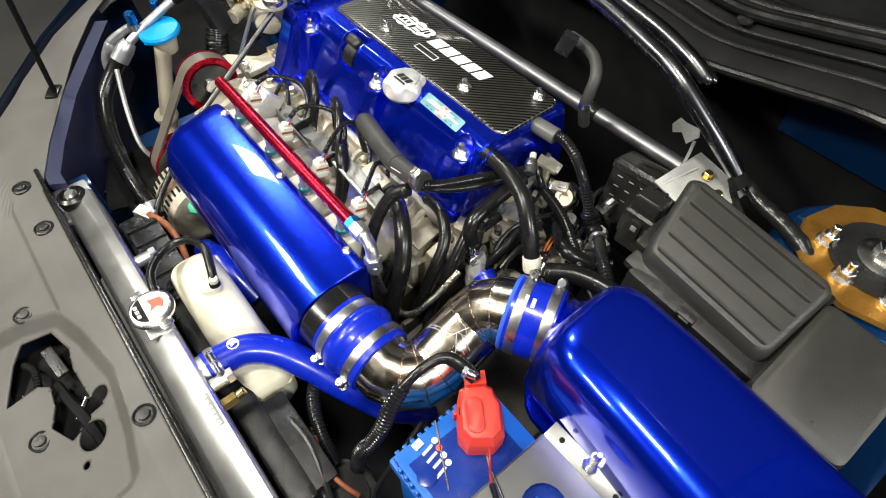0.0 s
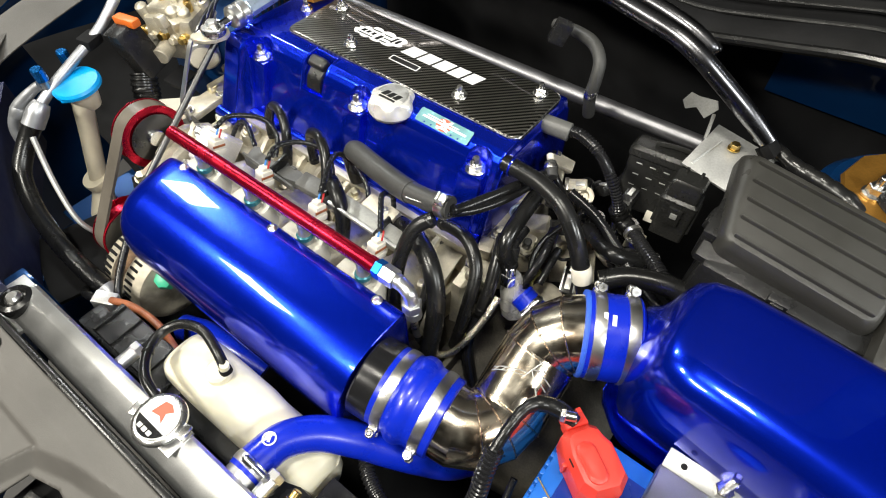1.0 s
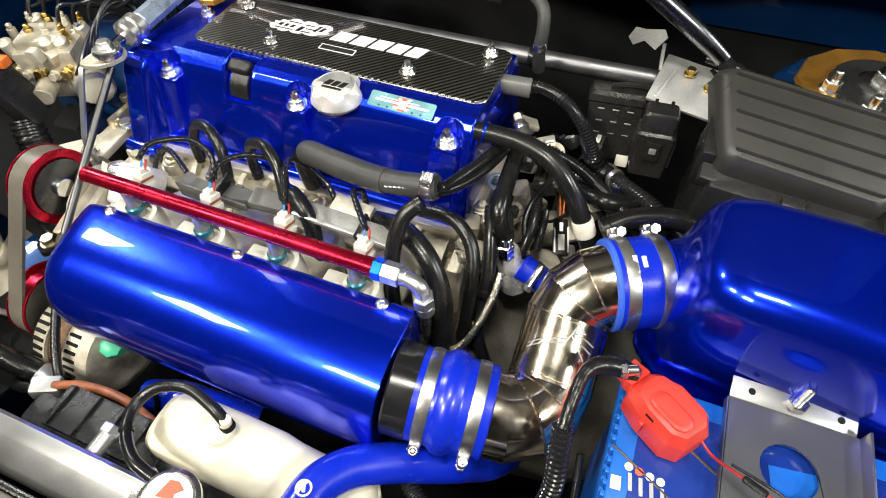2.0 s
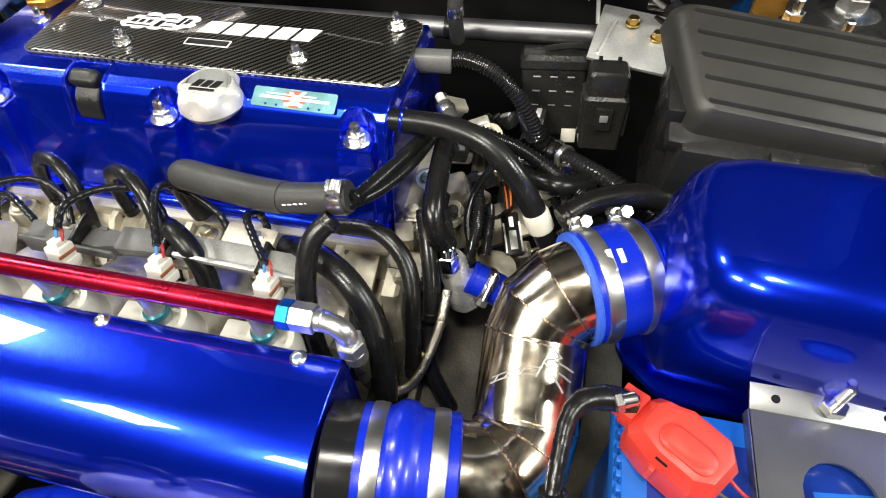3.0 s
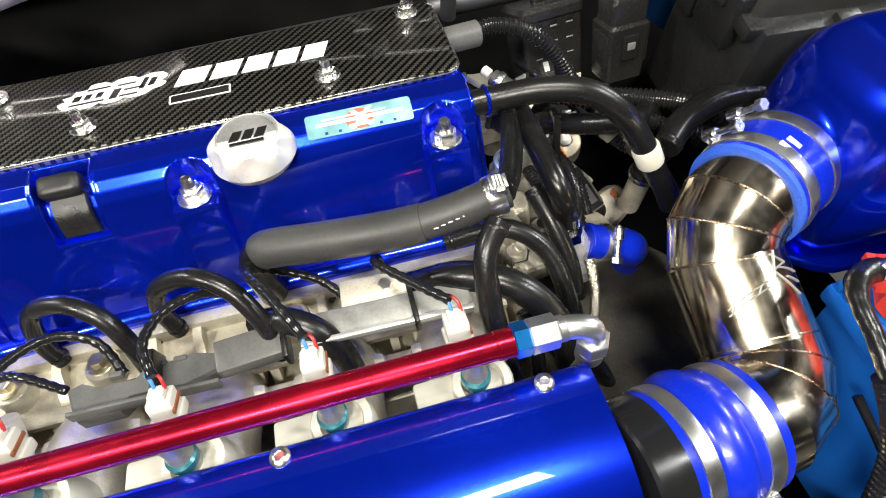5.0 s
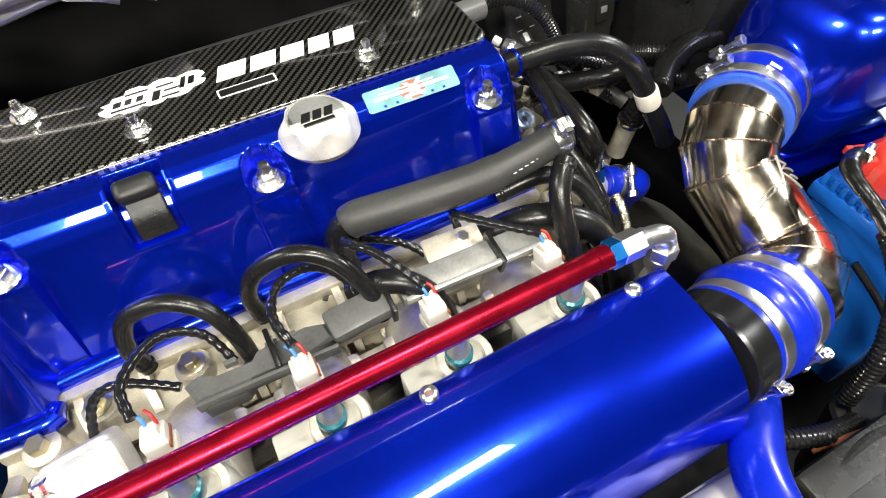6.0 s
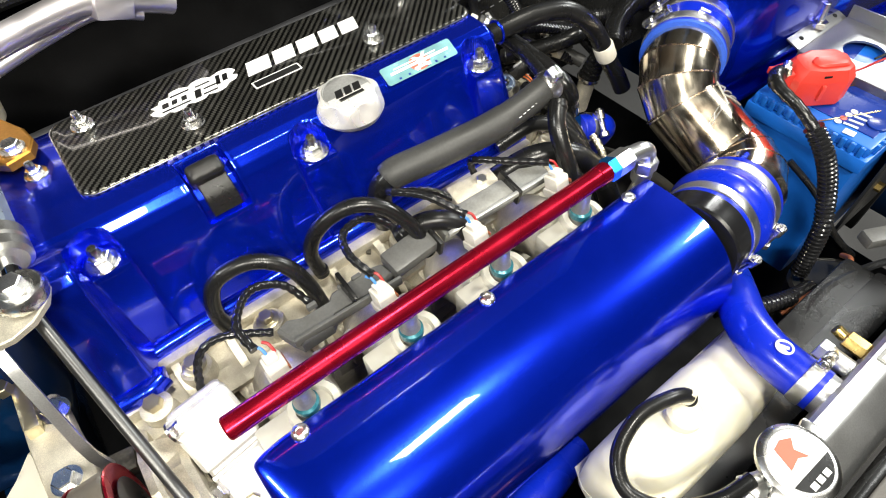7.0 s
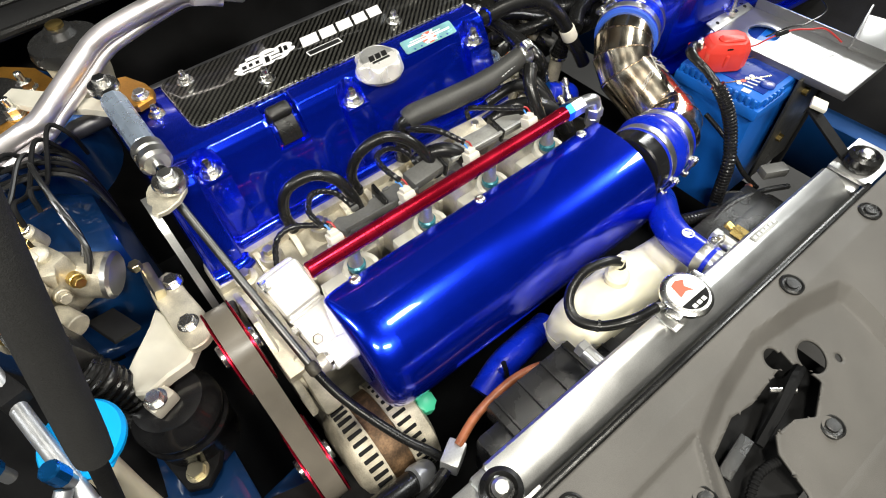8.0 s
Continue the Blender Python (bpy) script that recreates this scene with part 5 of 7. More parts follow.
part("body", G().loft([[T1 @ Vector((x, y, z)) for x, y in rounded(w, h, 0.006, 4)] for w, h, z in ((0.064, 0.046, -0.055), (0.070, 0.052, 0.016), (0.074, 0.056, 0.018), (0.074, 0.056, 0.026), (0.066, 0.048, 0.031))]), RELAYP, r1)
for i in range(3):
    for k in range(4):
        hole_ = part("slot", G().box(T1 @ Vector((-0.018 + 0.018 * i, -0.0252 + 0.00045 * (k * 2.4), 0.012 - 0.0155 * k)), (0.0092, 0.002, 0.0062), 0.0006, (-20, 0, 6)), DARK, r1)
        part("slot_lip", G().box(T1 @ Vector((-0.018 + 0.018 * i, -0.0258 + 0.00045 * (k * 2.4), 0.0095 - 0.0155 * k)), (0.0080, 0.0016, 0.0016), 0.0004, (-20, 0, 6)), SHEET, hole_)
part("strap", G().tube([T1 @ Vector(p) for p in ((-0.010, 0.0, 0.032), (0.01, 0.002, 0.035), (0.034, 0.006, 0.034), (0.050, 0.010, 0.029))], 0.0036, 8), RELAYP, r1)
part("foot_tag", G().box(T1 @ Vector((0.022, -0.022, -0.056)), (0.016, 0.004, 0.016), 0.001, (-20, 0, 6)), IVORY, r1)
r2 = thing("relay", (0.290, 0.062, 0.79), "small black plastic relay with clip", "relay")
T2 = Matrix.Translation((0.288, 0.062, 0.841)) @ pose(0, 0, 0, -8, 0, 4)
part("body", G().loft([[T2 @ Vector((x, y, z)) for x, y in rounded(w, h, 0.004, 4)] for w, h, z in ((0.040, 0.034, -0.050), (0.044, 0.038, 0.002), (0.044, 0.038, 0.005), (0.038, 0.032, 0.008), (0.038, 0.032, 0.028), (0.033, 0.027, 0.032))]), RELAYP, r2)
part("clip", G().box(T2 @ Vector((0, -0.0195, -0.014)), (0.016, 0.005, 0.024), 0.001, (-8, 0, 4)), RELAYP, r2)
part("clip_face", G().box(T2 @ Vector((0, -0.0225, -0.012)), (0.008, 0.002, 0.007), 0.0006, (-8, 0, 4)), SHEET, r2)
for sx in (-1, 1):
    part("wing", G().box(T2 @ Vector((sx * 0.0215, -0.002, -0.018)), (0.004, 0.026, 0.034), 0.001, (-8, 0, 4)), RELAYP, r2)
    part("peg", G().box(T2 @ Vector((sx * 0.009, 0.010, 0.034)), (0.004, 0.004, 0.006), 0.001, (-8, 0, 4)), RELAYP, r2)

pl = thing("tower_bracket", (0.305, 0.075, 0.88), "bare sheet-metal bracket plate bolted at the strut brace end", "bracket")
part("plate", G().box((0.310, 0.132, 0.863), (0.080, 0.078, 0.004), 0.0012, (12, 4, -8)), SHEET, pl)
part("flag", G().prism([(-0.030, -0.008), (-0.026, 0.006), (-0.014, 0.008), (0.010, 0.017), (0.018, 0.010), (0.010, -0.008), (-0.008, -0.004), (-0.020, -0.014)], -0.001, 0.001, Matrix.Translation((0.252, 0.168, 0.893)) @ pose(0, 0, 0, 66, 0, -28)), GREYM, pl)
part("stalk", G().tube([(0.268, 0.160, 0.896), (0.270, 0.155, 0.880), (0.272, 0.148, 0.868)], 0.0022, 8), GREYM, pl)
part("crease", G().tube([(0.275, 0.105, 0.861), (0.290, 0.150, 0.872)], 0.0018, 8), SHEET, pl)
for x, y, z in ((0.307, 0.148, 0.8705), (0.333, 0.134, 0.8645)):
    part("bolt", G().lathe([(0.0075, 0), (0.0075, 0.0015)], (x, y, z)).hexa((x, y, z + 0.001), (x, y, z + 0.008), 0.006), BRASS, pl)
ba = thing("brace_arm", (0.37, 0.16, 0.86), "thick black bracket arm joining brace and strut tower", "bracket")
part("arm", G().tube([(0.322, 0.178, 0.876), (0.345, 0.170, 0.878), (0.372, 0.158, 0.874), (0.411, 0.150, 0.872), (0.440, 0.138, 0.872), (0.458, 0.128, 0.868)], [0.007, 0.009, 0.010, 0.011, 0.011, 0.008], 14, wave=(0.017, 0.0008)), RUBBER, ba)
part("cable", G().tube([(0.330, 0.165, 0.868), (0.360, 0.140, 0.864), (0.400, 0.118, 0.850), (0.425, 0.11, 0.83)], 0.005, 8), RUBBER, ba)

bar = thing("strut_bar", (-0.05, 0.12, 0.88), "straight grey aluminium strut bar behind the valve cover", "strut bar")
part("tube", G().tube([(-0.42, 0.140, 0.846), (-0.12, 0.156, 0.842), (0.13, 0.168, 0.838), (0.285, 0.174, 0.838)], 0.0118, 20), BAR_M, bar)
part("band", G().lathe([(0.0122, 0), (0.013, 0.002), (0.013, 0.012), (0.0122, 0.014)], (0.102, 0.1667, 0.8385), (1, 0.04, -0.02), 24), RUBBER, bar)

# bent brace tubes towards the towers
sb = thing("tower_brace", (0.15, 0.2, 0.93), "bent polished tube brace running to the strut tower", "strut brace")
part("tube", G().tube([(0.337, 0.150, 0.896), (0.300, 0.150, 0.922), (0.250, 0.150, 0.953), (0.228, 0.151, 0.965), (0.200, 0.156, 0.974), (0.165, 0.164, 0.978), (0.06, 0.19, 0.982), (-0.06, 0.215, 0.98)], [0.0095, 0.0115, 0.0115, 0.0115, 0.0115, 0.0115, 0.0115, 0.0115], 18), TUBE_M, sb)
part("tip", G().box((0.343, 0.148, 0.890), (0.018, 0.022, 0.012), 0.003, (0, 40, -5)), DARK, sb)
part("stub", G().tube([(0.229, 0.216, 0.938), (0.225, 0.217, 0.941), (0.19, 0.222, 0.953), (0.13, 0.232, 0.962), (0.05, 0.245, 0.965)], [0.005, 0.010, 0.0115, 0.0115, 0.0115], 16), TUBE_M, sb)
part("stub", G().tube([(0.231, 0.232, 0.932), (0.226, 0.233, 0.935), (0.19, 0.238, 0.945), (0.13, 0.247, 0.953)], [0.004, 0.007, 0.0075, 0.0075], 12), TUBE_M, sb)

tw = thing("strut_tower_mount", (0.50, 0.17, 0.85), "gold anodised strut tower plate with bright nuts", "strut mount", group="strut tower mounts")
part("dome", G().lathe([(0.115, -0.10), (0.110, -0.01), (0.098, 0.004), (0.03, 0.006)], (0.512, 0.180, 0.860), seg=40), BODY, tw, "blue painted strut tower dome")
part("plate", G().lathe([(0.088, 0), (0.090, 0.003), (0.088, 0.008), (0.040, 0.009), (0.038, 0.004)], (0.512, 0.180, 0.868), seg=12), GOLD_ANO, tw)
part("bearing_cover", G().lathe([(0.056, 0.0), (0.054, 0.005), (0.036, 0.007)], (0.512, 0.180, 0.8775), seg=40), PLASTIC, tw, "black round bearing cover")
part("centre_nut", G().lathe([(0.030, 0), (0.030, 0.010), (0.022, 0.014)], (0.512, 0.180, 0.874)).hexa((0.512, 0.180, 0.886), (0.512, 0.180, 0.900), 0.015).cyl((0.512, 0.180, 0.9), (0.512, 0.180, 0.915), 0.007), STEEL, tw)
for k in range(4):
    a = radians(200 + 52 * k)
    x, y = 0.512 + 0.058 * math.cos(a), 0.180 + 0.058 * math.sin(a)
    part("nut", G().lathe([(0.0125, 0), (0.0125, 0.0025)], (x, y, 0.877), seg=18).hexa((x, y, 0.879), (x, y, 0.890), 0.0095).cyl((x, y, 0.89), (x, y, 0.903), 0.0045, 12), STEEL, tw)
copy_thing(tw, Matrix.Translation((-0.485, 0.205, 0.85)))

# ---- hoses and wiring between the engine and the airbox ----
def hose(name, pts, r, m, label, category="hose", **kw):
    g = G().tube(pts, r, kw.pop("seg", 14), wave=kw.pop("wave", None))
    if name not in ("coolant_hose", "vacuum_hose", "pcv_hose", "airbox_hose", "heater_hose"):
        return single(name, g, m, pts[0], label, category)
    ob = thing(name, pts[0], label, category)
    part("hose", g, m, ob)
    for a, b in ((0, 1), (-1, -2)):
        p, d = Vector(pts[a]), (Vector(pts[b]) - Vector(pts[a])).normalized()
        part("end_clip", G().lathe([(r + 0.0001, 0), (r + 0.0006, 0.0008), (r + 0.0006, 0.003), (r + 0.0001, 0.0038)], p + d * 0.004, d, 18), RUBBER, ob)
    return ob


br = thing("breather_hose", (0.118, -0.05, 0.88), "thick black breather hose with white clip from the valve cover", "hose")
part("hose", G().tube([(0.104, -0.050, 0.878), (0.125, -0.052, 0.880), (0.160, -0.060, 0.884), (0.193, -0.071, 0.880), (0.219, -0.083, 0.860), (0.237, -0.091, 0.832), (0.250, -0.097, 0.806), (0.262, -0.103, 0.785), (0.270, -0.11, 0.765)], 0.0102, 18), RUBBER, br)
part("clip", G().lathe([(0.0110, -0.010), (0.0117, -0.008), (0.0117, 0.008), (0.0110, 0.010)], (0.2425, -0.0935, 0.821), (0.45, -0.2, -1), 20), IVORY, br, "white plastic clip")
part("nozzle", G().cyl((0.100, -0.050, 0.877), (0.112, -0.050, 0.878), 0.0095).cyl((0.113, -0.050, 0.878), (0.116, -0.050, 0.878), 0.0128), CANDY, br)

lm = thing("coil_loom", (0.13, 0.045, 0.87), "corrugated black wiring loom leaving the coil cover through a grey sleeve", "wiring loom")
part("sleeve", G().cyl((0.100, 0.040, 0.878), (0.137, 0.046, 0.876), 0.0115, 24), GREYP, lm, "shiny grey sleeve")
part("loom", G().tube([(0.132, 0.046, 0.876), (0.150, 0.046, 0.880), (0.178, 0.040, 0.874), (0.202, 0.034, 0.855), (0.220, 0.032, 0.828), (0.230, 0.031, 0.803), (0.240, 0.036, 0.775)], 0.0074, 12, wave=(0.0042, 0.0014)), LOOM, lm)

hose("heater_hose", [(0.285, -0.02, 0.80), (0.255, -0.04, 0.812), (0.225, -0.02, 0.80), (0.19, 0.02, 0.78)], 0.010, RUBBER, "black rubber hose behind the gearbox")
hose("wire_loom", [(0.175, -0.005, 0.835), (0.215, -0.012, 0.826), (0.255, -0.028, 0.812), (0.29, -0.045, 0.80), (0.33, -0.06, 0.79)], 0.0075, LOOM, "corrugated black wiring loom behind the breather hose", "wiring loom", wave=(0.0042, 0.0013))
hose("airbox_hose", [(0.262, -0.088, 0.818), (0.29, -0.068, 0.826), (0.33, -0.055, 0.828), (0.37, -0.05, 0.82)], 0.012, RUBBER, "black rubber hose passing behind the coupler")
wh = thing("water_hose", (-0.083, -0.118, 0.80), "thick matt grey-black rubber hose along the valve cover", "hose")
part("sleeve", G().tube([(-0.075, -0.1225, 0.849), (-0.066, -0.1245, 0.853), (-0.03, -0.133, 0.857), (0.015, -0.142, 0.862), (0.040, -0.1465, 0.867)], [0.0132, 0.0140, 0.0142, 0.0142, 0.0138], 22), DULL, wh, "matt foam sleeve")
part("tail", G().tube([(-0.083, -0.116, 0.79), (-0.0855, -0.119, 0.825), (-0.081, -0.121, 0.843), (-0.068, -0.1243, 0.8525)], 0.0112, 18), RUBBER, wh)
part("bend", G().tube([(0.036, -0.146, 0.8663), (0.062, -0.148, 0.872), (0.082, -0.1485, 0.877), (0.098, -0.147, 0.880)], 0.0128, 20), DULL, wh)
for q in range(7):
    part("print_mark", G().box((0.046 + 0.005 * q, -0.1600 + 0.0002 * q, 0.8740 + 0.0011 * q), (0.0030, 0.0008, 0.0012), 0, (40, 0, 2)), SHEET, wh)
wc = thing("hose_clip", (0.090, -0.150, 0.88), "bright spring clip on the grey hose end", "hose clip")
part("band", G().lathe([(0.0138, -0.006), (0.0145, -0.004), (0.0145, 0.004), (0.0138, 0.006)], (0.090, -0.1485, 0.879), (1, 0.0, 0.2), 20), STEEL, wc)
part("screw", G().cyl((0.090, -0.158, 0.893), (0.090, -0.148, 0.897), 0.0042, 12).hexa((0.090, -0.161, 0.892), (0.090, -0.157, 0.8935), 0.0055), STEEL, wc)
for sx in (-0.005, 0.005):
    part("ear", G().box((0.090 + sx, -0.153, 0.894), (0.0022, 0.010, 0.009), 0.0006, (20, 0, 0)), STEEL, wc)
hose("vacuum_hose", [(0.098, -0.150, 0.878), (0.105, -0.130, 0.872), (0.120, -0.09, 0.868), (0.132, -0.05, 0.862), (0.14, -0.01, 0.85)], 0.0062, RUBBER, "thin black hose rising beside the valve cover")
hose("vacuum_hose", [(0.088, -0.165, 0.872), (0.074, -0.180, 0.860), (0.070, -0.200, 0.835), (0.074, -0.222, 0.795), (0.082, -0.235, 0.76)], 0.0085, RUBBER, "shiny black hose bending down beside the rail")
hose("vacuum_hose", [(0.092, -0.158, 0.876), (0.112, -0.125, 0.866), (0.128, -0.085, 0.860), (0.138, -0.04, 0.855)], 0.005, RUBBER, "thin black hose over the gearbox side")
hose("coolant_hose", [(0.02, -0.15, 0.80), (0.06, -0.165, 0.82), (0.098, -0.185, 0.815), (0.122, -0.205, 0.785), (0.130, -0.225, 0.74), (0.128, -0.24, 0.68)], 0.0115, RUBBER, "black rubber hose curving down at the engine end", seg=16)
hose("coolant_hose", [(0.060, -0.115, 0.80), (0.105, -0.125, 0.812), (0.135, -0.145, 0.795), (0.145, -0.175, 0.76), (0.146, -0.20, 0.70)], 0.008, RUBBER, "black rubber hose curving down at the engine end")
hose("pcv_hose", [(0.148, -0.022, 0.848), (0.149, -0.055, 0.845), (0.151, -0.090, 0.840), (0.153, -0.112, 0.833), (0.157, -0.121, 0.820), (0.162, -0.119, 0.806), (0.165, -0.117, 0.797)], 0.0098, RUBBER, "straight black hose running to the idle valve", seg=16)
hose("pcv_hose", [(0.140, -0.095, 0.815), (0.148, -0.120, 0.800), (0.156, -0.145, 0.775), (0.158, -0.165, 0.745)], 0.008, RUBBER, "short black hose beside the idle valve")
hose("flex_loom", [(0.150, -0.06, 0.80), (0.152, -0.09, 0.80), (0.150, -0.12, 0.785), (0.148, -0.14, 0.76)], 0.0058, LOOM, "corrugated black loom among the hoses", "wiring loom", wave=(0.0038, 0.0012))
hose("flex_loom", [(0.178, -0.04, 0.80), (0.186, -0.07, 0.795), (0.184, -0.10, 0.775), (0.176, -0.13, 0.74)], 0.0062, LOOM, "corrugated black loom among the hoses", "wiring loom", wave=(0.0038, 0.0012))
hose("fuel_line", [(0.124, -0.2465, 0.815), (0.119, -0.241, 0.775), (0.116, -0.233, 0.735), (0.122, -0.226, 0.708), (0.136, -0.221, 0.697), (0.152, -0.210, 0.707), (0.164, -0.190, 0.735), (0.171, -0.170, 0.760), (0.172, -0.150, 0.775)], 0.0044, BRAID, "braided steel fuel line looping below the rail end", "fuel line")

iv = thing("idle_valve", (0.172, -0.125, 0.74), "bright aluminium idle valve with blue hose stub", "valve")
IA, IB = Vector((0.182, -0.122, 0.715)), Vector((0.168, -0.1135, 0.777))
part("body", G().lathe([(0.0150, 0), (0.0170, 0.004), (0.0165, 0.014), (0.0178, 0.020), (0.0162, 0.030), (0.0168, 0.042), (0.0140, 0.052), (0.0125, 0.060), (0.0105, 0.064)], IA, IB - IA, 26, lobes=(7, 0.05, 0.0)), FOIL, iv, "crinkled bright foil wrap")
part("neck", G().hexa((0.168, -0.124, 0.772), (0.166, -0.121, 0.790), 0.010).cyl((0.166, -0.121, 0.789), (0.165, -0.12, 0.802), 0.0085), CHROME, iv)
part("plug", G().cyl((0.164, -0.117, 0.800), (0.160, -0.108, 0.822), 0.0085, 16).cyl((0.160, -0.108, 0.82), (0.158, -0.104, 0.83), 0.0065), PLASTIC, iv)
clamp(iv, (0.203, -0.1195, 0.7485), (1, -0.1, -0.38), 0.0158, (0.0, -0.6, 0.7), 0.010)

oh = thing("outlet_hose", (0.21, -0.12, 0.73), "short blue silicone hose bending down from the idle valve", "hose")
part("hose", G().tube([(0.186, -0.117, 0.754), (0.211, -0.121, 0.746), (0.229, -0.122, 0.735), (0.246, -0.106, 0.702), (0.262, -0.085, 0.66), (0.27, -0.07, 0.60)], 0.0158, 24), SILICONE, oh)
part("lip", G().lathe([(0.0155, 0), (0.0165, 0.001), (0.0165, 0.004), (0.0155, 0.005)], (0.186, -0.117, 0.754), (1, -0.1, -0.3), 24), SILICONE, oh)

gb = thing("gearbox", (0.22, -0.12, 0.40), "stained cast aluminium gearbox housing deep in the bay, shade in its colour", "gearbox")
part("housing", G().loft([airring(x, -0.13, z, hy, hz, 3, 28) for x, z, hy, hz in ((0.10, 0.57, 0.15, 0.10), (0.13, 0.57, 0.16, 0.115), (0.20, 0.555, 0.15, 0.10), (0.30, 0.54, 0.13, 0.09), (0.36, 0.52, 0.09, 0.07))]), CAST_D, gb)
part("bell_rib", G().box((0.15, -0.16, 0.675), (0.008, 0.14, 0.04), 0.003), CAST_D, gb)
part("top_boss", G().lathe([(0.024, 0), (0.022, 0.03), (0.014, 0.034)], (0.205, -0.085, 0.70)), CAST, gb)
part("side_flange", G().prism(spline([(-0.036, -0.020), (0.0, -0.024), (0.026, -0.014), (0.028, 0.012), (0.004, 0.018), (-0.030, 0.016)], 4, True), -0.012, 0.008, Matrix.Translation((0.262, -0.020, 0.668)) @ pose(0, 0, 0, 24, -10, 18), bev=0.004), CAST, gb)
part("flange_hole", G().lathe([(0.011, 0), (0.012, 0.001), (0.012, 0.002), (0.009, 0.002)], (0.248, -0.026, 0.6765), (0.15, -0.4, 0.9), 24), DARK, gb)
part("flange_lug", G().lathe([(0.015, -0.010), (0.0145, 0.0), (0.0115, 0.003)], (0.277, -0.009, 0.670), (0.1, -0.4, 0.9), 22), CAST, gb)
part("flange_bolt", G().lathe([(0.0095, 0), (0.0095, 0.002)], (0.277, -0.0095, 0.673), (0.1, -0.4, 0.9), 18).hexa((0.277, -0.010, 0.674), (0.278, -0.013, 0.681), 0.0075), COPPER, gb, "rusty orange bolt head")
part("hook", G().tube([(0.228, -0.030, 0.672), (0.222, -0.040, 0.700), (0.224, -0.048, 0.716), (0.236, -0.048, 0.722)], [0.011, 0.010, 0.010, 0.008], 14), CAST, gb)
for x, y, z in ((0.13, -0.075, 0.765), (0.155, -0.06, 0.77), (0.118, -0.10, 0.775)):
    part("lug", G().box((x, y, z), (0.018, 0.022, 0.03), 0.004, (10, 5, 20)), CAST, gb)
cn = thing("wire_connector", (0.2165, -0.046, 0.737), "black wiring plug with bright stripes and orange wires among the looms", "connector")
CA, CB = Vector((0.2095, -0.024, 0.7475)), Vector((0.2235, -0.066, 0.7265))
CM = look(CA, CB).to_3x3().to_4x4()
CM.translation = (CA + CB) / 2
part("shell", G().loft([[CM @ Vector((x * k, y * k, z)) for x, y in rounded(0.0190, 0.0125, 0.002, 3)] for k, z in ((0.80, 0.023), (0.92, 0.0215), (0.92, 0.010), (1, 0.009), (1, -0.021), (0.9, -0.0225))]), PLASTIC, cn)
for dx, w, z0, z1 in ((-0.0, 0.0075, -0.017, 0.003), (0.0, 0.0045, 0.007, 0.018), (-0.0082, 0.0018, -0.020, 0.012), (0.0082, 0.0018, -0.020, 0.012)):
    part("stripe", G().loft([[CM @ Vector((dx + sx * w / 2, sy * 0.0068, z)) for sx, sy in ((-1, -1), (1, -1), (1, 1), (-1, 1))] for z in (z0, z1)]), BAND, cn, "bright stripe")
for q in range(4):
    part("wire", G().tube([CM @ Vector((-0.004 + 0.0027 * q, 0.001 * (q % 2), 0.020)), CM @ Vector((-0.003 + 0.002 * q, 0.002, 0.030)), CM @ Vector((-0.004 + 0.0025 * q, 0.004, 0.042)), CM @ Vector((-0.006 + 0.003 * q, -0.004, 0.060))], 0.0011, 8), PLASTIC if q % 2 else ORANGE, cn, "thin wire")
part("tie", G().tube([(0.186, -0.040, 0.757), (0.1985, -0.0395, 0.7545), (0.2090, -0.026, 0.7525), (0.213, -0.018, 0.751)], 0.0022, 8), PLASTIC, cn)
nv = thing("sleeved_cable", (0.172, -0.02, 0.762), "dark navy sleeved cable ending in a pale boot", "cable")
part("sleeve", G().tube([(0.166, 0.012, 0.758), (0.1690, 0.0, 0.765), (0.1712, -0.018, 0.766), (0.1755, -0.034, 0.760)], 0.0068, 14), NAVY, nv)
part("boot", G().tube([(0.1750, -0.032, 0.761), (0.1790, -0.045, 0.757), (0.1825, -0.068, 0.757), (0.1838, -0.078, 0.758)], [0.0076, 0.0084, 0.0080, 0.0070], 14), DULL, nv)
part("tip", G().tube([(0.1836, -0.076, 0.758), (0.1845, -0.086, 0.759), (0.1850, -0.094, 0.760), (0.1852, -0.100, 0.760)], [0.0072, 0.0040, 0.0040, 0.0062], 12), YELLOW, nv, "pale yellow waisted tip")
cn2 = thing("wire_connector", (0.155, -0.20, 0.71), "pale yellow-green plug beside the fuel line", "connector")
part("shell", G().box((0.148, -0.182, 0.708), (0.020, 0.018, 0.024), 0.003, (10, 20, 30)), YELLOW, cn2)
bc = thing("sensor_plug", (0.131, -0.051, 0.79), "open blue plug with bright pin at the head's end", "sensor")
part("body", G().lathe([(0.0085, -0.034), (0.0085, -0.004), (0.0100, -0.003), (0.0105, 0.002), (0.0090, 0.003), (0.0068, 0.0025), (0.0062, -0.006)], (0.131, -0.051, 0.810), (0.05, -0.45, 0.88), 12), BLUECH, bc)
part("pin", G().cyl((0.131, -0.0485, 0.805), (0.1312, -0.0525, 0.8125), 0.0034, 12), STEEL, bc)

# battery cable bundle between pipe and battery
bcb = thing("battery_cable", (0.277, -0.32, 0.70), "taped and corrugated black battery cable with bright lug", "cable")
part("taped_end", G().tube([(0.322, -0.258, 0.842), (0.306, -0.258, 0.847), (0.290, -0.264, 0.850), (0.281, -0.277, 0.850), (0.278, -0.298, 0.845), (0.277, -0.322, 0.832)], [0.0075, 0.0085, 0.0078, 0.0058, 0.0055, 0.0058], 14, wave=(0.011, 0.0003)), RUBBER, bcb)
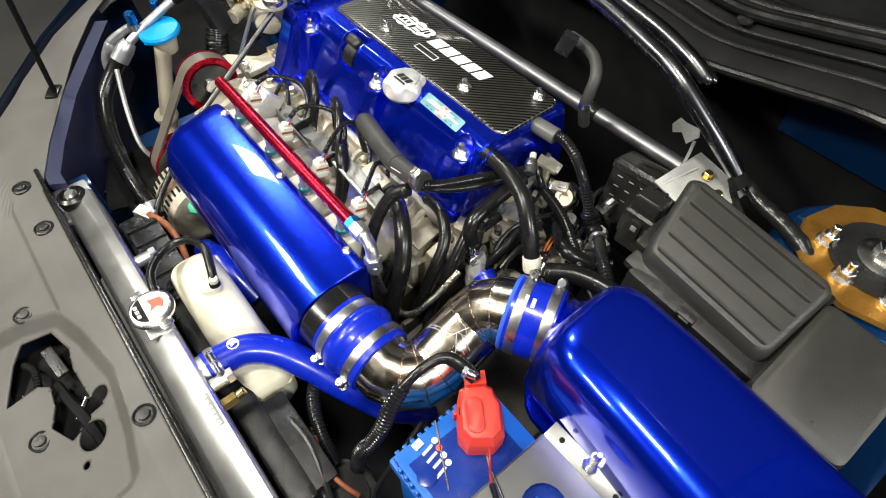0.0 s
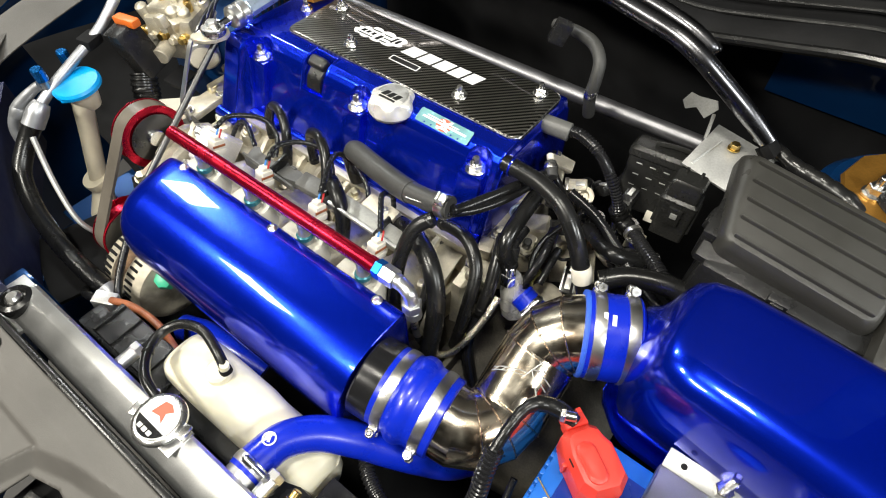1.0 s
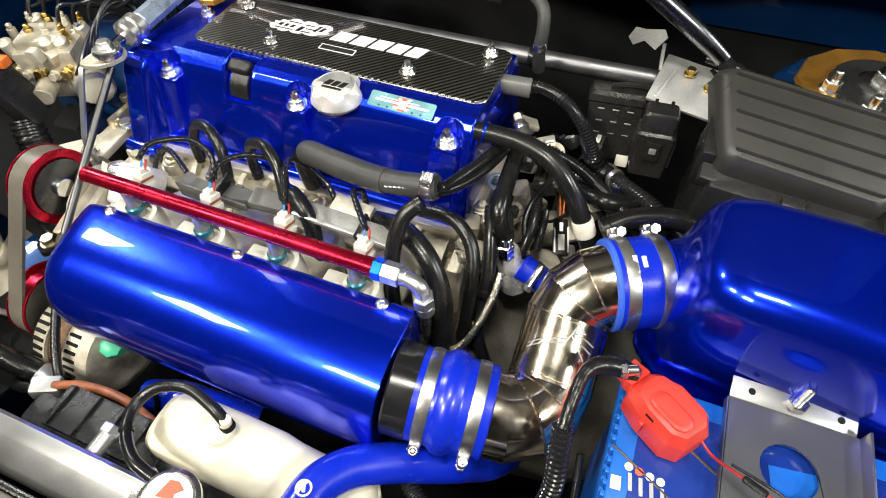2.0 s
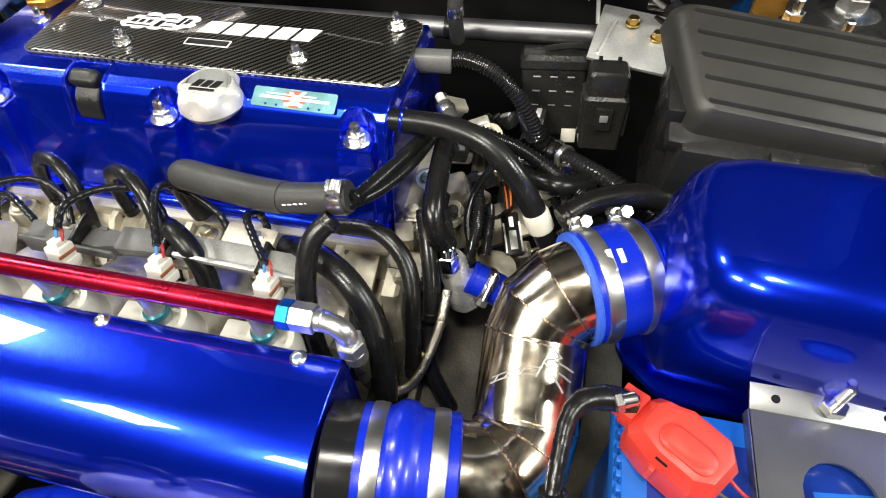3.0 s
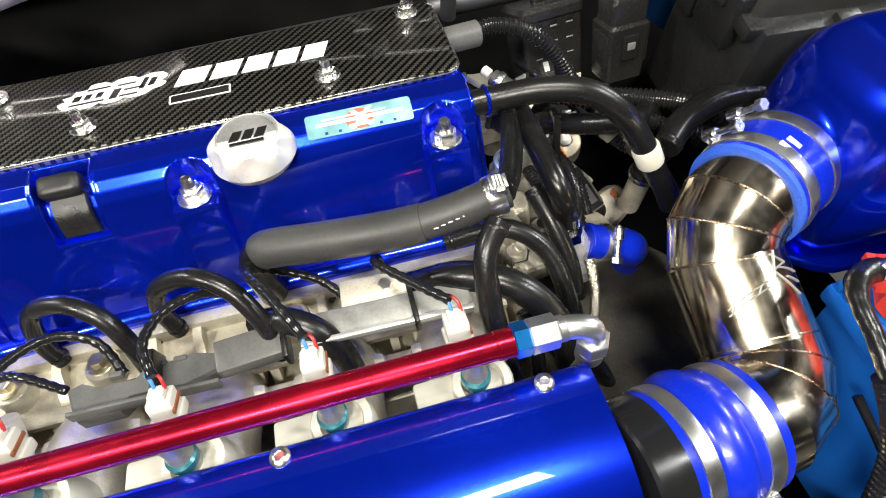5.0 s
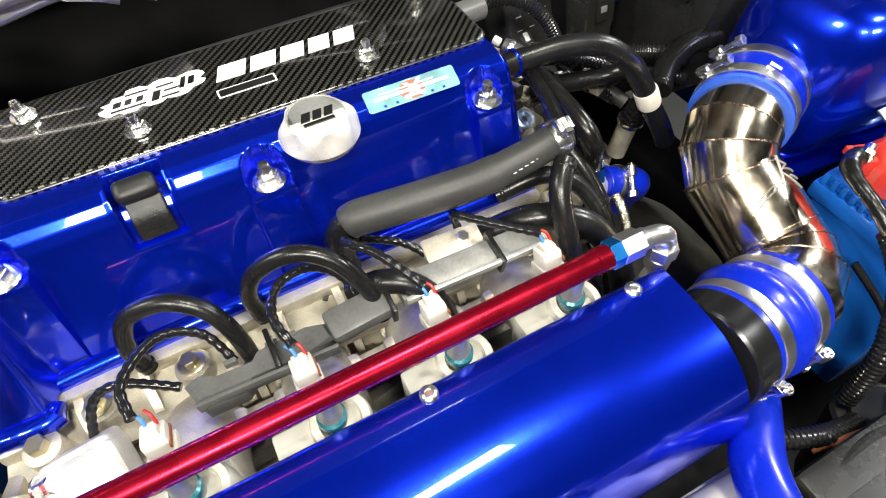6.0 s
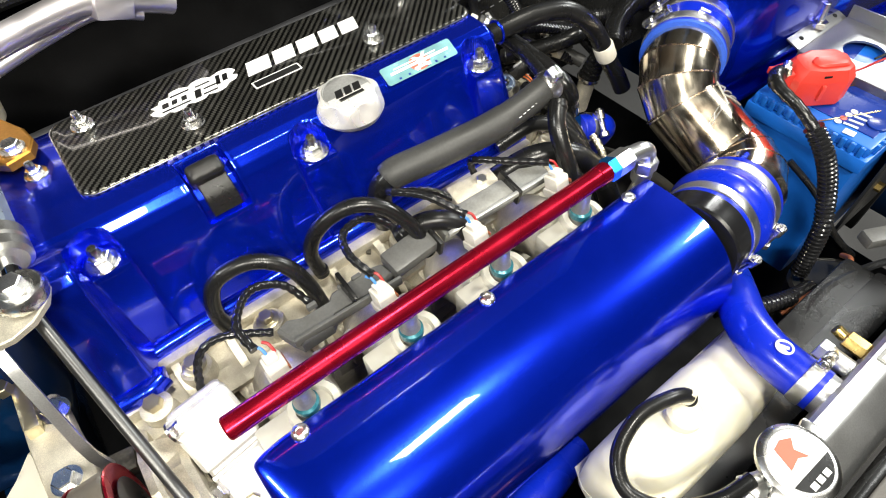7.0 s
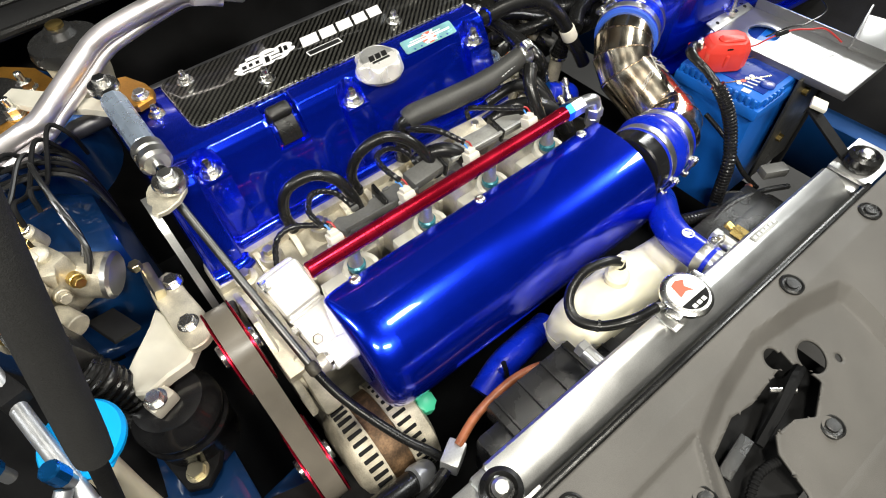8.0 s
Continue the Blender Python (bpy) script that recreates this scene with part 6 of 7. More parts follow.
part("loom", G().tube([(0.277, -0.319, 0.834), (0.280, -0.337, 0.815), (0.283, -0.352, 0.790), (0.280, -0.366, 0.762), (0.272, -0.378, 0.735), (0.266, -0.386, 0.68)], 0.0092, 14, wave=(0.0048, 0.0013)), LOOM, bcb)
part("lug_bolt", G().cyl((0.309, -0.262, 0.850), (0.322, -0.257, 0.851), 0.0048, 12).hexa((0.308, -0.2624, 0.850), (0.313, -0.2605, 0.8503), 0.0068), STEEL, bcb, "bright bolt")
hose("ground_lead", [(0.300, -0.31, 0.77), (0.306, -0.35, 0.745), (0.31, -0.385, 0.71), (0.33, -0.41, 0.68)], 0.0035, RUBBER, "thin black lead beside the battery", "cable")
hose("lower_loom", [(0.14, -0.36, 0.70), (0.17, -0.385, 0.705), (0.21, -0.40, 0.70), (0.25, -0.405, 0.685)], 0.009, LOOM, "corrugated black loom below the coupler", "wiring loom", wave=(0.0048, 0.0014))
hose("sleeved_lead", [(0.195, -0.404, 0.690), (0.230, -0.413, 0.712), (0.258, -0.418, 0.722), (0.282, -0.414, 0.718), (0.300, -0.405, 0.70)], 0.0030, COPPER, "orange-brown sleeved lead near the battery", "cable")
rs = thing("radiator_stay", (0.345, -0.47, 0.78), "small black stay with pale clip at the radiator end", "bracket")
part("arm", G().box((0.340, -0.455, 0.800), (0.016, 0.090, 0.004), 0.001, (20, 0, -15)), DARK, rs)
part("clip", G().box((0.352, -0.420, 0.823), (0.020, 0.020, 0.006), 0.002, (10, 0, 20)), PALE, rs)

# vacuum pipe over the firewall side
vp = thing("brake_vacuum_hose", (0.09, 0.14, 0.93), "grey-black vacuum hose with clip behind the coil cover", "hose")
part("hose", G().tube([(0.1275, 0.118, 0.855), (0.1275, 0.108, 0.890), (0.1285, 0.111, 0.912), (0.1235, 0.122, 0.932), (0.105, 0.138, 0.940), (0.075, 0.155, 0.936), (0.03, 0.18, 0.92)], 0.0080, 14), DULL, vp)
part("clip", G().lathe([(0.0080, 0), (0.0088, 0.002), (0.0088, 0.010), (0.0080, 0.012)], (0.1277, 0.108, 0.888), (0.05, 0.05, 1), 18), STEEL, vp)
part("holder", G().box((0.062, 0.128, 0.945), (0.022, 0.016, 0.030), 0.003, (0, 20, 30)), PLASTIC, vp)

# ---- more leads and small fittings between engine end and gearbox ----
for pts, r, m_, lab in (
        ([(0.20, 0.01, 0.80), (0.192, -0.02, 0.81), (0.180, -0.05, 0.805), (0.176, -0.08, 0.79), (0.185, -0.10, 0.775)], 0.0036, RUBBER, "thin black lead to the connector"),
        ([(0.155, -0.165, 0.735), (0.160, -0.19, 0.70), (0.175, -0.205, 0.67), (0.19, -0.21, 0.63)], 0.0085, LOOM, "black loom diving to the gearbox"),
        ([(0.10, -0.19, 0.79), (0.104, -0.21, 0.765), (0.103, -0.228, 0.73)], 0.006, RUBBER, "thin black lead under the rail end"),
        ([(0.27, 0.03, 0.78), (0.262, -0.01, 0.775), (0.275, -0.04, 0.765)], 0.008, DULL, "grey-black hose below the relays"),
        ([(0.30, 0.00, 0.80), (0.285, -0.02, 0.79), (0.29, -0.06, 0.77)], 0.006, RUBBER, "thin black lead below the fuse box")):
    hose("engine_lead", pts, r, m_, lab, "cable")
fit_ = thing("vacuum_fitting", (0.145, -0.005, 0.85), "ribbed grey vacuum fitting with bright ends behind the breather hose", "fitting")
part("body", G().cyl((0.137, 0.004, 0.858), (0.150, -0.012, 0.852), 0.0075, 16), DULL, fit_)
part("collar", G().lathe([(0.0085, 0), (0.0092, 0.002), (0.0085, 0.006)], (0.140, 0.0, 0.857), (0.6, -0.75, -0.3), 16), STEEL, fit_)
part("spout", G().cyl((0.136, 0.006, 0.859), (0.131, 0.012, 0.862), 0.0045, 12), IVORY, fit_)
sc = thing("shift_cable_bracket", (0.205, -0.02, 0.74), "pale cast cable bracket with bolts on the gearbox", "bracket")
part("plate", G().box((0.205, -0.01, 0.715), (0.06, 0.05, 0.008), 0.003, (10, -12, 25)), CAST, sc)
part("bolt", G().hexa((0.205, -0.01, 0.716), (0.206, -0.01, 0.729), 0.007), STEEL, sc)
for x, y, z in ((0.158, -0.068, 0.780), (0.150, -0.10, 0.772)):
    gc = thing("sensor_plug", (x, y, z - 0.03), "dusty grey sensor standing on the gearbox", "sensor")
    part("body", G().cyl((x, y, z - 0.045), (x, y, z), 0.0085, 14), CAST, gc)
    part("collar", G().hexa((x, y, z - 0.014), (x, y, z - 0.006), 0.0115), STEEL, gc)
    part("top", G().cyl((x, y, z), (x + 0.003, y - 0.004, z + 0.016), 0.0055, 12), PLASTIC, gc)

def rnd_a(v):
    """A small steady tilt drawn from a place."""
    return (v * 7919) % 24 - 12


# firewall side: looms, boots and small plugs behind the breather hose
for pts, r, w_ in (
        ([(0.238, 0.036, 0.790), (0.258, 0.020, 0.795), (0.285, -0.008, 0.806), (0.312, -0.030, 0.810), (0.345, -0.05, 0.80)], 0.0090, (0.0048, 0.0015)),
        ([(0.205, 0.020, 0.788), (0.222, 0.005, 0.786), (0.245, -0.015, 0.780), (0.268, -0.030, 0.765)], 0.0066, (0.0042, 0.0013)),
        ([(0.115, 0.06, 0.82), (0.130, 0.03, 0.825), (0.150, 0.02, 0.81), (0.165, 0.03, 0.78)], 0.0050, None),
        ([(0.20, 0.11, 0.79), (0.205, 0.07, 0.80), (0.225, 0.04, 0.79), (0.24, -0.01, 0.785)], 0.0036, None),
        ([(0.178, -0.040, 0.775), (0.182, -0.065, 0.778), (0.184, -0.095, 0.765), (0.180, -0.115, 0.745)], 0.0052, (0.0036, 0.001)),
        ([(0.192, -0.045, 0.775), (0.196, -0.07, 0.778), (0.197, -0.095, 0.762)], 0.0052, (0.0036, 0.001))):
    hose("bay_loom", pts, r, LOOM, "shiny black corrugated wiring loom behind the breather hose", "wiring loom", wave=w_)
tk = thing("taped_junction", (0.232, 0.034, 0.79), "black taped junction of looms with pale tape ends", "wiring junction")
part("wrap", G().tube([(0.226, 0.034, 0.808), (0.236, 0.036, 0.790), (0.250, 0.026, 0.790)], [0.012, 0.014, 0.0115], 14, wave=(0.008, 0.001)), RUBBER, tk)
part("tape", G().lathe([(0.0118, 0), (0.0122, 0.003), (0.0118, 0.006)], (0.256, 0.022, 0.7945), (0.7, -0.7, 0.15), 16), BAND, tk)
ce = thing("head_end_casting", (0.15, -0.06, 0.68), "pale cast alloy water outlet and bosses on the engine's end", "casting")
part("wall", G().prism([(-0.165, 0.62), (0.06, 0.62), (0.07, 0.70), (0.05, 0.765), (-0.02, 0.780), (-0.10, 0.772), (-0.155, 0.755)], 0.108, 0.124, Matrix(((0, 0, 1, 0), (1, 0, 0, 0), (0, 1, 0, 0), (0, 0, 0, 1))), bev=0.004), CAST, ce)
for x, y, z, sx, sy, sz, a in ((0.148, -0.027, 0.768, 0.040, 0.030, 0.034, 20), (0.132, -0.072, 0.765, 0.030, 0.026, 0.030, -10), (0.158, -0.055, 0.745, 0.022, 0.030, 0.036, 35), (0.130, -0.125, 0.758, 0.034, 0.032, 0.028, 10), (0.165, 0.005, 0.725, 0.036, 0.028, 0.030, -25), (0.150, -0.100, 0.745, 0.034, 0.024, 0.028, 40), (0.140, 0.030, 0.775, 0.040, 0.024, 0.022, 15)):
    part("boss_block", G().box((x, y, z), (sx, sy, sz), 0.007, (rnd_a(x), rnd_a(y), a), 3), CAST, ce)
for x, y, z in ((0.120, -0.072, 0.786), (0.158, -0.050, 0.772), (0.118, -0.125, 0.778), (0.150, -0.100, 0.765), (0.189, 0.033, 0.763)):
    part("stub", G().cyl((x, y, z - 0.03), (x, y, z), 0.0085, 18).cyl((x, y, z), (x + 0.002, y - 0.002, z + 0.007), 0.0055, 14), CAST, ce)
    part("stub_nut", G().hexa((x, y, z - 0.012), (x, y, z - 0.004), 0.0115), STEEL, ce)
part("outlet_bracket", G().box((0.139, 0.037, 0.832), (0.030, 0.018, 0.006), 0.002, (0, 20, 25)), CAST, ce)
part("outlet_post", G().cyl((0.139, 0.037, 0.78), (0.139, 0.037, 0.832), 0.006, 14), CAST, ce)
part("ring", G().lathe([(0.006, 0), (0.0125, 0), (0.0135, 0.004), (0.0125, 0.010), (0.0065, 0.010), (0.006, 0.004)], (0.177, 0.042, 0.790), (0.2, -0.5, 0.8), 22), CAST, ce)
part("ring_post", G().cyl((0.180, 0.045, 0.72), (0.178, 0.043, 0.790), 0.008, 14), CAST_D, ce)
rl = thing("solenoid", (0.232, 0.036, 0.69), "pale round solenoid below the relay holder", "solenoid")
part("can", G().cyl((0.240, 0.05, 0.70), (0.230, 0.032, 0.732), 0.017, 26), CAST, rl)
part("tip", G().cyl((0.230, 0.032, 0.731), (0.226, 0.026, 0.742), 0.008, 16), STEEL, rl)
part("elbow", G().tube([(0.224, 0.15, 0.66), (0.222, 0.145, 0.70), (0.218, 0.13, 0.72), (0.215, 0.105, 0.725)], 0.014, 16), DULL, rl, "grey rubber elbow")
rng = random.Random(7)
for k, (x, y, z) in enumerate(((0.165, 0.045, 0.80), (0.190, 0.070, 0.79), (0.215, 0.01, 0.785), (0.245, -0.015, 0.785), (0.150, 0.005, 0.80), (0.225, 0.085, 0.785), (0.265, 0.015, 0.79), (0.18, -0.02, 0.785), (0.29, -0.015, 0.785), (0.135, 0.055, 0.815))):
    pc = thing("loom_plug", (x, y, z - 0.02), "small grey-black plug clipped in the wiring loom" if k % 3 else "small pale plug clipped in the wiring loom", "connector")
    a, b, c = rng.uniform(-40, 40), rng.uniform(-30, 30), rng.uniform(0, 180)
    m = Matrix.Translation((x, y, z)) @ pose(0, 0, 0, a, b, c)
    part("shell", G().box((x, y, z), (0.016, 0.024, 0.014), 0.002, (a, b, c)), PLASTIC if k % 3 else CAST, pc)
    part("cap", G().box(m @ Vector((0, 0.014, 0)), (0.019, 0.006, 0.017), 0.0015, (a, b, c)), DULL if k % 3 else STEEL, pc)
    part("catch", G().box(m @ Vector((0, -0.004, 0.0075)), (0.006, 0.012, 0.003), 0.0008, (a, b, c)), SHEET, pc)
for k, (x, y) in enumerate(((0.16, 0.08), (0.20, 0.035), (0.24, 0.05), (0.27, -0.05))):
    bt = thing("gearbox_boot", (x, y, 0.70), "ribbed black rubber boot over a pale cast stub", "boot")
    part("stub", G().cyl((x, y, 0.70), (x + 0.004, y - 0.004, 0.752), 0.011, 18), CAST, bt)
    part("bellows", G().tube([(x + 0.004, y - 0.004, 0.748), (x + 0.008, y - 0.009, 0.775), (x + 0.010, y - 0.018, 0.795)], [0.014, 0.012, 0.009], 16, wave=(0.006, 0.0022)), RUBBER, bt)
    part("clip", G().lathe([(0.0148, 0), (0.0152, 0.002), (0.0148, 0.005)], (x + 0.004, y - 0.004, 0.748), (0.1, -0.1, 1), 20), STEEL, bt)

gp = thing("damper_bracket", (-0.35, 0.07, 0.88), "gold anodised bracket holding the rear end of the damper", "bracket")
part("plate", G().prism([(-0.306, 0.045), (-0.300, 0.060), (-0.303, 0.080), (-0.316, 0.108), (-0.334, 0.114), (-0.350, 0.100), (-0.345, 0.060), (-0.325, 0.040)], 0.897, 0.905, bev=0.0015), GOLD_ANO, gp)
part("bolt", G().lathe([(0.010, 0), (0.010, 0.002)], (-0.316, 0.055, 0.905)).hexa((-0.316, 0.055, 0.9065), (-0.316, 0.055, 0.913), 0.0075), STEEL, gp)
part("arm", G().prism([(-0.345, 0.098), (-0.344, 0.110), (-0.363, 0.114), (-0.400, 0.165), (-0.430, 0.20), (-0.447, 0.186), (-0.417, 0.136), (-0.371, 0.094), (-0.356, 0.075)], 0.885, 0.893, bev=0.001), PALE, gp, "pale olive plate")


# ---- coil wiring along the head ----
hl = thing("injector_loom", (-0.10, -0.18, 0.80), "grey-black wiring duct behind the injectors", "wiring duct")
part("duct", G().prism([(-0.224, -0.171), (-0.216, -0.168), (-0.205, -0.174), (-0.176, -0.173), (-0.170, -0.168), (-0.132, -0.167), (-0.120, -0.171), (-0.118, -0.184), (-0.140, -0.190), (-0.180, -0.190), (-0.186, -0.196), (-0.214, -0.196), (-0.219, -0.186)], 0.800, 0.813, bev=0.003), GREYP, hl, "grey plastic duct")
part("duct", G().box((-0.095, -0.178, 0.815), (0.050, 0.024, 0.014), 0.003, (8, 0, 4)), GREYP, hl)
part("bright_duct", G().box((0.000, -0.176, 0.812), (0.124, 0.022, 0.014), 0.003, (8, 0, -2)), GREYM, hl, "bright alloy-coloured duct")
part("bright_lid", G().box((-0.005, -0.158, 0.812), (0.050, 0.030, 0.012), 0.003, (12, 0, -4)), CAST, hl)
part("lid_screw", G().hexa((0.004, -0.156, 0.818), (0.004, -0.157, 0.824), 0.005), STEEL, hl)
part("duct_lip", G().box((0.000, -0.1905, 0.820), (0.122, 0.004, 0.006), 0.001, (8, 0, -2)), SHEET, hl)
for x in (-0.190, -0.160, -0.146):
    part("duct_notch", G().box((x, -0.1690, 0.812), (0.009, 0.004, 0.006), 0.001), GREYP, hl)
part("duct_edge", G().box((-0.168, -0.1945, 0.814), (0.10, 0.003, 0.010), 0.001, (0, 0, -2)), GREYP, hl)
for x in (-0.160, -0.072, 0.02):
    part("strap", G().box((x, -0.178, 0.816), (0.004, 0.030, 0.020), 0.001, (10, 0, 0)), RUBBER, hl)
for pts, r, lab in (([(-0.252, -0.121, 0.778), (-0.255, -0.117, 0.806), (-0.243, -0.114, 0.834), (-0.215, -0.122, 0.845), (-0.192, -0.135, 0.836), (-0.181, -0.148, 0.812), (-0.178, -0.16, 0.78)], 0.0068, "black rubber hose arching over the head"),
                    ([(-0.160, -0.124, 0.782), (-0.163, -0.121, 0.812), (-0.150, -0.126, 0.842), (-0.122, -0.136, 0.857), (-0.098, -0.150, 0.850), (-0.083, -0.168, 0.828), (-0.078, -0.18, 0.80)], 0.0068, "black rubber hose arching over the head"),
                    ([(-0.092, -0.155, 0.812), (-0.070, -0.168, 0.826), (-0.050, -0.180, 0.822), (-0.036, -0.192, 0.800), (-0.030, -0.21, 0.765)], 0.0095, "shiny black hose bending down between the injectors")):
    hose("coolant_hose", pts, r, RUBBER, lab)
for pts in ([(-0.300, -0.165, 0.770), (-0.285, -0.150, 0.805), (-0.262, -0.150, 0.816), (-0.226, -0.168, 0.808)],
            [(-0.145, -0.203, 0.853), (-0.150, -0.180, 0.858), (-0.140, -0.150, 0.848), (-0.115, -0.138, 0.838), (-0.095, -0.146, 0.822), (-0.088, -0.165, 0.800)],
            [(-0.245, -0.203, 0.853), (-0.246, -0.178, 0.856), (-0.225, -0.146, 0.842), (-0.200, -0.146, 0.826), (-0.188, -0.165, 0.806)],
            [(-0.052, -0.203, 0.853), (-0.070, -0.170, 0.862), (-0.085, -0.140, 0.852), (-0.070, -0.130, 0.835), (-0.040, -0.140, 0.822), (-0.020, -0.162, 0.808)],
            [(0.042, -0.203, 0.853), (0.020, -0.178, 0.850), (0.002, -0.155, 0.846), (0.004, -0.140, 0.830), (0.010, -0.150, 0.80)]):
    hose("injector_lead", pts, 0.0036, LOOM, "taped black lead draped over the head", "wire", wave=(0.0075, 0.0005))

# ---- timing end: belt, pulleys, pump, alternator ----
bd = thing("drive_belt", (-0.37, -0.26, 0.60), "worn grey-brown drive belt over red pulleys", "belt")
BX = -0.3755


def belt_loop(circles, n=18):
    """Outer tangent loop round two circles (y, z, r)."""
    (y0, z0, r0), (y1, z1, r1) = circles
    d, a = math.hypot(y1 - y0, z1 - z0), math.atan2(z1 - z0, y1 - y0)
    b = math.acos((r0 - r1) / d)
    pts = [(y0 + r0 * math.cos(t), z0 + r0 * math.sin(t)) for t in [a + b + (6.28318 - 2 * b) * k / n for k in range(n + 1)]]
    pts += [(y1 + r1 * math.cos(t), z1 + r1 * math.sin(t)) for t in [a - b + 2 * b * k / n for k in range(n + 1)]]
    return pts


PUL = ((-0.238, 0.800, 0.046), (-0.330, 0.6755, 0.048))
loop = belt_loop(PUL)
g = G()
inner = belt_loop(tuple((y, z, r - 0.004) for y, z, r in PUL))
rows = [[Vector((x, y, z)) for y, z in l] for x, l in ((BX - 0.0112, inner), (BX - 0.0112, loop), (BX + 0.0112, loop), (BX + 0.0112, inner))]
m_ = len(loop)
g.add([p for r in rows for p in r], [(a * m_ + k, a * m_ + (k + 1) % m_, (a + 1) % 4 * m_ + (k + 1) % m_, (a + 1) % 4 * m_ + k) for a in range(4) for k in range(m_)])
part("belt", g, BELT, bd)
for k, (y, z, r) in enumerate(PUL):
    part("pulley", G().lathe([(r - 0.004, -0.0145), (r + 0.001, -0.014), (r + 0.001, -0.0125), (r - 0.005, -0.012), (r - 0.005, 0.012), (r + 0.001, 0.0125), (r + 0.001, 0.014), (r - 0.006, 0.0145), (r - 0.012, 0.012), (0.014, 0.010)], (BX, y, z), (1, 0, 0), 44), RED_ANO, bd, "red anodised pulley")
    e = r - (0.011, 0.0015)[k]
    part("pulley_face", G().lathe([(e, 0.0), (e, 0.0005), (0.015, 0.0005)], (BX + 0.0150, y, z), (1, 0, 0), 36), ROD, bd, "dark recessed face")
    part("hub", G().cyl((BX - 0.020, y, z), (BX + 0.02, y, z), 0.012), STEEL, bd)
tn = thing("belt_bracket", (-0.335, -0.235, 0.72), "cast aluminium pump bracket beside the belt", "bracket")
part("plate", G().prism([(-0.05, -0.045), (0.03, -0.06), (0.055, -0.02), (0.05, 0.04), (0.0, 0.06), (-0.04, 0.03)], -0.014, 0.014, Matrix.Translation((-0.338, -0.222, 0.744)) @ pose(0, 0, 0, 0, 90, 0) @ pose(0, 0, 0, 0, 0, 25), bev=0.005), CAST, tn)
part("frame", G().prism([(-0.160, 0.780), (-0.195, 0.800), (-0.225, 0.802), (-0.250, 0.786), (-0.285, 0.744), (-0.302, 0.705), (-0.275, 0.690), (-0.235, 0.720), (-0.185, 0.750)], -0.3525, -0.3440, Matrix(((0, 0, 1, 0), (1, 0, 0, 0), (0, 1, 0, 0), (0, 0, 0, 1))), bev=0.003), CAST, tn)
for y, z, r in ((-0.208, 0.778, 0.010), (-0.238, 0.756, 0.012), (-0.272, 0.722, 0.010)):
    part("frame_hole", G().cyl((-0.3535, y, z), (-0.3430, y, z), r, 20), DARK, tn)
part("web", G().box((-0.330, -0.268, 0.728), (0.022, 0.055, 0.085), 0.006, (-28, 0, 0)), CAST, tn)
part("slope", G().loft([[Vector((x, y, z)) for x, y, z in ((-0.346, -0.185 - 0.09 * q, 0.802 - 0.064 * q), (-0.334, -0.186 - 0.09 * q, 0.796 - 0.064 * q), (-0.322, -0.188 - 0.09 * q, 0.786 - 0.064 * q), (-0.326, -0.180 - 0.09 * q, 0.770 - 0.064 * q), (-0.346, -0.178 - 0.09 * q, 0.780 - 0.064 * q))] for q in (0, 0.03, 0.97, 1)]), CAST, tn)
part("lug", G().lathe([(0.005, -0.0005), (0.0095, 0), (0.0105, 0.002), (0.0105, 0.033), (0.0095, 0.035), (0.005, 0.0355)], (-0.343, -0.275, 0.738), (1, 0, 0.12), 22), CAST, tn)
part("lug_web", G().box((-0.335, -0.266, 0.726), (0.014, 0.030, 0.030), 0.004, (36, 0, 0)), CAST, tn)
part("lug_bolt", G().hexa((-0.309, -0.275, 0.742), (-0.304, -0.275, 0.7426), 0.0075), STEEL, tn)
for y, z in ((-0.190, 0.798), (-0.235, 0.765)):
    part("bolt", G().lathe([(0.010, 0), (0.010, 0.002)], (-0.324, y, z), (1, 0, 0.3), 16).hexa((-0.323, y, z), (-0.316, y, z + 0.002), 0.0075), STEEL, tn)
ht = thing("thermostat_housing", (-0.30, -0.20, 0.72), "cast alloy housing at the timing end of the engine, glare in its pale colour", "housing")
HC, HR = Vector((-0.2975, -0.2165, 0.7500)), (36, 0, 7)
HU, HN, HX = Vector((-0.10, 0.803, 0.588)), Vector((0.07, -0.583, 0.809)), Vector((0.993, 0.122, 0.0))
part("body", G().box(HC, (0.046, 0.130, 0.040), 0.006, HR, 3), CAST_P, ht)
part("upper_step", G().box(HC + HU * 0.036 + HN * 0.004, (0.050, 0.050, 0.044), 0.007, HR, 3), CAST_P, ht)
part("lower_step", G().box(HC - HU * 0.052 + HX * 0.006 - HN * 0.002, (0.044, 0.034, 0.046), 0.006, HR, 3), CAST_P, ht)
part("joint_rib", G().box(HC + HU * 0.006 + HN * 0.0205, (0.047, 0.004, 0.004), 0.0015, HR, 2), CAST_P, ht)
part("cover_bolt", G().hexa(HC - HU * 0.026 + HN * 0.019 - HX * 0.012, HC - HU * 0.026 + HN * 0.026 - HX * 0.012, 0.006), ZINC, ht)
part("bolt_boss", G().lathe([(0.014, 0), (0.013, 0.03), (0.009, 0.032)], (-0.330, -0.150, 0.752)), CAST, ht)
part("bolt", G().hexa((-0.330, -0.150, 0.784), (-0.330, -0.150, 0.792), 0.0075), ZINC, ht)
for y, z in ((-0.12, 0.782), (-0.145, 0.770)):
    part("chain_case", G().box((-0.345, y, z - 0.03), (0.034, 0.05, 0.06), 0.008), CAST, ht)

al = thing("alternator", (-0.30, -0.345, 0.60), "dusty cast aluminium alternator with slotted ends", "alternator")
AC, AX = Vector((-0.302, -0.345, 0.646)), Vector((1, 0, 0))
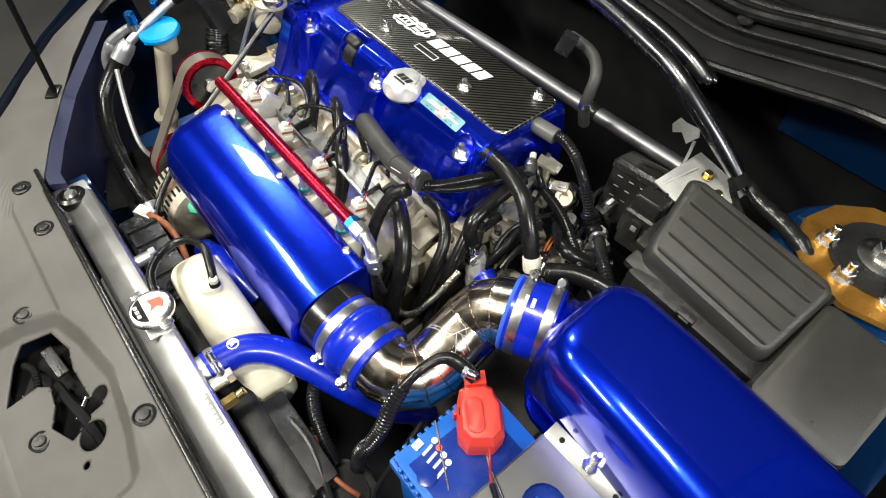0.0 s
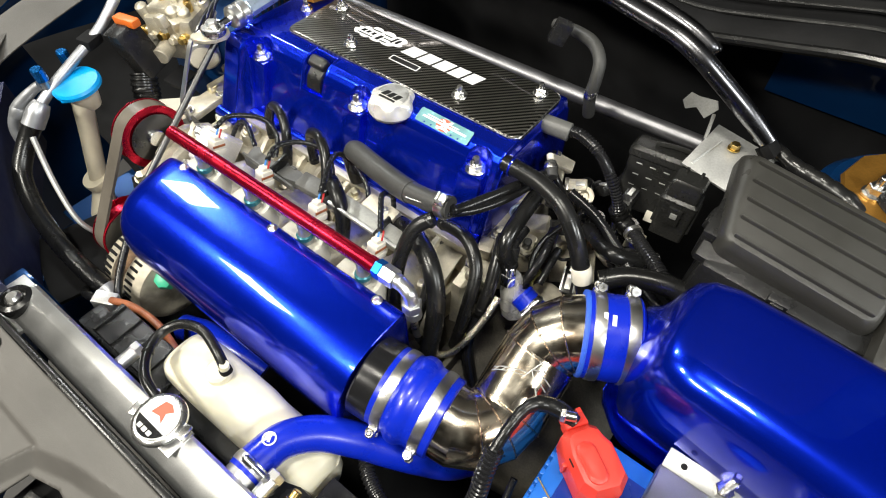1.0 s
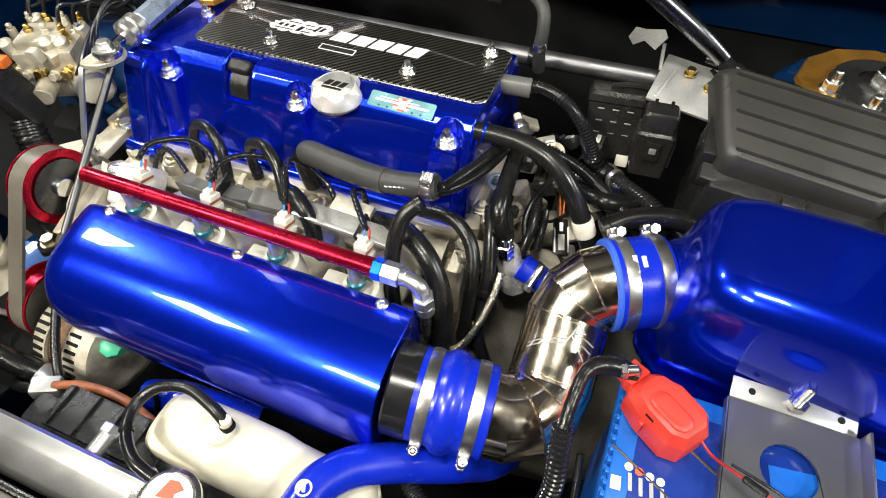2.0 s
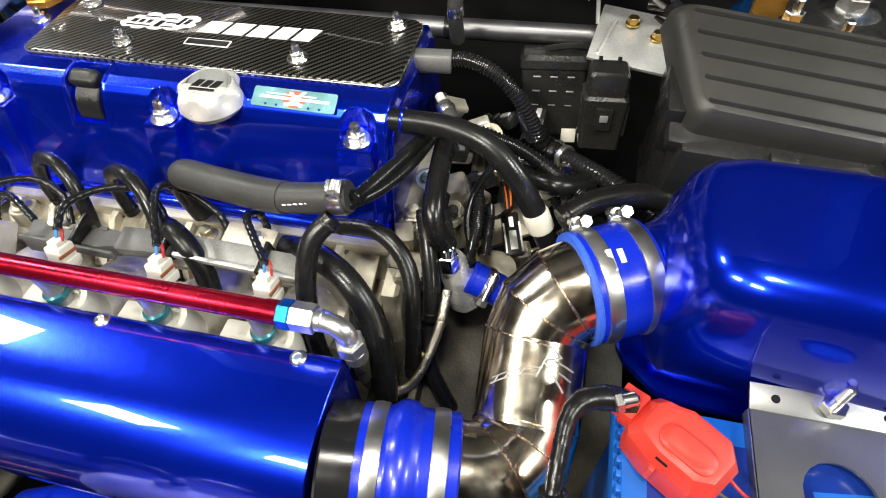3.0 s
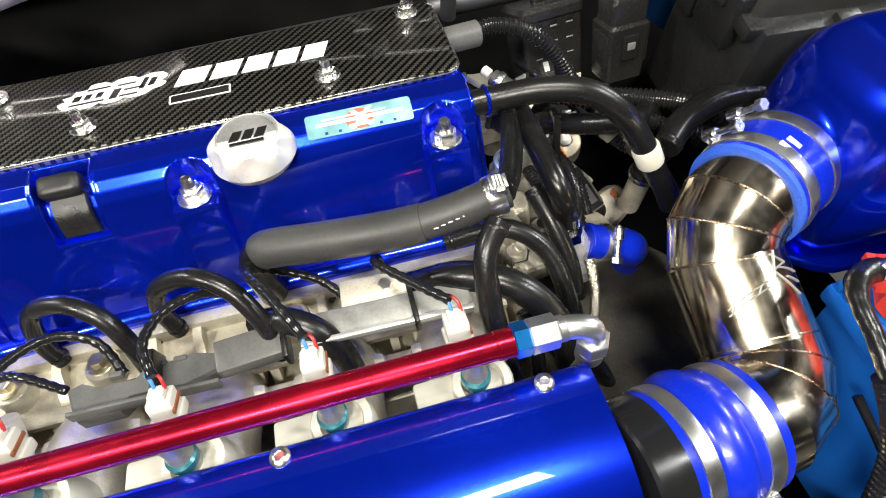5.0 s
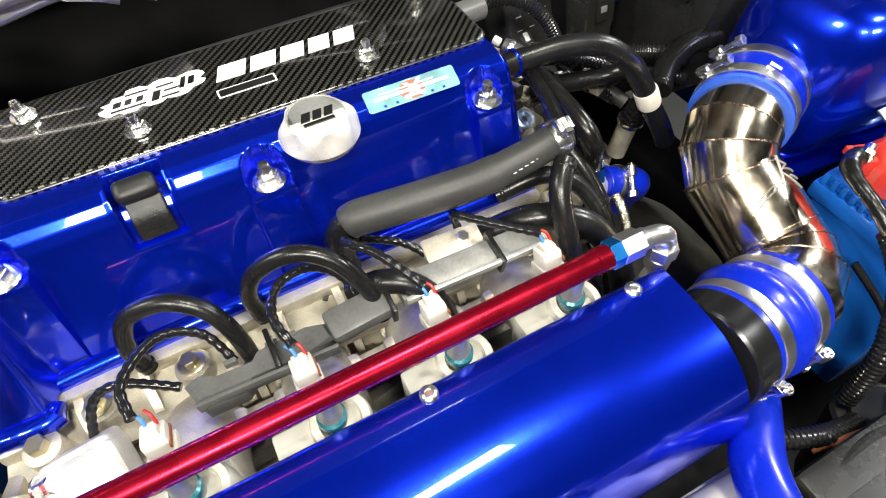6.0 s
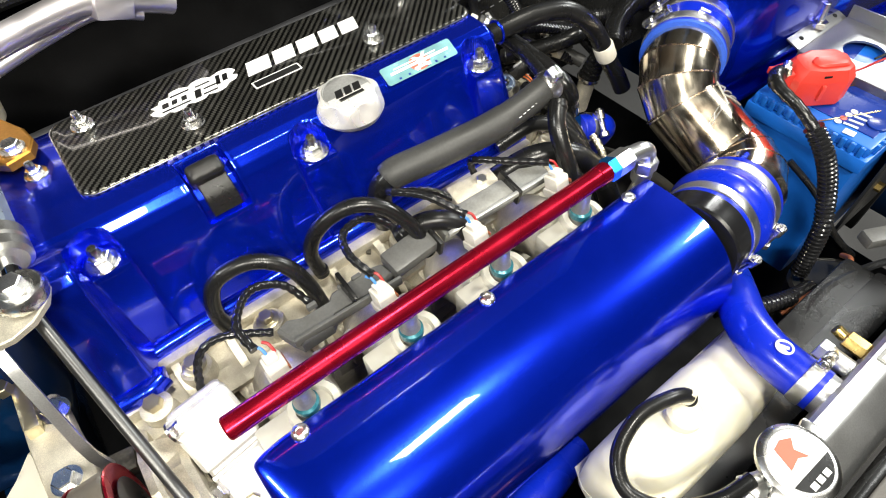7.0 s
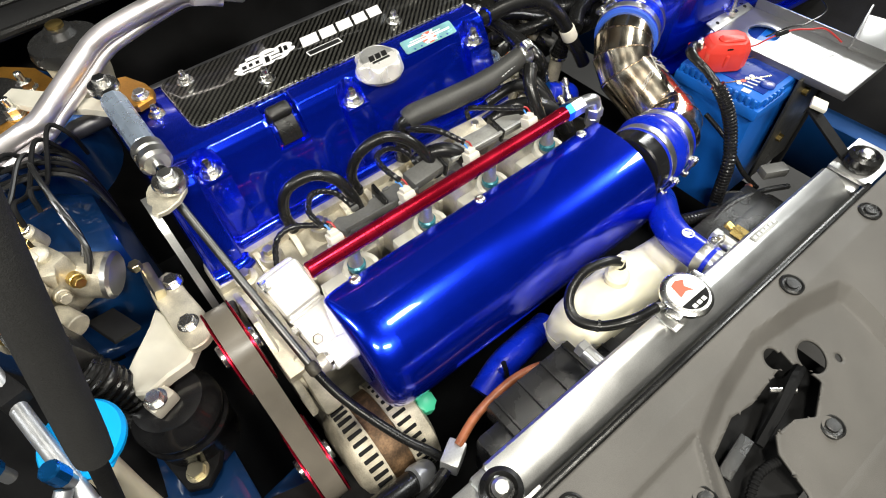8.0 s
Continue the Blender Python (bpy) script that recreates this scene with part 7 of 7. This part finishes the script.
part("front_case", G().lathe([(0.040, -0.050), (0.052, -0.046), (0.060, -0.036), (0.062, -0.016)], AC, AX, 40), CAST_G, al)
part("core", G().lathe([(0.0575, -0.016), (0.0575, 0.012)], AC, AX, 40), RUST, al, "rusty brown core")
part("rear_case", G().lathe([(0.062, 0.012), (0.062, 0.032), (0.057, 0.044), (0.040, 0.050)], AC, AX, 40), CAST_G, al)
for sx in (-0.027, 0.023):
    for k in range(16):
        a = radians(55 + 9.5 * k)
        c = AC + Vector((sx, 0.0607 * math.cos(a), 0.0607 * math.sin(a)))
        part("slot", G().box(c, (0.017, 0.0042, 0.005), 0.001, (math.degrees(a) - 90, 0, 0)), DARK, al)
part("plug", G().lathe([(0.014, 0), (0.015, 0.006), (0.013, 0.018), (0.009, 0.020)], (-0.250, -0.354, 0.672), (0.4, -0.4, 1), 14, lobes=(7, 0.12, 0.012)), GREEN, al, "green plastic plug")

rod = thing("dipstick_tube", (-0.35, -0.12, 0.80), "dark grey steel rod running from the stay to the bracket", "rod")
part("rod", G().tube([(-0.349, -0.108, 0.888), (-0.3405, -0.185, 0.839), (-0.329, -0.288, 0.773)], 0.0045, 12), ROD, rod)
part("collar", G().lathe([(0.0055, 0), (0.0068, 0.002), (0.0068, 0.012), (0.0055, 0.014)], (-0.3295, -0.284, 0.7755), (0.10, -0.87, -0.55), 16), CAST_D, rod)
part("cable", G().tube([(-0.3288, -0.290, 0.7718), (-0.322, -0.318, 0.750), (-0.308, -0.352, 0.728), (-0.292, -0.384, 0.708), (-0.276, -0.408, 0.692), (-0.262, -0.428, 0.672)], 0.0052, 12), RUBBER, rod)

# torque stay: turnbuckle, plate, mount
ts = thing("torque_damper", (-0.344, -0.01, 0.91), "chrome engine torque damper with rod ends", "damper")
E0, E1 = Vector((-0.345, -0.105, 0.909)), Vector((-0.344, 0.072, 0.922))
dd = (E1 - E0).normalized()
for e in (E0, E1):
    part("rod_end", G().lathe([(0.0155, -0.005), (0.017, -0.002), (0.017, 0.003), (0.0155, 0.006)], e, (0, 0, 1), 26), STEEL, ts)
    part("bolt", G().lathe([(0.010, 0), (0.010, 0.0015)], e + Vector((0, 0, 0.006))).hexa(e + Vector((0, 0, 0.006)), e + Vector((0, 0, 0.014)), 0.008), STEEL, ts)
part("body", G().cyl(E0 + dd * 0.060, E1 - dd * 0.028, 0.0135, 10), BLUECH, ts)
part("piston", G().cyl(E0 + dd * 0.010, E0 + dd * 0.062, 0.006, 14), CHROME, ts)
part("lock_nut", G().lathe([(0.013, 0), (0.0165, 0.003), (0.0165, 0.012), (0.0145, 0.014), (0.0165, 0.016), (0.0165, 0.026), (0.012, 0.03)], E0 + dd * 0.030, dd, 20), BAND, ts)
part("end_nut", G().hexa(E1 - dd * 0.030, E1 - dd * 0.016, 0.0095), CHROME, ts)
sp = thing("stay_plate", (-0.36, -0.13, 0.80), "bent pale metal stay plate holding the damper", "bracket")
part("tongue", G().prism([(0.020 * math.cos(a) + (0.002 if math.sin(a) > 0 else 0), 0.022 * math.sin(a)) for a in (radians(-30 + 20 * k) for k in range(13))] + [(-0.0215, -0.020), (-0.018, -0.026), (-0.008, -0.027), (0.006, -0.022)], -0.0025, 0.0025, Matrix.Translation((-0.353, -0.103, 0.899)), bev=0.001), CAST, sp)
part("edge_strip", G().loft([[Vector((x, y + dy, z + 0.4 * dy)) for x, dy in ((-0.3765, -0.003), (-0.3690, -0.003), (-0.3690, 0.001), (-0.3765, 0.001))] for y, z in ((-0.098, 0.8990), (-0.118, 0.8985), (-0.127, 0.895), (-0.136, 0.882), (-0.171, 0.826), (-0.176, 0.812), (-0.176, 0.776))]), ALLOY, sp)
part("foot", G().box((-0.368, -0.178, 0.780), (0.026, 0.020, 0.014), 0.004, (0, 0, -10)), CAST_D, sp)
mb = thing("mount_bracket", (-0.40, -0.165, 0.77), "bolted pale alloy engine mount bracket", "bracket")
part("plate", G().prism(spline([(-0.422, -0.090), (-0.409, -0.080), (-0.393, -0.081), (-0.389, -0.121), (-0.385, -0.168), (-0.393, -0.188), (-0.409, -0.193), (-0.419, -0.183), (-0.423, -0.127)], 3, True), 0.767, 0.7765, bev=0.0015), CAST, mb)
part("web", G().prism([(-0.480, -0.165), (-0.482, -0.196), (-0.472, -0.203), (-0.448, -0.198), (-0.424, -0.196), (-0.410, -0.182), (-0.412, -0.140), (-0.427, -0.110), (-0.440, -0.126), (-0.466, -0.150)], 0.752, 0.768, bev=0.003), PALE, mb)
part("nose", G().box((-0.466, -0.210, 0.752), (0.028, 0.020, 0.018), 0.004, (0, 0, 20)), PALE, mb)
for x, y, z in ((-0.397, -0.098, 0.777), (-0.405, -0.161, 0.777), (-0.468, -0.211, 0.762)):
    part("bolt", G().lathe([(0.0115, 0), (0.0115, 0.002)], (x, y, z)).hexa((x, y, z + 0.0015), (x, y, z + 0.009), 0.0085), STEEL, mb)
em = thing("engine_mount", (-0.455, -0.185, 0.60), "round black engine mount on the blue side rail", "engine mount")
part("drum", G().lathe([(0.044, -0.085), (0.045, -0.030), (0.0485, -0.024), (0.0485, -0.018), (0.0455, -0.014), (0.0455, -0.006), (0.0480, -0.002), (0.0480, 0.004), (0.0455, 0.008), (0.0440, 0.014), (0.0385, 0.020), (0.0360, 0.030), (0.020, 0.034)], (-0.464, -0.200, 0.708), (0.02, -0.03, 1), 44), LOOM, em)
part("foot", G().prism([(-0.512, -0.20), (-0.502, -0.258), (-0.482, -0.268), (-0.462, -0.255), (-0.42, -0.19), (-0.45, -0.14)], 0.640, 0.650, bev=0.002), DARK, em)
part("foot_bolt", G().lathe([(0.013, 0), (0.013, 0.002)], (-0.484, -0.247, 0.650)).hexa((-0.484, -0.247, 0.651), (-0.484, -0.247, 0.661), 0.010), ZINC, em)

# washer filler
wf = thing("washer_filler", (-0.525, -0.27, 0.60), "washer filler neck with cyan cap", "washer filler")
part("cap", G().lathe([(0.030, -0.004), (0.0350, -0.002), (0.0355, 0.003), (0.033, 0.007), (0.010, 0.009)], (-0.519, -0.251, 0.826), (0.02, -0.10, 1), 36), CYAN, wf, "cyan plastic cap")
part("cap_tab", G().box((-0.508, -0.274, 0.820), (0.018, 0.016, 0.004), 0.0015, (0, 0, 45)), CYAN, wf)
part("funnel", G().lathe([(0.016, -0.035), (0.018, -0.028), (0.024, -0.006), (0.024, 0)], (-0.525, -0.250, 0.819), (0.02, -0.10, 1), 28), TUBEP, wf)
part("neck", G().tube([(-0.526, -0.254, 0.80), (-0.526, -0.272, 0.742), (-0.524, -0.292, 0.682), (-0.520, -0.305, 0.640), (-0.500, -0.33, 0.61), (-0.47, -0.36, 0.58)], [0.0150, 0.0140, 0.0140, 0.0165, 0.021, 0.021], 22), TUBEP, wf)
part("collar", G().lathe([(0.021, 0), (0.022, 0.004), (0.022, 0.012), (0.021, 0.016)], (-0.522, -0.298, 0.658), (0, -0.3, 1), 24), TUBEP, wf)

# air conditioning pipes
ac = thing("air_con_hose", (-0.45, -0.38, 0.75), "thick black air-conditioning hose with bare alloy fittings", "hose")
part("hose", G().tube([(-0.531, -0.328, 0.798), (-0.531, -0.350, 0.778), (-0.514, -0.384, 0.748), (-0.468, -0.405, 0.718), (-0.40, -0.416, 0.697), (-0.335, -0.418, 0.684), (-0.295, -0.415, 0.668)], 0.0130, 18), RUBBER, ac)
part("ferrule", G().tube([(-0.531, -0.331, 0.795), (-0.532, -0.314, 0.810), (-0.533, -0.302, 0.818)], [0.0150, 0.0150, 0.011], 18), PIPE_A, ac)
part("pipe", G().tube([(-0.533, -0.303, 0.818), (-0.536, -0.270, 0.834), (-0.542, -0.225, 0.850), (-0.548, -0.17, 0.872), (-0.555, -0.10, 0.915), (-0.57, 0.0, 0.945)], 0.0075, 14), PIPE_A, ac)
part("end_ferrule", G().lathe([(0.0140, 0), (0.0150, 0.004), (0.0150, 0.02), (0.013, 0.024)], (-0.306, -0.4165, 0.678), (1, 0, -0.6), 20), PIPE_A, ac)
ap = thing("air_con_pipe", (-0.53, -0.28, 0.82), "thin bare alloy air-conditioning pipe with blue service caps", "pipe")
part("pipe", G().tube([(-0.556, -0.352, 0.755), (-0.566, -0.346, 0.785), (-0.562, -0.325, 0.812), (-0.548, -0.300, 0.832), (-0.540, -0.290, 0.838)], [0.008, 0.008, 0.0095, 0.007, 0.007], 14), PIPE_A, ap)
part("joint", G().lathe([(0.011, 0), (0.012, 0.004), (0.012, 0.012), (0.011, 0.016)], (-0.564, -0.334, 0.798), (0.1, 0.6, 0.8), 16), PIPE_A, ap)
for x, y, z in ((-0.535, -0.284, 0.846), (-0.585, -0.228, 0.826)):
    part("service_cap", G().lathe([(0.0085, 0), (0.0085, 0.018), (0.007, 0.020)], (x, y, z), (0, 0, 1), 10), BLUE_ANO, ap, "blue ribbed service cap")
    part("port", G().cyl((x, y, z - 0.022), (x, y, z), 0.006, 12), PIPE_A, ap)
part("block", G().box((-0.545, -0.195, 0.862), (0.022, 0.030, 0.016), 0.003, (0, 10, 20)), DARK, ap)

# brake modulator with its pipes
ms = thing("brake_modulator", (-0.50, -0.10, 0.78), "bare cast alloy brake modulator with many steel pipes", "brake unit")
part("block", G().box((-0.512, -0.062, 0.832), (0.080, 0.075, 0.070), 0.006, (0, 0, 25)), CAST, ms)
part("motor", G().cyl((-0.500, -0.045, 0.830), (-0.438, -0.086, 0.818), 0.0245, 32), CAST, ms)
part("motor_cap", G().lathe([(0.0255, 0), (0.0255, 0.005), (0.022, 0.008), (0.008, 0.008)], (-0.443, -0.0827, 0.819), (0.8, -0.55, -0.17), 32), ALLOY, ms)
part("lid", G().box((-0.515, -0.066, 0.872), (0.060, 0.050, 0.014), 0.004, (0, 0, 25)), CAST, ms)
part("boss", G().cyl((-0.545, -0.095, 0.83), (-0.535, -0.115, 0.832), 0.016, 20), CAST, ms)
part("boss", G().cyl((-0.500, -0.105, 0.825), (-0.488, -0.13, 0.822), 0.013, 20), CAST, ms)
part("carrier", G().box((-0.466, -0.122, 0.790), (0.030, 0.045, 0.006), 0.002, (0, 20, 20)), DARK, ms, "black sheet carrier")
for k in range(8):
    x, y = -0.552 + 0.022 * (k % 4), -0.048 - 0.032 * (k // 4) + 0.008 * (k % 4)
    part("union", G().hexa((x, y, 0.864), (x, y, 0.884), 0.0058).cyl((x, y, 0.884), (x, y, 0.890), 0.004, 10), BRASS if k % 2 else CAST, ms)
for k in range(6):
    x, y = -0.550 + 0.018 * k, -0.048 + 0.010 * (k % 3)
    part("pipe", G().tube([(x, y, 0.885), (x + 0.004, y + 0.01, 0.905), (x + 0.018, y + 0.035, 0.914 - 0.005 * k), (x + 0.045, y + 0.07 + 0.006 * k, 0.905), (x + 0.06, y + 0.10, 0.885), (x + 0.062, y + 0.125, 0.84)], 0.0026, 8), DARK if k % 3 else ROD, ms)
for k in range(6):
    part("pipe", G().tube([(-0.62, 0.00 + 0.016 * k, 0.86), (-0.54, 0.012 + 0.015 * k, 0.886 + 0.004 * (k % 3)), (-0.46, 0.028 + 0.012 * k, 0.888 - 0.005 * (k % 2)), (-0.415, 0.015 + 0.012 * k, 0.868), (-0.405, 0.005 + 0.01 * k, 0.80)], 0.0026, 8), DARK if k % 3 else ROD, ms)
for k in range(3):
    part("pipe", G().tube([(-0.45, 0.06 - 0.02 * k, 0.86), (-0.447, 0.03 - 0.02 * k, 0.90 - 0.006 * k), (-0.445, -0.02 - 0.015 * k, 0.895 - 0.008 * k), (-0.443, -0.055 - 0.012 * k, 0.86), (-0.455, -0.07 - 0.01 * k, 0.84)], 0.0028, 8), ROD, ms)
rm = random.Random(3)
for k in range(22):
    x, y = rm.uniform(-0.555, -0.470), rm.uniform(-0.105, -0.030)
    z = 0.858 + rm.uniform(0.0, 0.016)
    if k % 3 == 0:
        part("valve", G().lathe([(0.0095, -0.02), (0.0095, 0.006), (0.007, 0.009), (0.0035, 0.010)], (x, y, z), (rm.uniform(-0.2, 0.2), -0.25, 1), 18), CAST, ms)
    elif k % 3 == 1:
        part("screw", G().hexa((x, y, z - 0.012), (x, y - 0.001, z + 0.008), 0.0058), STEEL, ms)
    else:
        part("boss", G().box((x, y, z - 0.004), (0.018, 0.014, 0.020), 0.004, (rm.uniform(-20, 20), rm.uniform(-20, 20), rm.uniform(0, 90))), CAST, ms)
for k in range(5):
    x = -0.545 + 0.018 * k
    part("front_valve", G().cyl((x, -0.098 + 0.006 * k, 0.838 - 0.004 * (k % 2)), (x + 0.006, -0.118 + 0.006 * k, 0.842 - 0.004 * (k % 2)), 0.0078, 16).hexa((x + 0.006, -0.118 + 0.006 * k, 0.842 - 0.004 * (k % 2)), (x + 0.008, -0.124 + 0.006 * k, 0.843 - 0.004 * (k % 2)), 0.0062), CAST if k % 2 else BRASS, ms)
part("plug", G().box((-0.510, -0.150, 0.838), (0.034, 0.045, 0.085), 0.006, (12, -8, 10)), PLASTIC, ms, "black plug")
part("lock_bar", G().box((-0.508, -0.146, 0.884), (0.040, 0.016, 0.012), 0.003, (0, 0, 12)), ORANGE, ms, "orange locking bar")
part("boot", G().tube([(-0.508, -0.158, 0.80), (-0.498, -0.17, 0.775), (-0.49, -0.18, 0.74), (-0.50, -0.19, 0.69)], [0.020, 0.022, 0.018, 0.016], 14, wave=(0.008, 0.002)), RUBBER, ms)

# polished brace over the brake reservoir, hood prop damper
lb = thing("tower_brace", (-0.30, 0.10, 0.93), "polished twin-tube brace to the strut tower", "strut brace")
part("tube", G().tube([(-0.53, 0.112, 0.868), (-0.468, 0.094, 0.890), (-0.436, 0.086, 0.902), (-0.418, 0.087, 0.907), (-0.400, 0.099, 0.912), (-0.350, 0.130, 0.928), (-0.328, 0.141, 0.936), (-0.300, 0.144, 0.944), (-0.233, 0.141, 0.955), (-0.205, 0.140, 0.955), (-0.165, 0.148, 0.938), (-0.135, 0.153, 0.923)], 0.0115, 20), SATIN, lb)
part("tube", G().tube([(-0.53, 0.096, 0.853), (-0.482, 0.078, 0.875), (-0.440, 0.074, 0.886), (-0.420, 0.080, 0.890), (-0.400, 0.094, 0.895), (-0.345, 0.126, 0.912), (-0.322, 0.138, 0.920), (-0.295, 0.144, 0.927), (-0.221, 0.152, 0.938), (-0.195, 0.148, 0.938), (-0.165, 0.146, 0.926)], 0.0070, 16), SATIN, lb)
part("joint", G().box((-0.190, 0.144, 0.945), (0.036, 0.034, 0.020), 0.005, (0, 22, 12)), SATIN, lb)
bm_ = thing("brake_reservoir", (-0.350, 0.195, 0.86), "cloudy brake fluid reservoir with black cap", "reservoir")
part("cup", G().lathe([(0.030, 0), (0.034, 0.02), (0.036, 0.06)], (-0.350, 0.195, 0.86)), TUBEP, bm_)
part("cap", G().lathe([(0.042, 0), (0.043, 0.006), (0.040, 0.016), (0.020, 0.022), (0.016, 0.030), (0.012, 0.032)], (-0.350, 0.195, 0.912)), PLASTIC, bm_)
part("seal", G().lathe([(0.010, 0), (0.010, 0.004), (0.006, 0.006)], (-0.350, 0.195, 0.944)), BRASS, bm_)
hp = thing("hood_prop", (-0.52, -0.446, 0.78), "black steel hood prop with matt foam grip standing on the panel", "hood prop")
part("rod", G().tube([(-0.5190, -0.4458, 0.788), (-0.4744, -0.4325, 0.950), (-0.4400, -0.4223, 1.074)], 0.0042, 12, smooth=2), DARK, hp)
part("grip", G().tube([(-0.4430, -0.4232, 1.063), (-0.4415, -0.4228, 1.068), (-0.4050, -0.4119, 1.200), (-0.3500, -0.3955, 1.400)], [0.0068, 0.0082, 0.0082, 0.0082], 20, smooth=3), FOAM, hp, "matt black foam grip")
part("upper_rod", G().tube([(-0.3500, -0.3955, 1.400), (-0.2780, -0.3740, 1.66), (-0.20, -0.10, 2.02), (-0.16, 0.2, 2.1)], 0.0045, 10, smooth=2), DARK, hp)
part("foot", G().box((-0.522, -0.447, 0.786), (0.035, 0.020, 0.012), 0.004, (0, 0, -30)), RUBBER, hp)

# front corner: connector leads, orange sleeve
cl = thing("fan_connector", (-0.24, -0.44, 0.70), "grey fan connector with orange-brown sleeved lead", "connector")
part("shell", G().box((-0.262, -0.430, 0.700), (0.030, 0.020, 0.020), 0.003, (0, 10, 30)), SHEET, cl)
part("lead", G().tube([(-0.252, -0.426, 0.706), (-0.215, -0.415, 0.712), (-0.165, -0.412, 0.716), (-0.125, -0.418, 0.710), (-0.10, -0.425, 0.69)], 0.0050, 12), COPPER, cl, "orange-brown sleeved lead")
part("lead", G().tube([(-0.275, -0.435, 0.698), (-0.30, -0.440, 0.692), (-0.33, -0.435, 0.67)], 0.006, 10), RUBBER, cl)
cr = thing("crank_loom", (-0.12, -0.39, 0.60), "blue silicone and black hoses below the plenum", "hose")
part("blue_hose", G().tube([(-0.18, -0.385, 0.655), (-0.14, -0.375, 0.665), (-0.10, -0.37, 0.66), (-0.05, -0.36, 0.64)], 0.018, 20), SILICONE, cr)
part("thin_lead", G().tube([(-0.15, -0.385, 0.70), (-0.152, -0.395, 0.675), (-0.165, -0.40, 0.64)], 0.003, 8), RUBBER, cr)
hs = thing("headlamp_housing", (-0.45, -0.50, 0.66), "black headlamp support wall beside the radiator", "headlamp support")
strip = [(-0.70, -0.32), (-0.617, -0.372), (-0.51, -0.438), (-0.40, -0.492), (-0.335, -0.518), (-0.31, -0.518)]
part("panel", G().loft([[Vector((x, y, z)) for x, y in strip] + [Vector((x + 0.012, y + 0.02, z)) for x, y in reversed(strip)] for z in (0.66, 0.786)]), NAVY, hs)
part("upright", G().box((-0.315, -0.485, 0.68), (0.030, 0.030, 0.17), 0.004), BODY, hs)
part("rail_end", G().box((-0.410, -0.365, 0.610), (0.055, 0.12, 0.04), 0.006, (0, 0, 8)), BODY, hs)
part("stay_rod", G().tube([(-0.50, -0.345, 0.80), (-0.46, -0.365, 0.745), (-0.42, -0.375, 0.70), (-0.405, -0.36, 0.66)], 0.004, 8), SHEET, hs, "thin bare steel rod")
part("tray", G().box((-0.40, -0.40, 0.66), (0.14, 0.12, 0.006), 0.002, (0, 0, -15)), DARK, hs)

# blue bay floor and brackets at the timing side
bp = thing("bay_bracket", (-0.47, -0.02, 0.72), "metallic blue pressed bracket below the brake pipes", "bracket")
part("hump", G().loft([airring(x, 0.02, 0.735, hy, hz, 2.6, 26) for x, hy, hz in ((-0.60, 0.05, 0.06), (-0.57, 0.09, 0.09), (-0.46, 0.10, 0.10), (-0.42, 0.08, 0.08), (-0.405, 0.04, 0.05))]), BODY, bp)
part("tab", G().box((-0.415, -0.085, 0.775), (0.012, 0.050, 0.030), 0.003, (0, 12, 0)), ZINC, bp, "yellowish plated tab")
part("tab_bolt", G().hexa((-0.42, -0.065, 0.79), (-0.42, -0.065, 0.80), 0.007), ZINC, bp)
part("lower_sheet", G().box((-0.495, -0.20, 0.620), (0.10, 0.34, 0.006), 0.002, (0, 10, 0)), BODY, bp)
